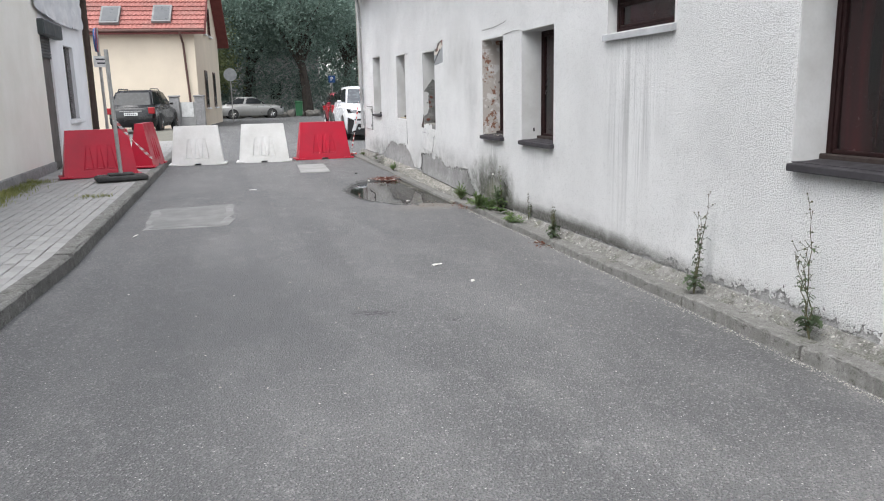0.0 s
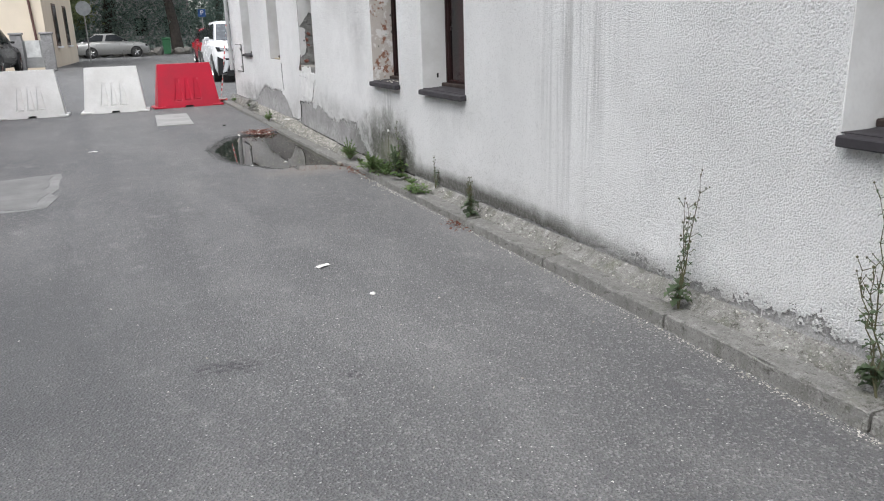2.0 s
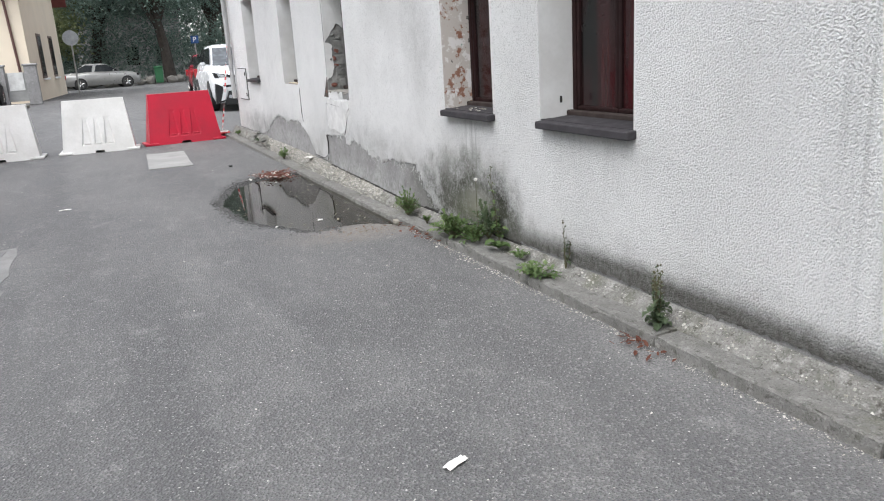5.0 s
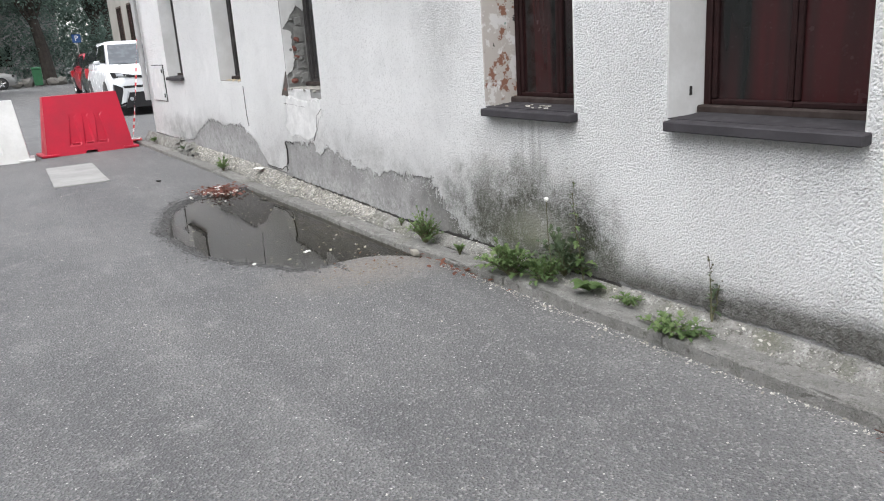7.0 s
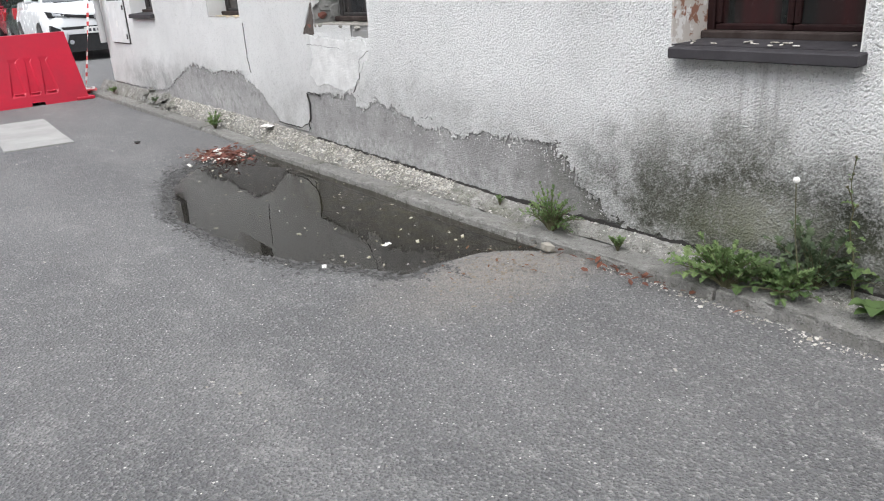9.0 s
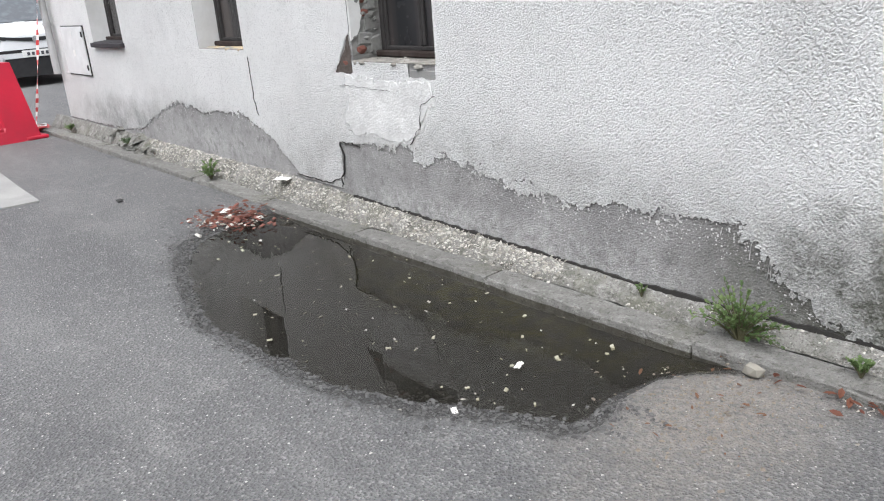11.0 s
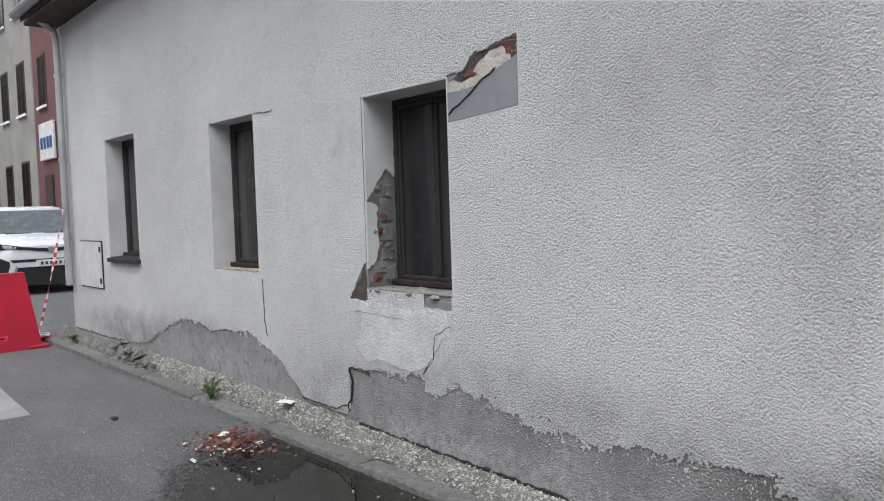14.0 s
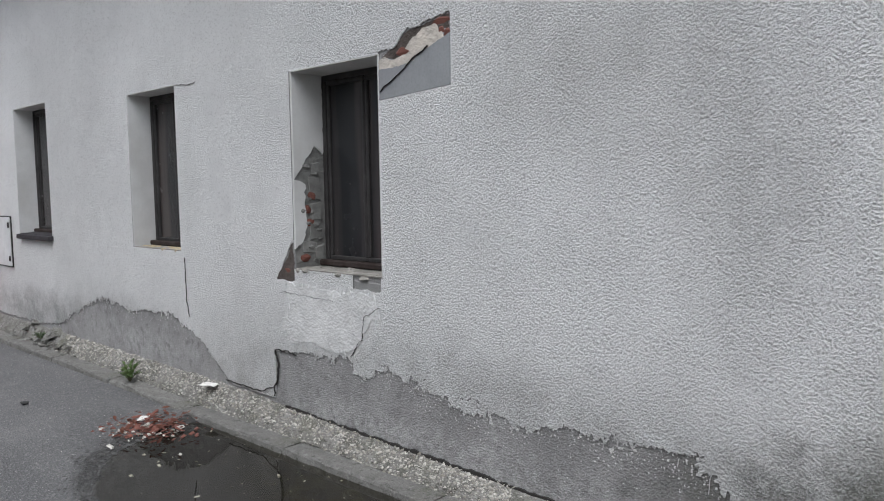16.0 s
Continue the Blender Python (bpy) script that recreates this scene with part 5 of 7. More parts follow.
# ---- beige house ----
def beige_house():
    ob = thing("house", "beige two-storey house with a red tiled roof", "house", pose(-1.42, 38.2, 0, 0, 0, -5.5))
    x0, x1, y0, y1, eave = -13.0, 0.0, 0.0, 9.6, 4.75
    ridge, ym = 9.3, 4.8
    bm = B()
    box(bm, x0, x1, y0, y1, 0, eave)
    part("wall", bm, BEIGE, ob, "plain beige render")
    bm = B()
    prism(bm, [(y0, eave), (y1, eave), (ym, ridge - 0.15)], "x", x0, x1)
    part("gable", bm, BEIGE, ob)
    # roof of tile courses, each a stepped and waved row
    bm = B()
    slope = Vector((0, ym - y0 + 0.5, ridge - eave + 0.3))
    n, length = 22, slope.length
    nrm = Vector((0, -slope.z, slope.y)).normalized()
    for k in range(n):
        a = Vector((0, y0 - 0.5, eave - 0.3)) + slope * (k / n)
        b = a + slope * (1.12 / n)
        cols = 150
        prev = None
        for i in range(cols + 1):
            x = x0 - 0.3 + (x1 + 0.55 - x0 + 0.3) * i / cols
            wave = 0.025 * math.sin(i * math.pi)  + (0.03 if i % 2 else 0.0)
            p = bm.verts.new(a + Vector((x, 0, 0)) + nrm * (0.07 + wave))
            q = bm.verts.new(b + Vector((x, 0, 0)) + nrm * (0.015 + wave))
            f = bm.verts.new(a + Vector((x, 0, 0)) + nrm * (0.0 + wave * 0.5))
            if prev:
                bm.faces.new((prev[0], p, q, prev[1]))
                bm.faces.new((prev[2], f, p, prev[0]))
            prev = (p, q, f)
    roof = part("roof", bm, ROOF_TILE, ob, "red clay tile roof")
    roof["kind"] = "stuff"
    bm = B()
    prism(bm, [(y0 - 0.5, eave - 0.36), (ym, ridge), (y1 + 0.5, eave - 0.36), (y1 + 0.5, eave - 0.5), (ym, ridge - 0.16), (y0 - 0.5, eave - 0.5)], "x", x0 - 0.3, x1 + 0.6)
    part("roof_deck", bm, plain("red_barge_board", (0.2, 0.055, 0.05), None, 3.0, 0.7), ob, "dark red barge boards")
    bm = B()
    tube(bm, [(x0 - 0.3, y0 - 0.56, eave - 0.34), (x1 + 0.55, y0 - 0.56, eave - 0.34)], 0.07, 8)
    part("gutter", bm, plain("brown_gutter", (0.12, 0.06, 0.05), None, 3.0, 0.6), ob, "brown gutter")
    bm = B()
    tube(bm, [(x1 - 0.55, y0 - 0.56, eave - 0.4), (x1 - 0.5, y0 - 0.07, eave - 0.9), (x1 - 0.35, y0 - 0.07, 0.6)], 0.05, 8)
    part("downpipe", bm, plain("brown_pipe", (0.12, 0.06, 0.05), None, 3.0, 0.6), ob)
    for cx, cz in ((-3.6, 5.05), (-1.35, 5.1)):
        bm = B()
        t = (cz - (eave - 0.3)) / slope.z
        c0 = Vector((cx, y0 - 0.5, eave - 0.3)) + slope * t
        u, v = Vector((0.42, 0, 0)), slope.normalized() * 0.6
        fr = [bm.verts.new(c0 + sx * u + sy * v + nrm * h) for h in (0.05, 0.19) for sx, sy in ((-1, -1), (1, -1), (1, 1), (-1, 1))]
        for q in ((0, 1, 2, 3), (7, 6, 5, 4), (0, 4, 5, 1), (1, 5, 6, 2), (2, 6, 7, 3), (3, 7, 4, 0)):
            bm.faces.new([fr[i] for i in q])
        win = part("roof_window", bm, plain("grey_roof_frame", (0.2, 0.2, 0.2), None, 3.0, 0.5), ob, "grey framed roof window")
        bm = B()
        u, v = u * 0.8, v * 0.82
        fr = [bm.verts.new(c0 + sx * u + sy * v + nrm * h) for h in (0.17, 0.2) for sx, sy in ((-1, -1), (1, -1), (1, 1), (-1, 1))]
        for q in ((0, 1, 2, 3), (7, 6, 5, 4), (0, 4, 5, 1), (1, 5, 6, 2), (2, 6, 7, 3), (3, 7, 4, 0)):
            bm.faces.new([fr[i] for i in q])
        part("pane", bm, plain("dim_roof_glass", (0.1, 0.105, 0.11), None, 3.0, 0.35), win)
    # gable windows
    for y, z0, z1 in ((3.2, 0.9, 2.75), (6.6, 0.9, 2.75), (3.9, 4.6, 6.1), (5.9, 4.6, 6.1)):
        bm = B()
        box(bm, x1 - 0.05, x1 + 0.03, y - 0.55, y + 0.55, z0, z1, 0.01)
        win = part("window", bm, plain("brown_frame", (0.12, 0.08, 0.06), None, 3.0, 0.6), ob, "brown framed window")
        bm = B()
        box(bm, x1 + 0.03, x1 + 0.036, y - 0.45, y + 0.45, z0 + 0.1, z1 - 0.1)
        part("pane", bm, PANE, win)
        bm = B()
        box(bm, x1 + 0.03, x1 + 0.13, y - 0.6, y + 0.6, z0 - 0.08, z0, 0.01)
        part("sill", bm, PALE_WALL, win)
    return ob


beige_house()

# gate posts and a white board beside the house
gate = thing("gate", "low garden gate between two grey posts with a white notice", "gate")
for a, b in ((-2.62, -2.2), (-1.55, -1.12)):
    bm = B()
    box(bm, a, b, 36.2, 36.6, 0, 1.42, 0.02)
    box(bm, a - 0.04, b + 0.04, 36.16, 36.64, 1.42, 1.5, 0.02)
    part("post", bm, CEMENT, gate)
bm = B()
box(bm, -2.2, -1.55, 36.35, 36.4, 0.15, 1.2, 0.01)
part("panel", bm, plain("grey_gate", (0.35, 0.35, 0.34), None, 3.0, 0.7), gate)
bm = B()
box(bm, -2.13, -1.62, 36.33, 36.35, 0.55, 1.2)
part("notice", bm, SIGN_WHITE, gate, "white notice board")

bm = B()
fence = thing("fence", "low pale metal fence beside the black car", "fence")
for k in range(9):
    bm = B()
    x = -6.6 + 0.18 * k
    box(bm, x, x + 0.05, 31.0, 31.03, 0.0, 1.3)
    part("slat", bm, GALV, fence)
bm = B()
box(bm, -6.65, -5.05, 31.03, 31.06, 1.1, 1.15)
box(bm, -6.65, -5.05, 31.03, 31.06, 0.2, 0.25)
part("rail", bm, GALV, fence)


# ---- right side of the far street ----
def far_house(name, label, x, y0, y1, h, material, wins):
    ob = thing(name, label, "house")
    bm = B()
    box(bm, x, x + 9, y0, y1, 0, h)
    part("wall", bm, material, ob)
    bm = B()
    prism(bm, [(x - 0.3, h), (x + 4.5, h + 2.6), (x + 9.3, h), (x + 9.3, h + 0.15), (x + 4.5, h + 2.8), (x - 0.3, h + 0.15)], "y", y0 - 0.05, y1 + 0.05)
    part("roof", bm, ROOF_DARK, ob)
    for y, z, w, hh in wins:
        bm = B()
        box(bm, x - 0.03, x + 0.1, y - w / 2, y + w / 2, z, z + hh, 0.01)
        win = part("window", bm, WOOD_DARK, ob)
        for s in (-1, 1):
            bm = B()
            a, b = sorted((y + s * 0.04, y + s * (w / 2 - 0.07)))
            box(bm, x - 0.036, x - 0.03, a, b, z + 0.08, z + hh - 0.08)
            part("pane", bm, PANE, win)
        bm = B()
        box(bm, x - 0.1, x - 0.03, y - w / 2 - 0.06, y + w / 2 + 0.06, z - 0.08, z, 0.01)
        part("sill", bm, PALE_WALL, win)
    return ob


far_house("tenement", "old grey three-storey tenement with dark windows", 7.0, 34.8, 43.2, 11.5, GREY_WALL,
          [(y, z, 1.0, 1.75) for z in (1.6, 4.9, 8.2) for y in (36.2, 38.5, 40.8)])
mar = far_house("house", "maroon rendered house with a small white shop sign", 7.02, 26.0, 34.78, 8.2, MAROON, [(33.7, 4.9, 0.9, 1.6), (31.0, 4.9, 0.9, 1.6), (31.0, 1.2, 0.9, 1.6)])
bm = B()
box(bm, 6.94, 7.02, 33.0, 33.75, 0.0, 2.75, 0.01)
part("door", bm, WOOD_DARK, mar, "dark doorway")
bm = B()
box(bm, 6.9, 7.0, 32.5, 34.0, 3.2, 4.35, 0.02)
shop = part("shop_sign", bm, SIGN_WHITE, mar, "small white shop sign with blue bars")
for k, (a, b, z0, z1) in enumerate(((33.6, 33.82, 3.55, 3.9), (33.25, 33.47, 3.55, 3.9), (32.9, 33.12, 3.55, 3.9), (32.58, 32.8, 3.55, 3.9))):
    bm = B()
    box(bm, 6.885, 6.9, a, b, z0, z1)
    part("print_bar", bm, SIGN_BLUE, shop)


# ---- trees and the far end ----
def leaf_cloud(name, p, g, small, large):
    """A mesh of folded leaves of random turn at the places p."""
    n = len(p)
    u, w = g.normal(size=(n, 3)), g.normal(size=(n, 3))
    u /= np.linalg.norm(u, axis=1)[:, None]
    w -= u * (u * w).sum(1)[:, None]
    w /= np.linalg.norm(w, axis=1)[:, None]
    s = g.uniform(small, large, (n, 1))
    v = np.stack([p - u * s, p - w * s * 0.5, p + u * s, p + w * s * 0.5], 1).reshape(-1, 3)
    me = bpy.data.meshes.new(name)
    me.from_pydata(v.tolist(), [], np.arange(4 * n).reshape(-1, 4).tolist())
    return me


def tree(m, h, spread, leaves, material, label, seed):
    rnd = random.Random(seed)
    ob = thing("tree", label, "tree", m)
    bm = B()
    tips = []
    lean = Vector((rnd.uniform(-0.6, 0.6), rnd.uniform(-0.4, 0.4), 0))
    fork = h * 0.32
    tube(bm, [(0, 0, 0), lean * 0.3 + Vector((0, 0, fork * 0.5)), lean + Vector((0, 0, fork))], [0.42, 0.33, 0.27], 10)
    for k in range(7):
        a = 2 * math.pi * k / 7 + rnd.uniform(-0.4, 0.4)
        out = Vector((math.cos(a), math.sin(a), 0)) * spread * rnd.uniform(0.35, 0.8)
        p0 = lean + Vector((0, 0, fork * rnd.uniform(0.8, 1.0)))
        p2 = p0 + out + Vector((0, 0, h * rnd.uniform(0.1, 0.45)))
        p1 = p0.lerp(p2, 0.5) + Vector((0, 0, h * 0.06))
        tube(bm, [p0, p1, p2], [0.17, 0.11, 0.04], 6)
        tips += [p1, p2, p2 + Vector((rnd.uniform(-1, 1), rnd.uniform(-1, 1), rnd.uniform(0.3, 1.6)))]
        for _ in range(3):
            q = p1 + Vector((rnd.uniform(-1, 1), rnd.uniform(-1, 1), rnd.uniform(-0.2, 0.8))) * spread * 0.45
            tube(bm, [p1, q], [0.07, 0.02], 5)
            tips.append(q)
    part("trunk", bm, BARK, ob, "dark bark")
    tips += [lean + Vector((rnd.gauss(0, spread * 0.35), rnd.gauss(0, spread * 0.35), h * rnd.uniform(0.55, 0.98))) for _ in range(16)]
    g = np.random.default_rng(seed)
    t = np.array([tuple(p) for p in tips])[g.integers(0, len(tips), leaves)]
    p = t + g.normal(0, spread * 0.26, (leaves, 3)) * np.array([1, 1, 0.7])
    me = leaf_cloud("crown", p[p[:, 2] > 1.5], g, 0.05, 0.12)
    me.materials.append(material)
    c = new("crown", me)
    c.parent = ob
    c["kind"] = "stuff"


for i, (x, y, h, s, n, mt) in enumerate(((1.2, 60, 13, 5.0, 44000, LEAF), (5.5, 57, 13, 5.2, 44000, LEAF), (-3.5, 64, 14, 5.5, 44000, LEAF), (9.5, 66, 14, 5.5, 44000, LEAF), (2.0, 74, 17, 6.5, 44000, LEAF),
                                         (-1.2, 56, 6.5, 2.4, 16000, LEAF_PALE), (12.5, 78, 17, 6.5, 30000, LEAF), (-9, 72, 16, 6.5, 30000, LEAF), (6.5, 82, 18, 7, 30000, LEAF))):
    tree(pose(x, y, 0), h, s, n, mt, "broad old street tree with a dark green crown" if mt is LEAF else "small tree with paler yellow-green leaves", 20 + i)

# ---- damage on the white house ----
def lump(bm, c, r, seed, flat=1.0):
    rnd = random.Random(seed)
    made = bmesh.ops.create_icosphere(bm, subdivisions=1, radius=1.0)["verts"]
    e = Euler((rnd.uniform(0, 6), rnd.uniform(0, 6), rnd.uniform(0, 6))).to_matrix()
    for v in made:
        p = e @ v.co * (1 + rnd.uniform(-0.3, 0.25))
        v.co = Vector(c) + Vector((p.x * r[0], p.y * r[1], p.z * r[2] * flat))


def crack(pts, width, label=""):
    """A dark open crack along points (y, z) of the wall."""
    fine = []
    for (a, b), (c, d) in zip(pts, pts[1:]):
        n = max(2, round(math.hypot(c - a, d - b) / 0.018))
        for k in range(n):
            f = k / n
            y, z = a + (c - a) * f, b + (d - b) * f
            fine.append((y + 0.012 * noise.noise((y * 31, z * 31, 1)) + 0.005 * noise.noise((y * 90, z * 90, 1)), z + 0.010 * noise.noise((y * 31, z * 31, 6)) + 0.004 * noise.noise((y * 90, z * 90, 6))))
    fine.append(pts[-1])
    bm = B()
    rows = []
    for i, (y, z) in enumerate(fine):
        a, b = fine[max(i - 1, 0)], fine[min(i + 1, len(fine) - 1)]
        d = Vector((b[0] - a[0], b[1] - a[1])).normalized()
        w = 0.45 * width * (0.35 + 0.65 * abs(math.sin(i * 1.3 + width * 900))) * (0.4 if i in (0, len(fine) - 1) else 1) / 2
        x = WALL_X + wall_face(y, z) - 0.005
        rows.append([bm.verts.new((xx, y + s * -d.y * w, z + s * d.x * w)) for xx in (x, x + 0.009) for s in (-1, 1)])
    for p, q in zip(rows, rows[1:]):
        for i, j in ((0, 1), (1, 3), (3, 2), (2, 0)):
            bm.faces.new((p[i], p[j], q[j], q[i]))
    part("crack", bm, DARK, house, label)


crack([(11.02, 0.42), (10.99, 0.35), (11.0, 0.26), (11.03, 0.21), (11.04, 0.16)], 0.018, "open dark crack in the wall")
crack([(11.04, 0.21), (11.17, 0.165), (11.53, 0.17)], 0.014)
crack([(11.02, 0.42), (10.9, 0.425), (10.83, 0.41)], 0.012)
crack([(11.96, 0.86), (11.95, 0.72), (11.95, 0.61), (11.92, 0.5)], 0.008)
crack([(10.17, 0.73), (10.28, 0.67), (10.31, 0.56), (10.39, 0.47)], 0.008)
crack([(12.0, 1.925), (11.85, 1.905), (11.75, 1.915)], 0.005)
crack([(10.95, 0.74), (10.7, 0.735), (10.5, 0.72)], 0.004)
crack([(7.3, 1.98), (7.7, 1.95), (8.05, 1.95)], 0.006)
crack([(6.86, 1.86), (7.1, 1.87), (7.38, 1.855)], 0.006)

def slab(name, pts, x0, x1, material, label="", bumpy=0.006):
    """A plate on the wall, its outline given as (y, z), between x0 and x1."""
    fine = []
    for (a, b), (c, d) in zip(pts, pts[1:] + pts[:1]):
        n = max(1, round(math.hypot(c - a, d - b) / 0.02))
        for k in range(n):
            y, z = a + (c - a) * k / n, b + (d - b) * k / n
            fine.append((y + bumpy * noise.noise((y * 40, z * 40, 2)), z + bumpy * noise.noise((y * 40, z * 40, 9))))
    bm = B()
    prism(bm, fine, "x", x0, x1)
    return part(name, bm, material, house, label)


# grains and crumbs of the old coat still clinging to the bare band
def clinging(r):
    while True:
        y = r.choice((r.uniform(8.3, 10.9), r.uniform(8.3, 10.2), r.uniform(11.9, 13.7), r.uniform(2.2, 4.4)))
        z = lerp_table(FOOT, y) + 0.05 - abs(r.gauss(0.0, 0.075))
        if z > lerp_table(BASE, y) + 0.01 and fallen(y, z):
            return WALL_X + 0.005, y, z


r = random.Random(23)
verts, faces = [], []
for _ in range(1300):
    c = Vector(clinging(r))
    s = 0.0012 + 0.0042 * r.random() ** 3
    b = len(verts)
    for k in range(5):
        a = 1.257 * k + r.uniform(-0.4, 0.4)
        verts.append(c + Vector((0.0025, s * 1.2 * math.cos(a) * r.uniform(0.6, 1.3), s * math.sin(a) * r.uniform(0.6, 1.3))))
    verts.append(c + Vector((-0.3 * s - 0.001, 0, 0)))
    faces += [(b + k, b + (k + 1) % 5, b + 5) for k in range(5)]
me = bpy.data.meshes.new("plaster_grain")
me.from_pydata(verts, [], faces)
me.materials.append(plain("dull_plaster_grain", (0.5, 0.495, 0.485), (0.36, 0.355, 0.35), 60.0, 0.92))
grains = new("plaster_grain", me)
grains.parent, grains["kind"], grains["label"] = house, "stuff", "white grains of plaster clinging to the bare render"

# dark open joint between the wall and the strip
bm = B()
rows = []
for y in steps(7.1, 10.95, 0.012):
    z = lerp_table(BASE, y) + 0.004
    h = -0.004 + 0.013 * noise.noise((y * 4, 1, 1)) + 0.010 * noise.noise((y * 17, 1, 1)) + 0.006 * noise.noise((y * 50, 1, 1))
    rows.append([bm.verts.new((WALL_X + d, y, zz)) for d, zz in ((-0.004, z - 0.03), (-0.004, z + max(h, -0.012)), (0.01, z + max(h, -0.012)))])
for p, q in zip(rows, rows[1:]):
    for k in range(2):
        bm.faces.new((p[k], p[k + 1], q[k + 1], q[k]))
part("open_joint", bm, DARK, house, "dark gap at the foot of the wall")


# hole above the broken window: smooth cement below, broken masonry above
slab("cement_patch", [(9.712, 1.692), (10.148, 1.668), (10.148, 1.80), (10.02, 1.80), (9.93, 1.815), (9.86, 1.85), (9.80, 1.87), (9.712, 1.905)], WALL_X + 0.002, WALL_X + 0.02, GREY_PATCH, "smooth blue-grey cement patch")
slab("old_plaster", [(10.148, 1.80), (10.02, 1.80), (9.93, 1.815), (9.86, 1.85), (9.80, 1.87), (9.75, 1.89), (9.80, 1.945), (9.87, 1.945), (9.95, 1.90), (10.03, 1.83), (10.148, 1.845)], WALL_X + 0.004, WALL_X + 0.02, MORTAR, "torn pale old plaster", 0.02)
# shallow plate under the hole's edge, coloured dark for shade and dark brick
slab("dark_recess", [(10.13, 1.855), (10.05, 1.885), (9.98, 1.94), (9.87, 1.955), (9.72, 1.98), (9.72, 1.92), (9.80, 1.93), (9.87, 1.925), (9.95, 1.885), (10.03, 1.83)], WALL_X + 0.0062, WALL_X + 0.02, HOLE_SHADE, "broken masonry in the hole, shade put into its colour", 0.01)
for y0, y1, z0, z1 in ((9.95, 10.05, 1.84, 1.88), (9.715, 9.82, 1.935, 1.975), (9.715, 9.75, 1.885, 1.925), (9.75, 9.78, 1.9, 1.935)):
    bm = B()
    lump(bm, (WALL_X + 0.012, (y0 + y1) / 2, (z0 + z1) / 2), (0.012, (y1 - y0) * 0.6, (z1 - z0) * 0.6), round(y0 * 100))
    part("brick", bm, BRICK, house, "broken red brick")
crack([(10.14, 1.70), (10.03, 1.76), (9.93, 1.82), (9.84, 1.865)], 0.007)

# broken far jamb of that window: rough masonry with a few bricks, a strip of plaster left at the edge
Y = 10.825
bm = B()
us, vs = [WALL_X + 0.012 + 0.188 * i / 12 for i in range(25)], [0.87 + 0.62 * k / 80 for k in range(81)]
rows = [[bm.verts.new((x, Y - 0.004 - 0.004 * noise.noise((x * 25, z * 25, 3)) - 0.002 * noise.cell((x * 30, z * 30, 3)) - 0.0012 * noise.noise((x * 150, z * 150, 3)), z)) for z in vs] for x in us]
for p, q in zip(rows, rows[1:]):
    for k in range(80):
        bm.faces.new((p[k], p[k + 1], q[k + 1], q[k]))
for i in range(14):
    lump(bm, (random.uniform(WALL_X + 0.03, WALL_X + 0.19), Y - 0.008, random.uniform(0.88, 1.42)), (random.uniform(0.008, 0.03), 0.012, random.uniform(0.006, 0.02)), 500 + i)
part("broken_jamb", bm, OLD_MASONRY, house, "broken jamb of rough grey masonry")
for x, z in ((2.79, 1.17), (2.77, 0.92), (2.80, 1.1), (2.82, 1.24)):
    bm = B()
    lump(bm, (x, Y - 0.006, z), (0.032, 0.012, 0.024), round(z * 100))
    part("brick", bm, BRICK, house)


# blocks showing in the torn masonry
for x, z, w, h in ((2.84, 1.28, 0.035, 0.06), (2.845, 1.38, 0.03, 0.035), (2.85, 1.16, 0.035, 0.045), (2.84, 1.06, 0.04, 0.042), (2.80, 0.97, 0.05, 0.035), (2.86, 0.93, 0.03, 0.05)):
    bm = B()
    box(bm, x - w, x + w, Y - 0.012, Y + 0.002, z - h, z + h, 0.005)
    for v in bm.verts:
        v.co += Vector((0.014 * noise.noise(v.co * 30), 0.004 * noise.noise(v.co * 45), 0.016 * noise.noise(v.co * 25 + Vector((3, 1, 2)))))
    part("block", bm, OLD_MASONRY, house, "old grey block in the torn jamb")


def jamb_plate(name, pts, material, label=""):
    fine = []
    for (a, b), (c, d) in zip(pts, pts[1:] + pts[:1]):
        n = max(1, round(math.hypot(c - a, d - b) / 0.02))
        for k in range(n):
            x, z = a + (c - a) * k / n, b + (d - b) * k / n
            fine.append((x + 0.014 * noise.noise((x * 40, z * 40, 2)) * (0 if x < WALL_X + 0.02 else 1), z + 0.008 * noise.noise((x * 40, z * 40, 9))))
    bm = B()
    prism(bm, fine, "y", Y - 0.013, Y - 0.001)
    part(name, bm, material, house, label)


jamb_plate("jamb", [(WALL_X + 0.006, 1.33), (WALL_X + 0.05, 1.38), (WALL_X + 0.09, 1.43), (WALL_X + 0.14, 1.5), (WALL_X + 0.2, 1.46), (WALL_X + 0.2, 1.868), (WALL_X + 0.006, 1.868)], SMOOTH_PLASTER, "smooth plaster left on the upper jamb")
jamb_plate("plaster_strip", [(WALL_X + 0.004, 0.97), (WALL_X + 0.05, 1.0), (WALL_X + 0.085, 1.09), (WALL_X + 0.07, 1.2), (WALL_X + 0.08, 1.3), (WALL_X + 0.004, 1.33)], SMOOTH_PLASTER)
# torn corner and bed below it
bm = B()
lump(bm, (WALL_X + 0.012, 10.88, 0.86), (0.014, 0.045, 0.03), 86)
part("brick", bm, BRICK, house)
# near-black plate that stands for the shade inside the torn corner
slab("torn_corner", [(10.83, 0.81), (10.86, 0.80), (10.99, 0.805), (10.93, 0.87), (10.88, 0.93), (10.84, 1.0)], WALL_X + 0.003, WALL_X + 0.012, HOLE_SHADE, "torn corner below the window, its dark depth put in by colour", 0.012)
bm = B()
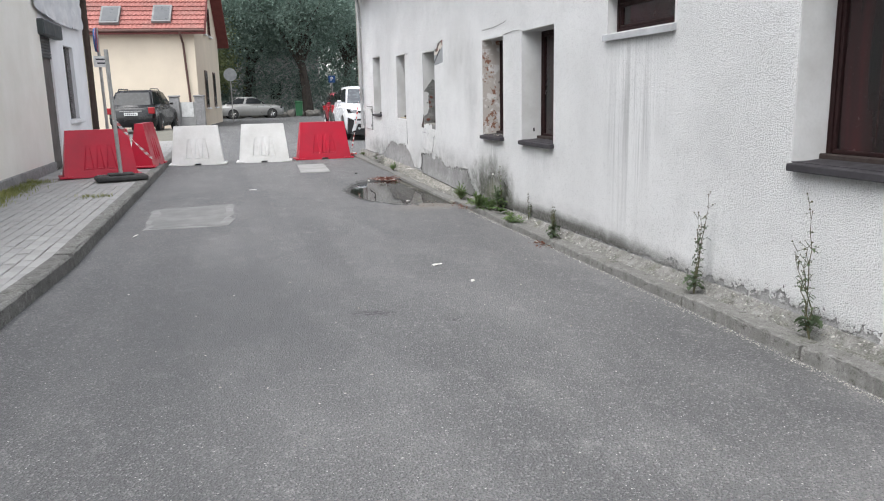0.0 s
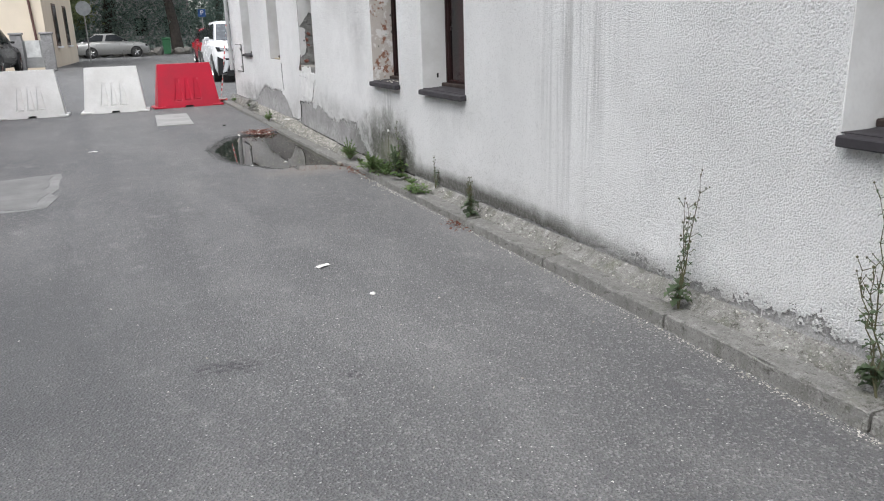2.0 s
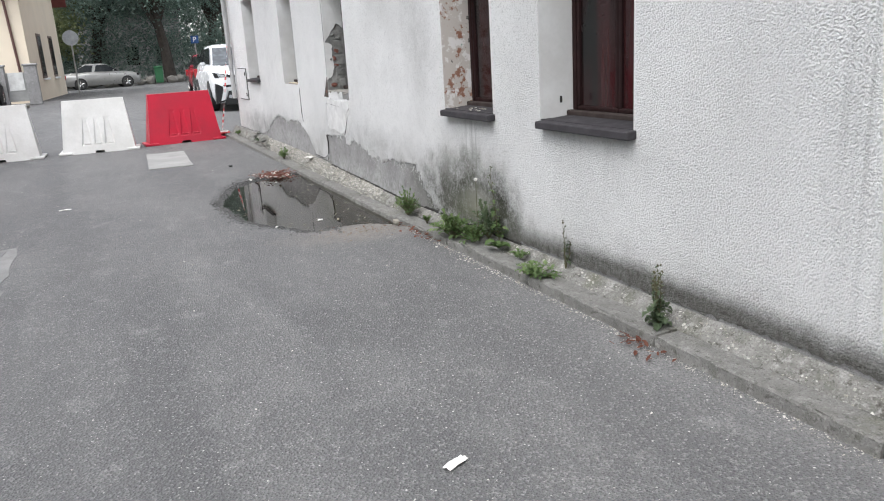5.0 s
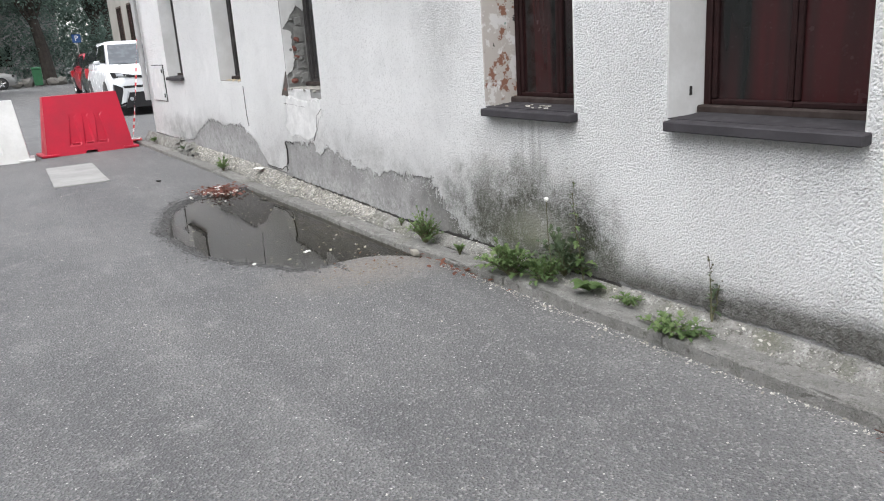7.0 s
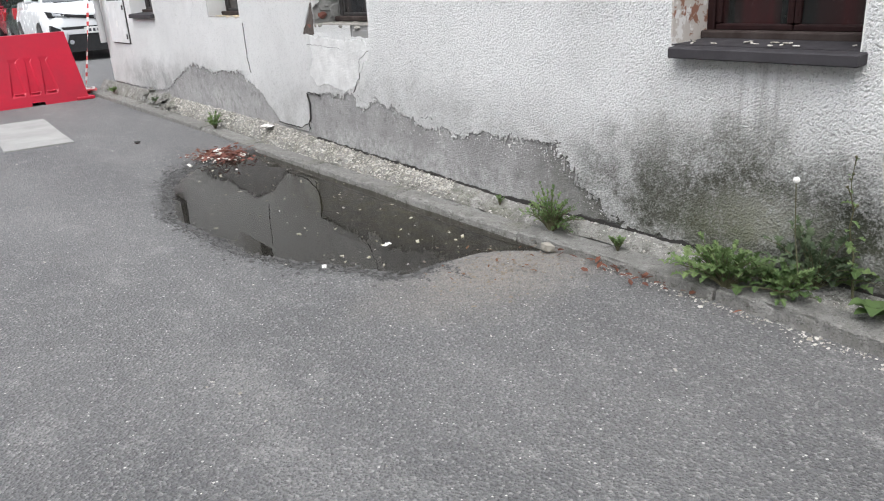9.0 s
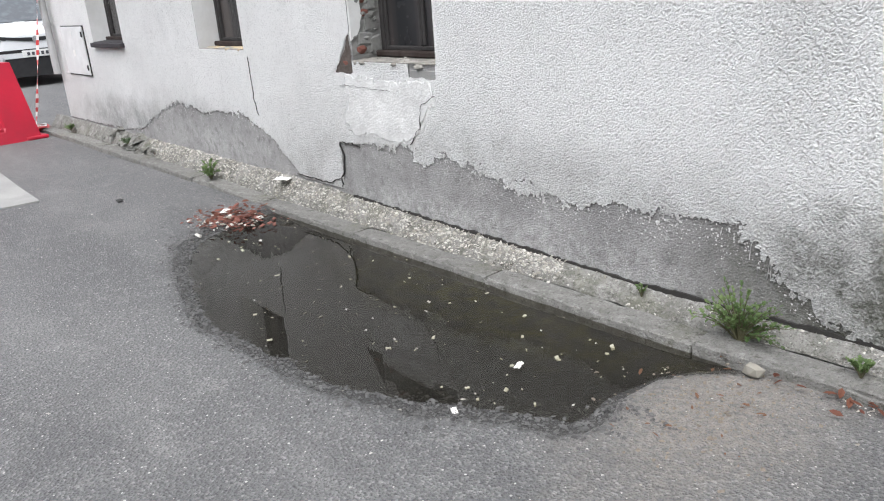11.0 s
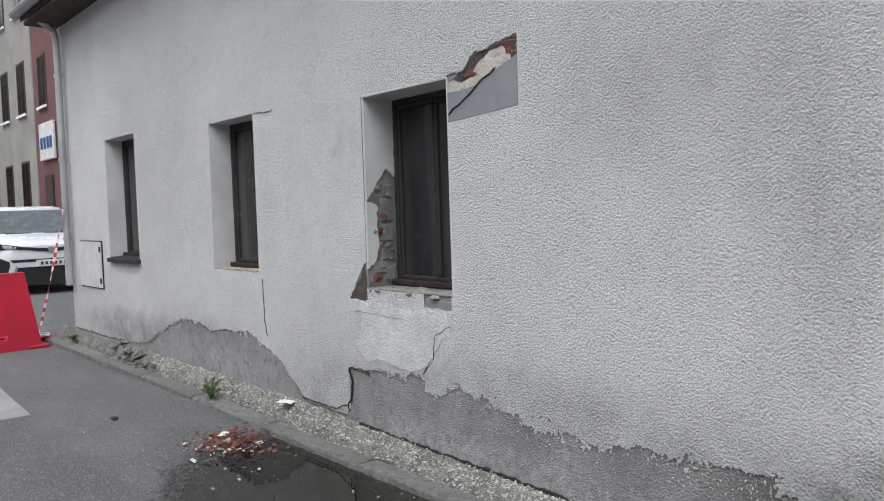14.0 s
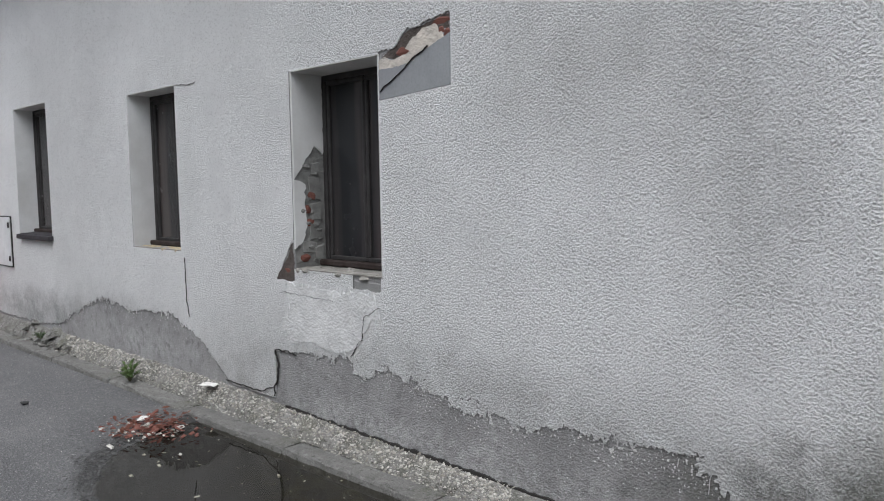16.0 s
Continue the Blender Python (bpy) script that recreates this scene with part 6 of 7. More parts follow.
for i in range(46):
    lump(bm, (WALL_X + random.uniform(0.0, 0.16), random.uniform(10.17, 10.93), 0.862 + random.uniform(-0.012, 0.006)), (random.uniform(0.006, 0.026), random.uniform(0.01, 0.045), 0.012), 300 + i)
part("crumbled_bed", bm, BED_GREY, house, "crumbled mortar on the window bed")["kind"] = "stuff"
bm = B()
box(bm, WALL_X + 0.004, WALL_X + 0.03, 10.165, 10.35, 0.785, 0.84, 0.006)
part("broken_block", bm, OLD_CEMENT, house)
# raw bed of the next window
bm = B()
for i in range(34):
    lump(bm, (WALL_X + random.uniform(0.0, 0.12), random.uniform(12.02, 12.63), 0.905), (random.uniform(0.005, 0.03), random.uniform(0.008, 0.04), 0.012), 340 + i)
part("raw_bed", bm, plain("yellow_mortar", (0.5, 0.4, 0.25), (0.4, 0.34, 0.25), 20.0, 0.95), house, "raw yellowish mortar where the sill is missing")["kind"] = "stuff"
# small hole in the jamb of the wide window
bm = B()
box(bm, 2.82, 2.835, 6.857, 6.8605, 0.9, 0.935, 0.0015)
part("jamb_hole", bm, DARK, house)
# smooth old plaster below the broken window, where the rough coat has gone
slab("smooth_plaster", [(10.9, 0.79), (10.6, 0.775), (10.22, 0.785), (10.17, 0.70), (10.27, 0.62), (10.33, 0.52), (10.47, 0.47), (10.7, 0.5), (10.84, 0.47), (10.95, 0.55), (10.87, 0.66)], WALL_X - 0.0026, WALL_X + 0.002, OLD_PLASTER, "smoother older plaster with a ragged edge", 0.03)
# chips on the dusty sill
bm = B()
for i in range(16):
    lump(bm, (random.uniform(2.67, 2.84), random.uniform(7.42, 8.04), 0.832), (random.uniform(0.003, 0.014), random.uniform(0.004, 0.018), 0.003), 380 + i)
single("paint_flakes", bm, RUBBLE, "white paint flakes lying on the window sill", "flakes", "stuff")


# ---- rubble and litter ----
def scatter(name, count, place, size, material, label, category, seed, flat=0.6):
    """Many small broken bits as one joined mesh."""
    rnd = random.Random(seed)
    verts, faces = [], []
    shape = [Vector(p) for p in ((-1, -0.7, -0.5), (0.9, -0.8, -0.6), (1, 0.8, -0.4), (-0.8, 0.9, -0.6), (-0.7, -0.5, 0.6), (0.7, -0.6, 0.5), (0.6, 0.7, 0.7), (-0.6, 0.6, 0.4))]
    for _ in range(count):
        x, y, z = place(rnd)
        s = size[0] * (size[1] / size[0]) ** (rnd.random() ** 2.2)
        e = Euler((rnd.uniform(-0.5, 0.5), rnd.uniform(-0.5, 0.5), rnd.uniform(0, 6.28))).to_matrix()
        st = Vector((rnd.uniform(0.6, 1.3), rnd.uniform(0.5, 1.0), flat * rnd.uniform(0.5, 1.1)))
        b = len(verts)
        for p in shape:
            q = Vector((p.x * st.x, p.y * st.y, p.z * st.z)) * s * rnd.uniform(0.8, 1.2)
            verts.append(e @ q + Vector((x, y, z + s * flat * 0.3)))
        faces += [tuple(b + i for i in q) for q in ((0, 3, 2, 1), (4, 5, 6, 7), (0, 1, 5, 4), (1, 2, 6, 5), (2, 3, 7, 6), (3, 0, 4, 7))]
    me = bpy.data.meshes.new(name)
    me.from_pydata(verts, [], faces)
    me.materials.append(material)
    return tagged(new(name, me), label, category, "", "stuff")


def on_strip(y0, y1):
    def place(r):
        x, y = 2.60 + 0.1 * r.random() ** 0.8, r.uniform(y0, y1)
        return x, y, strip_z(x, y)
    return place


scatter("plaster_rubble", 8000, on_strip(9.4, 13.9), (0.002, 0.012), RUBBLE, "pale plaster rubble strewn along the foot of the wall", "rubble", 1)
scatter("plaster_rubble", 1300, on_strip(1.8, 9.6), (0.002, 0.009), RUBBLE, "small pale plaster crumbs along the kerb strip", "rubble", 2)
scatter("concrete_lumps", 60, lambda r: (lambda x, y: (x, y, strip_z(x, y)))(r.uniform(2.59, 2.7), r.gauss(14.35, 0.3)), (0.02, 0.09), STRIP, "broken concrete lumps heaped by the wall", "rubble", 3, 0.5)
scatter("kerb_grit", 2200, lambda r: (KERB_X - abs(r.gauss(0, 0.022)) - 0.003, 1.4 + 6.8 * r.random() ** 1.5, 0.0), (0.0018, 0.006), RUBBLE, "pale grit lying in the gutter line", "grit", 4)
scatter("road_grit", 500, lambda r: (r.uniform(-1.2, 2.4), r.uniform(1.0, 14.0), 0.0), (0.0025, 0.008), RUBBLE, "scattered pale grit on the asphalt", "grit", 5)
scatter("white_chips", 90, lambda r: (2.465 - abs(r.gauss(0, 0.035)), r.gauss(7.3, 0.35), 0.0), (0.003, 0.010), RUBBLE, "white plaster chips at the kerb", "chips", 6)
scatter("brick_debris", 320, lambda r: (r.gauss(2.22, 0.09), r.gauss(11.55, 0.13), 0.0), (0.004, 0.03), BRICK, "red brick fragments at the end of the puddle", "rubble", 7, 0.35)
scatter("brick_debris", 60, lambda r: (r.gauss(2.18, 0.11), r.gauss(11.5, 0.15), 0.0), (0.005, 0.022), RUBBLE, "pale fragments among the brick debris", "rubble", 8)
scatter("mud_grit", 500, lambda r: (r.gauss(2.2, 0.17), r.gauss(8.42, 0.12), 0.0), (0.002, 0.009), plain("brown_grit", (0.22, 0.185, 0.15), (0.14, 0.12, 0.1), 30.0, 0.95), "brown grit washed up beside the puddle", "grit", 9)


def puddle_rim(r):
    """On the gravelly rim round the open side of the puddle."""
    cx, cy, rx, ry = PUDDLE
    a = r.uniform(1.7, 4.3)
    k, goal = 1.0, r.gauss(0.95, 0.045)
    for _ in range(4):
        x, y = cx + rx * k * math.cos(a), cy + ry * k * math.sin(a)
        k += goal - puddle_r(x, y)
    x, y = min(cx + rx * k * math.cos(a), 2.46), cy + ry * k * math.sin(a)
    return x, y, hollow(x, y)


scatter("rim_gravel", 5200, puddle_rim, (0.0025, 0.010), plain("grey_rim_gravel", (0.12, 0.119, 0.117), (0.05, 0.049, 0.048), 40.0, 0.9), "loose grey gravel washed out round the puddle", "gravel", 21, 0.5)


def floating(r):
    while True:
        x, y = r.uniform(1.45, 2.46), r.uniform(8.5, 11.6)
        if hollow(x, y) < -0.025:
            return x, y, WATER_Z


scatter("floating_bits", 190, floating, (0.003, 0.012), plain("pale_floating_bits", (0.38, 0.365, 0.3), (0.25, 0.24, 0.16), 30.0, 0.8), "pale leaf bits and seeds floating on the puddle", "debris", 10, 0.2)


def dry_leaf(bm, p, s, r):
    e = Euler((r.uniform(-0.5, 0.5), r.uniform(-0.5, 0.5), r.uniform(0, 6.28))).to_matrix()
    v = [bm.verts.new(Vector(p) + e @ (Vector(q) * s)) for q in ((-1, 0, 0), (-0.3, -0.45, 0.15), (0.5, -0.35, 0.2), (1, 0, 0.05), (0.5, 0.35, 0.2), (-0.3, 0.45, 0.15))]
    bm.faces.new((v[0], v[1], v[2], v[3]))
    bm.faces.new((v[0], v[3], v[4], v[5]))


r = random.Random(5)
bm = B()
for i in range(34):
    dry_leaf(bm, (2.47 - abs(r.gauss(0, 0.05)), r.gauss(8.05, 0.2), 0.012 + r.random() * 0.012), r.uniform(0.01, 0.022), r)
for i in range(70):
    dry_leaf(bm, (r.gauss(2.24, 0.1), r.gauss(11.52, 0.14), 0.006 + r.random() * 0.014), r.uniform(0.012, 0.03), r)
for i in range(26):
    dry_leaf(bm, (2.46 - abs(r.gauss(0, 0.04)), r.gauss(5.72, 0.13), 0.01 + r.random() * 0.012), r.uniform(0.01, 0.022), r)
single("dry_leaves", bm, leaf_material("orange_dry_leaf", (0.16, 0.06, 0.042), (0.3, 0.14, 0.09)), "orange-brown dry leaves lying against the kerb", "leaves", "stuff")
bm = B()
for i in range(26):
    dry_leaf(bm, (r.gauss(2.25, 0.2), r.gauss(8.45, 0.12), 0.008 + r.random() * 0.008), r.uniform(0.006, 0.016), r)
single("dry_leaves", bm, leaf_material("brown_dry_leaf", (0.2, 0.1, 0.06), (0.3, 0.17, 0.1)), "small brown leaves on the mud beside the puddle", "leaves", "stuff")

bm = B()
lump(bm, (2.43, 8.43, 0.02), (0.036, 0.03, 0.028), 71)
single("stone", bm, RUBBLE, "pale loose stone at the edge of the puddle", "stone")


def scrap(name, c, sx, sy, turn, label, seed, z=0.006):
    """A crumpled flat scrap of paper."""
    bm = B()
    m = pose(c[0], c[1], z, 0, 0, turn)
    n = 6
    g = [[bm.verts.new(m @ Vector((sx * (i / n - 0.5) * (1 + 0.3 * noise.noise((i, j, seed))), sy * (j / n - 0.5) * (1 + 0.3 * noise.noise((j, i, seed))), 0.012 * abs(noise.noise((i * 0.8, j * 0.8, seed)))))) for j in range(n + 1)] for i in range(n + 1)]
    for a, b in zip(g, g[1:]):
        for j in range(n):
            bm.faces.new((a[j], b[j], b[j + 1], a[j + 1]))
    ob = single(name, bm, PAPER, label, "litter")
    ob.modifiers.new("thick", "SOLIDIFY").thickness = 0.002


scrap("paper_scrap", (1.40, 5.27), 0.085, 0.03, 25, "torn white paper scrap on the asphalt", 1.0)
scrap("paper_scrap", (2.655, 11.64), 0.07, 0.11, 20, "crumpled white paper on the rubble by the wall", 2.0, 0.13)
scrap("paper_scrap", (2.27, 11.7), 0.09, 0.05, 50, "crumpled white paper beside the brick debris", 3.0)
scrap("paper_scrap", (1.68, 8.99), 0.035, 0.018, 60, "white scrap lying at the rim of the puddle", 4.0, -0.012)
scrap("paper_scrap", (2.03, 9.05), 0.045, 0.02, 20, "crumpled wrapper floating in the puddle", 7.0, -0.018)
scrap("paper_scrap", (-0.99, 7.5), 0.02, 0.11, -15, "small pale strip on the asphalt", 5.0)
scrap("paper_scrap", (0.2, 10.9), 0.1, 0.05, 0, "small pale scrap on the asphalt", 6.0)
bm = B()
lump(bm, (1.5, 4.69, 0.008), (0.016, 0.013, 0.01), 72)
single("pebble", bm, PAPER, "small white pebble on the asphalt", "stone")
bm = B()
lump(bm, (1.93, 12.55, 0.01), (0.03, 0.025, 0.015), 73)
single("pebble", bm, RUBBER, "dark pebble on the asphalt", "stone")


# ---- weeds ----
def lobed_leaf(bm, p, d, s, r, droop=0.3):
    """A jagged leaf with three pairs of lobes, from p towards d, its tip hanging."""
    d = Vector(d).normalized()
    side = d.cross(Vector((0, 0, 1)))
    side = side.normalized() if side.length > 0.1 else Vector((1, 0, 0))
    up = side.cross(d)
    rib, left, right = [], [], []
    w = s * r.uniform(0.9, 1.25)
    for f, k in ((0.0, 0.02), (0.18, 0.1), (0.3, 0.3), (0.42, 0.12), (0.56, 0.34), (0.68, 0.12), (0.8, 0.22), (1.0, 0.0)):
        c = p + d * s * f + up * s * 0.12 * math.sin(f * 3) - Vector((0, 0, s * droop * f * f))
        rib.append(bm.verts.new(c))
        if 0 < f < 1:
            t = d * (0.12 * s if k > 0.2 else 0.0)
            left.append(bm.verts.new(c + t + side * w * k + up * w * k * 0.35))
            right.append(bm.verts.new(c + t - side * w * k + up * w * k * 0.35))
    for edge in (left, right):
        bm.faces.new((rib[0], rib[1], edge[0]))
        for i in range(5):
            bm.faces.new((rib[i + 1], rib[i + 2], edge[i + 1], edge[i]))
        bm.faces.new((rib[6], rib[7], edge[5]))


def stalky_weed(p, h, seed, label, stalks=4, leaf=0.035, material=None, foot=14):
    """A dark thistle-like weed: jagged leaves at its foot, thin crooked stalks with short twigs and buds above."""
    r = random.Random(seed)
    ob = thing("weed", label, "weed", pose(*p), "", "weeds along the kerb")
    leaves, buds = B(), B()
    for k in range(stalks):
        bm = B()
        a = r.uniform(0, 6.28)
        top = Vector((math.cos(a) * 0.06 * r.random(), r.uniform(-0.04, 0.13) * max(h, 0.42) / 0.6, h * (1.0 if k == 0 else r.uniform(0.55, 0.95))))
        pts = [Vector((0, 0, -0.01)).lerp(top, i / 9) + Vector((r.uniform(-0.008, 0.008), r.uniform(-0.012, 0.012), 0)) * (1 if i else 0) * h / 0.6 for i in range(10)]
        tube(bm, pts, [0.0042 - 0.0033 * i / 9 for i in range(10)], 5)
        for i in range(2, 10):
            q = pts[i]
            for _ in range(1 if i < 5 else 2):
                e = q + Vector((r.uniform(-0.03, 0.03), r.uniform(-0.045, 0.045), r.uniform(0.01, 0.05))) * (h / 0.6)
                tube(bm, [q, e], [0.0018, 0.0009], 4)
                if i > 5:
                    bmesh.ops.create_icosphere(buds, subdivisions=1, radius=r.uniform(0.003, 0.006), matrix=Matrix.Translation(e))
                lobed_leaf(leaves, q.lerp(e, 0.6), (r.uniform(-1, 1), r.uniform(-1, 1), r.uniform(-0.4, 0.5)), leaf * r.uniform(0.5, 1.0) * (1.25 - 0.09 * i), r)
            if i < 7:
                for _ in range(2 if h > 0.4 else 1):
                    lobed_leaf(leaves, q + Vector((0, 0, r.uniform(-0.02, 0.02))), (r.uniform(-1, 1), r.uniform(-1, 1), r.uniform(-0.3, 0.4)), leaf * r.uniform(0.5, 1.1), r)
        part("stalk", bm, STALK, ob)
    for i in range(foot):
        a = r.uniform(0, 6.28)
        lobed_leaf(leaves, Vector((0, 0, 0.01 + 0.09 * r.random())), (math.cos(a), math.sin(a), r.uniform(0.1, 0.9)), leaf * r.uniform(1.2, 2.2), r, 0.5)
    part("foliage", leaves, material or WEED_DARK, ob)["kind"] = "stuff"
    if buds.verts:
        part("bud", buds, STALK, ob, "small brown buds")["kind"] = "stuff"
    else:
        buds.free()


def leafy_weed(p, spread, h, stems_n, seed, label, leaf=0.04, material=None):
    """A low sprawling weed: arching stems with jagged leaves to either side."""
    r = random.Random(seed)
    ob = thing("weed", label, "weed", pose(*p), "", "weeds along the kerb")
    leaves, stems = B(), B()
    for k in range(stems_n):
        a = 2 * math.pi * (k + r.random()) / stems_n
        d = 0.35 + 0.65 * r.random()
        tip = Vector((math.cos(a) * spread[0] * d, math.sin(a) * spread[1] * d, h * (1.05 - 0.7 * d * d) * r.uniform(0.5, 1.1)))
        mid = tip * 0.5 + Vector((0, 0, h * 0.28 * r.uniform(0.6, 1.2)))
        pts = [(1 - f) ** 2 * Vector((0, 0, -0.01)) + 2 * f * (1 - f) * mid + f * f * tip for f in (0, 0.25, 0.5, 0.75, 1.0)]
        tube(stems, pts, [0.0028, 0.0024, 0.002, 0.0014, 0.0008], 4)
        out = (tip - pts[0]).normalized()
        for i in range(7):
            f = 0.25 + 0.75 * i / 6
            j = min(3, int(f * 4))
            q = pts[j].lerp(pts[j + 1], f * 4 - j)
            turn = Matrix.Rotation((1 if i % 2 else -1) * r.uniform(0.5, 1.2) * (0.2 if i == 6 else 1), 3, "Z")
            lobed_leaf(leaves, q, turn @ out + Vector((0, 0, r.uniform(-0.2, 0.5))), leaf * r.uniform(0.7, 1.25) * (1.2 - 0.45 * f), r, r.uniform(0.1, 0.6))
    part("stem", stems, STALK, ob)["kind"] = "stuff"
    part("foliage", leaves, material or WEED, ob)["kind"] = "stuff"


def broad_weed(p, size, seed, label, n=9):
    """A rosette of broad flat leaves."""
    r = random.Random(seed)
    ob = thing("weed", label, "weed", pose(*p), "", "weeds along the kerb")
    for k in range(n):
        a = 2 * math.pi * k / n + r.uniform(-0.3, 0.3)
        s, lift = size * r.uniform(0.55, 1.0), r.uniform(0.3, 1.1)
        d, side = Vector((math.cos(a), math.sin(a), 0)), Vector((-math.sin(a), math.cos(a), 0))
        bm = B()
        rows = []
        for i in range(6):
            f = i / 5
            w = s * 0.32 * math.sin(math.pi * min(f * 0.92 + 0.06, 1.0)) ** 0.8
            c = d * s * f + Vector((0, 0, s * lift * math.sin(f * 2.2) * 0.6))
            rows.append([bm.verts.new(c + side * w * q + Vector((0, 0, abs(q) * w * 0.35))) for q in (-1, 0, 1)])
        for x, y in zip(rows, rows[1:]):
            for q in range(2):
                bm.faces.new((x[q], x[q + 1], y[q + 1], y[q]))
        part("leaf", bm, WEED, ob, "", True)


stalky_weed((2.59, 2.74, 0.08), 0.64, 1, "tall dark weed with bare budded stalks in a kerb joint", 3, 0.04, None, 16)
stalky_weed((2.585, 3.70, 0.07), 0.58, 2, "tall dark weed with budded stalks in a kerb joint", 3, 0.038, None, 13)
stalky_weed((2.56, 5.74, 0.045), 0.26, 3, "short dark weed with jagged leaves in a kerb joint", 6, 0.036, None, 26)
stalky_weed((2.67, 6.6, 0.085), 0.22, 4, "thin dark thistle at the foot of the wall", 2, 0.026, None, 4)
leafy_weed((2.53, 6.66, 0.045), (0.10, 0.15), 0.07, 15, 5, "low green weed hanging over the kerb", 0.042)
leafy_weed((2.62, 6.98, 0.06), (0.05, 0.08), 0.04, 8, 6, "flat green weed on the kerb strip", 0.03)
leafy_weed((2.52, 7.66, 0.05), (0.12, 0.24), 0.15, 34, 7, "sprawling green weeds growing over the kerb", 0.052)
leafy_weed((2.58, 7.48, 0.05), (0.09, 0.2), 0.10, 18, 17, "low yellowish green weeds beside the kerb joint", 0.045)
leafy_weed((2.65, 7.42, 0.08), (0.06, 0.22), 0.2, 20, 8, "dark bluish green weeds against the damp wall", 0.05, WEED_DARK)
broad_weed((2.60, 7.2, 0.065), 0.11, 9, "broad-leaved green weed on the kerb strip", 11)
stalky_weed((2.66, 7.30, 0.08), 0.42, 10, "single tall stalk above the green weeds", 1, 0.04, WEED, 8)
leafy_weed((2.575, 8.56, 0.03), (0.09, 0.17), 0.2, 44, 11, "bright green bushy weed in a kerb joint", 0.03)
leafy_weed((2.56, 8.17, 0.045), (0.04, 0.06), 0.05, 7, 12, "small green sprig in a kerb joint", 0.03)
leafy_weed((2.56, 12.5, 0.03), (0.07, 0.10), 0.15, 14, 13, "small green weed in a kerb joint", 0.04)
leafy_weed((2.62, 14.25, 0.09), (0.05, 0.14), 0.05, 8, 14, "flat dark weed among broken concrete", 0.035, WEED_DARK)
leafy_weed((2.60, 15.8, 0.07), (0.06, 0.16), 0.05, 8, 15, "flat weed near the corner of the house", 0.035)
leafy_weed((2.66, 9.0, 0.05), (0.03, 0.05), 0.04, 5, 16, "tiny weed at the foot of the wall", 0.022)

# white seed head over the weeds
bm = B()
bmesh.ops.create_icosphere(bm, subdivisions=2, radius=0.011, matrix=Matrix.Translation((2.62, 7.5, 0.43)))
clock = thing("dandelion", "white dandelion seed head on a thin stalk", "weed")
part("seed_head", bm, PAPER, clock, "", True)
bm = B()
tube(bm, [(2.6, 7.44, 0.06), (2.61, 7.48, 0.25), (2.62, 7.5, 0.42)], 0.002, 5)
part("stalk", bm, STALK, clock)


def grass(name, count, place, h, material, label, seed):
    r = random.Random(seed)
    verts, faces = [], []
    for _ in range(count):
        x, y, z = place(r)
        a, l, s = r.uniform(0, 6.28), h * r.uniform(0.4, 1.2), 0.004
        d = Vector((math.cos(a), math.sin(a), 0))
        b = len(verts)
        p = Vector((x, y, z))
        o = Vector((-d.y, d.x, 0)) * s
        verts += [p - o, p + o, p + d * l * 0.3 + Vector((0, 0, l * 0.7)) + o * 0.7, p + d * l * 0.3 + Vector((0, 0, l * 0.7)) - o * 0.7, p + d * l * 0.8 + Vector((0, 0, l))]
        faces += [(b, b + 1, b + 2, b + 3), (b + 3, b + 2, b + 4)]
    me = bpy.data.meshes.new(name)
    me.from_pydata(verts, [], faces)
    me.materials.append(material)
    tagged(new(name, me), label, "grass", "", "stuff")


GRASS = leaf_material("dull_grass", (0.25, 0.27, 0.09), (0.4, 0.4, 0.17))
grass("grass", 6000, lambda r: (LEFT_WALL + 0.05 + abs(r.gauss(0, 0.14)), min(r.gauss(9.0, 1.8), 12.4), 0.095), 0.07, GRASS, "sparse dry grass along the foot of the cream wall", 1)
grass("grass", 120, lambda r: (r.gauss(-1.75, 0.12), r.gauss(10.2, 0.1), 0.098), 0.04, GRASS, "small tuft of grass in the pavement joints", 2)

# ---- far end of the street ----
def post_sign(name, label, m, h, disc, material, bar=None):
    ob = thing(name, label, "road sign", m)
    bm = B()
    tube(bm, [(0, 0, 0), (0, 0, h)], 0.035, 8)
    part("pole", bm, GALV, ob)
    bm = B()
    if disc:
        tube(bm, [(0, -0.05, h - 0.2), (0, -0.03, h - 0.2)], 0.36, 24)
    else:
        box(bm, -0.24, 0.24, -0.05, -0.03, h - 0.48, h, 0.01)
    plate = part("plate", bm, material, ob)
    if bar:
        curve = bpy.data.curves.new("letter", "FONT")
        curve.body, curve.size, curve.align_x, curve.align_y, curve.extrude = "P", 0.42, "CENTER", "CENTER", 0.004
        t = new("letter", curve)
        t.data.materials.append(SIGN_WHITE)
        t.parent = plate
        t.matrix_basis = pose(0, -0.056, h - 0.24, 90, 0, 0)
    return ob


post_sign("road_sign", "round grey-backed road sign on a thin pole", pose(0.1, 45.5, 0, 0, 0, 0), 2.85, True, SIGN_GREY)
post_sign("parking_sign", "blue parking sign with a white letter", pose(7.15, 56.0, 0, 0, 0, -6), 2.8, False, SIGN_BLUE, True)
bin_ob = thing("litter_bin", "green plastic litter bin beside the road", "bin", pose(4.5, 53.5, 0))
bm = B()
prism(bm, [(-0.2, 0.1), (0.2, 0.1), (0.24, 0.95), (-0.24, 0.95)], "y", -0.2, 0.2)
part("body", bm, GREEN_BIN, bin_ob)
bm = B()
box(bm, -0.26, 0.26, -0.23, 0.23, 0.95, 1.08, 0.04)
part("lid", bm, GREEN_BIN, bin_ob)
r = random.Random(8)
bm = B()
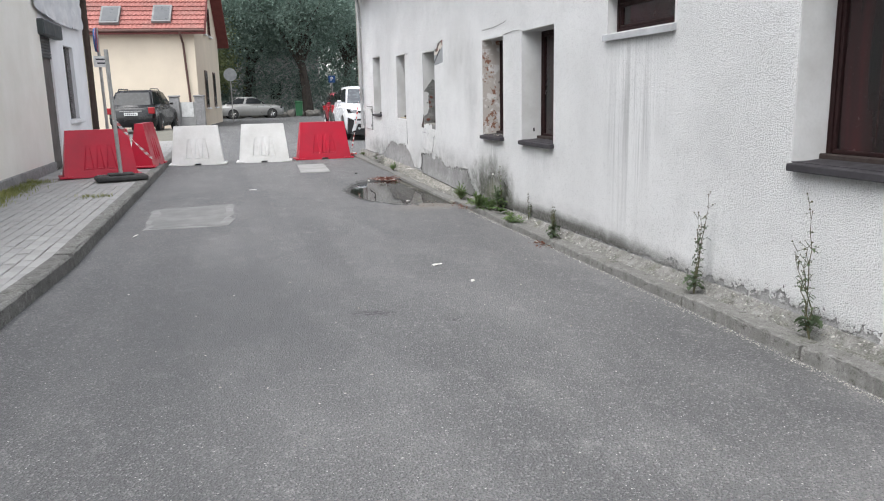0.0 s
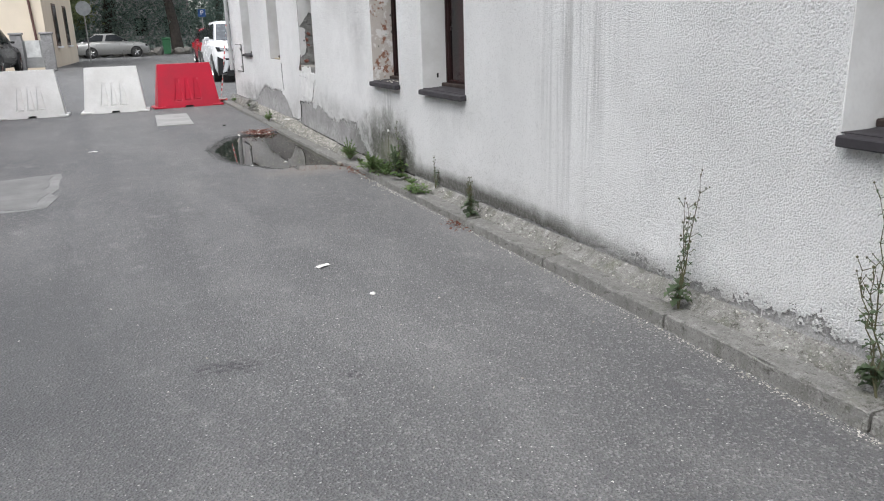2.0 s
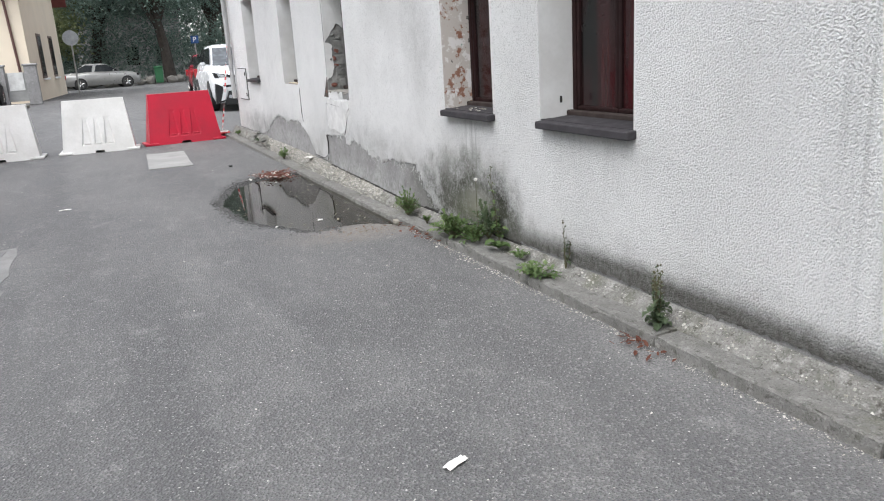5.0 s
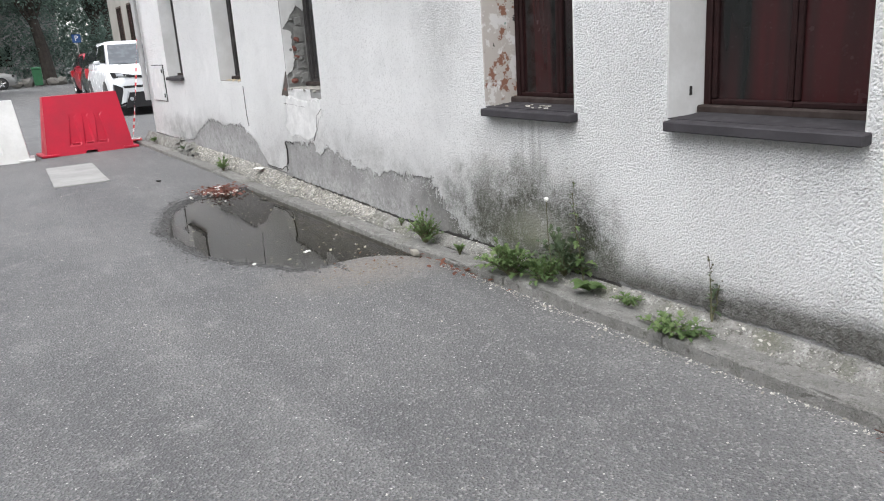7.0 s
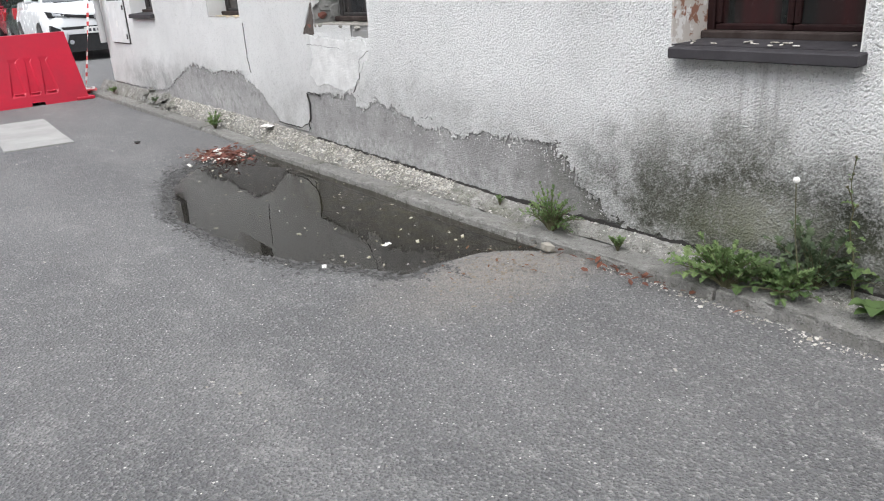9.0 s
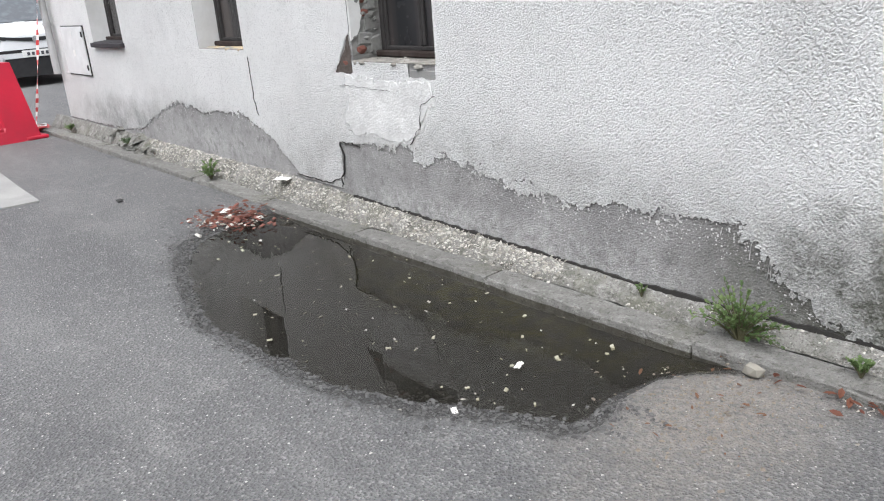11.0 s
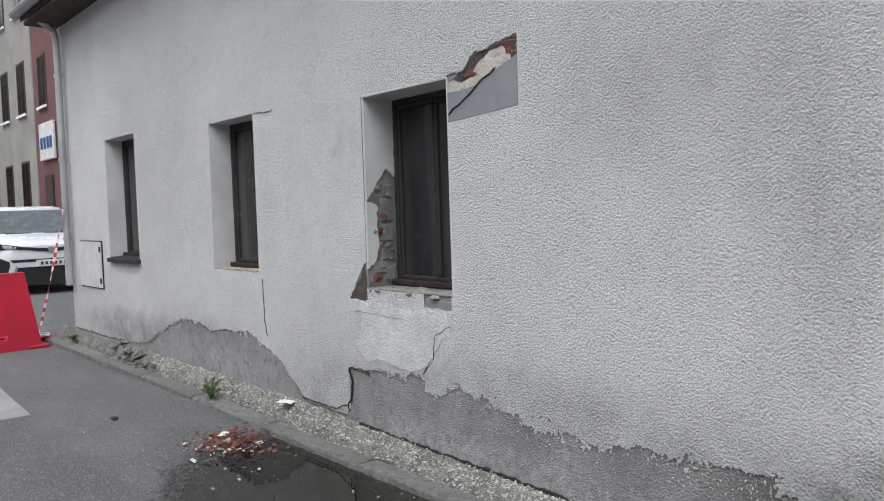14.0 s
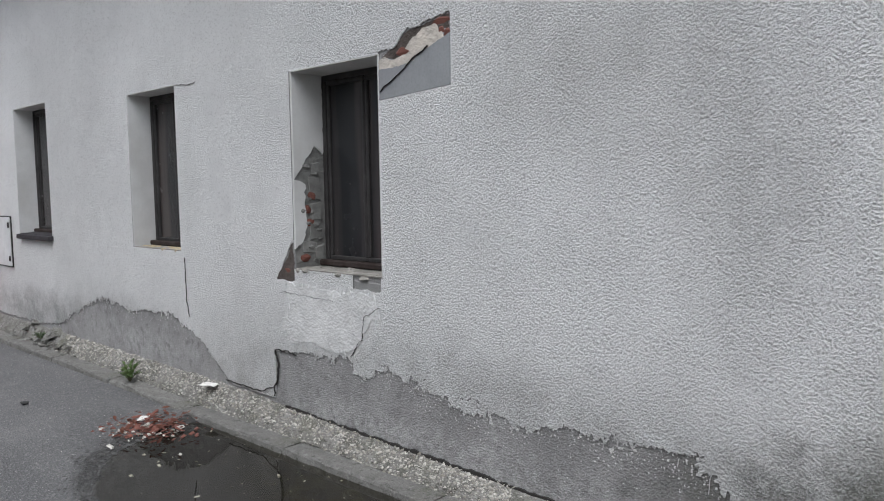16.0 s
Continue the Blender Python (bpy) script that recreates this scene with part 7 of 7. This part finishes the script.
for i in range(26):
    lump(bm, (-4 + 0.62 * i + r.uniform(-0.1, 0.1), 55.5 + r.uniform(-0.2, 0.2), 0.2), (0.36, 0.3, r.uniform(0.18, 0.34)), 500 + i)
single("stone_edging", bm, plain("dark_boulder", (0.2, 0.19, 0.17), None, 2.0, 0.9), "row of rough boulders along the edge of the park", "stones", "stuff")


def thicket(name, x0, x1, y0, y1, h, count, size, material, label, seed):
    """Foliage that closes the view: clumps of leaves of uneven height."""
    g = np.random.default_rng(seed)
    k = count // 80
    c = np.stack([g.uniform(x0, x1, k), g.uniform(y0, y1, k), g.random(k) ** 0.8 * h], 1)
    p = np.repeat(c, 80, 0) + g.normal(0, 0.7, (k * 80, 3)) * np.repeat(g.uniform(0.7, 1.6, (k, 1)), 80, 0)
    me = leaf_cloud(name, p[p[:, 2] > 0.1], g, size * 0.6, size * 1.3)
    me.materials.append(material)
    tagged(new(name, me), label, "bushes", "", "stuff")


thicket("hedge", -12, 16, 58, 62, 3.2, 40000, 0.09, LEAF, "dark overgrown shrubs under the street trees", 1)
thicket("woods", -22, 26, 84, 92, 18, 150000, 0.19, LEAF, "dark mass of park trees closing the street", 2)
far = thing("house", "pale grey building half hidden behind the park trees", "house", pose(3.0, 80.0, 0))
bm = B()
box(bm, -5, 6, 0, 6, 0, 5.5)
part("wall", bm, plain("pale_grey_render_far", (0.34, 0.335, 0.33), None, 1.0, 0.9), far)
bm = B()
prism(bm, [(-0.4, 5.5), (3, 7.6), (6.4, 5.5)], "x", -5.3, 6.3)
part("roof", bm, ROOF_DARK, far)
for k in range(4):
    bm = B()
    box(bm, -4.2 + 2.6 * k, -3.1 + 2.6 * k, -0.03, 0.05, 1.2, 2.8, 0.01)
    part("window", bm, PANE, far)

# ---- paving blocks of the left pavement ----
bm = B()
box(bm, 0.003, 0.097, 0.003, 0.197, 0.0, 0.012, 0.004)
paver_mesh = to_mesh("paver", bm, PAVER)
rest_v, rest_f = [], []
count = 0
src_v, src_f = [v.co.copy() for v in paver_mesh.vertices], [tuple(p.vertices) for p in paver_mesh.polygons]
r = random.Random(3)
x = LEFT_KERB - 0.15 - 0.1
row = 0
while x > LEFT_WALL - 0.02:
    y = 2.6 + (0.1 if row % 2 else 0.0)
    while y < 24.0:
        m = pose(x + r.uniform(-0.0015, 0.0015), y + r.uniform(-0.002, 0.002), 0.089 + r.uniform(-0.003, 0.003), r.uniform(-0.6, 0.6), r.uniform(-0.8, 0.8), 0)
        if 3.4 < y < 7.2 and count < 300:
            ob = new("paver", paver_mesh)
            ob.parent, ob.matrix_basis = pavement_left, m
            count += 1
        else:
            b = len(rest_v)
            rest_v += [m @ v for v in src_v]
            rest_f += [tuple(b + i for i in f) for f in src_f]
        y += 0.2
    x -= 0.1
    row += 1
me = bpy.data.meshes.new("pavers")
me.from_pydata(rest_v, [], rest_f)
me.materials.append(PAVER)
ob = new("pavers", me)
ob.parent = pavement_left
ob["kind"] = "stuff"
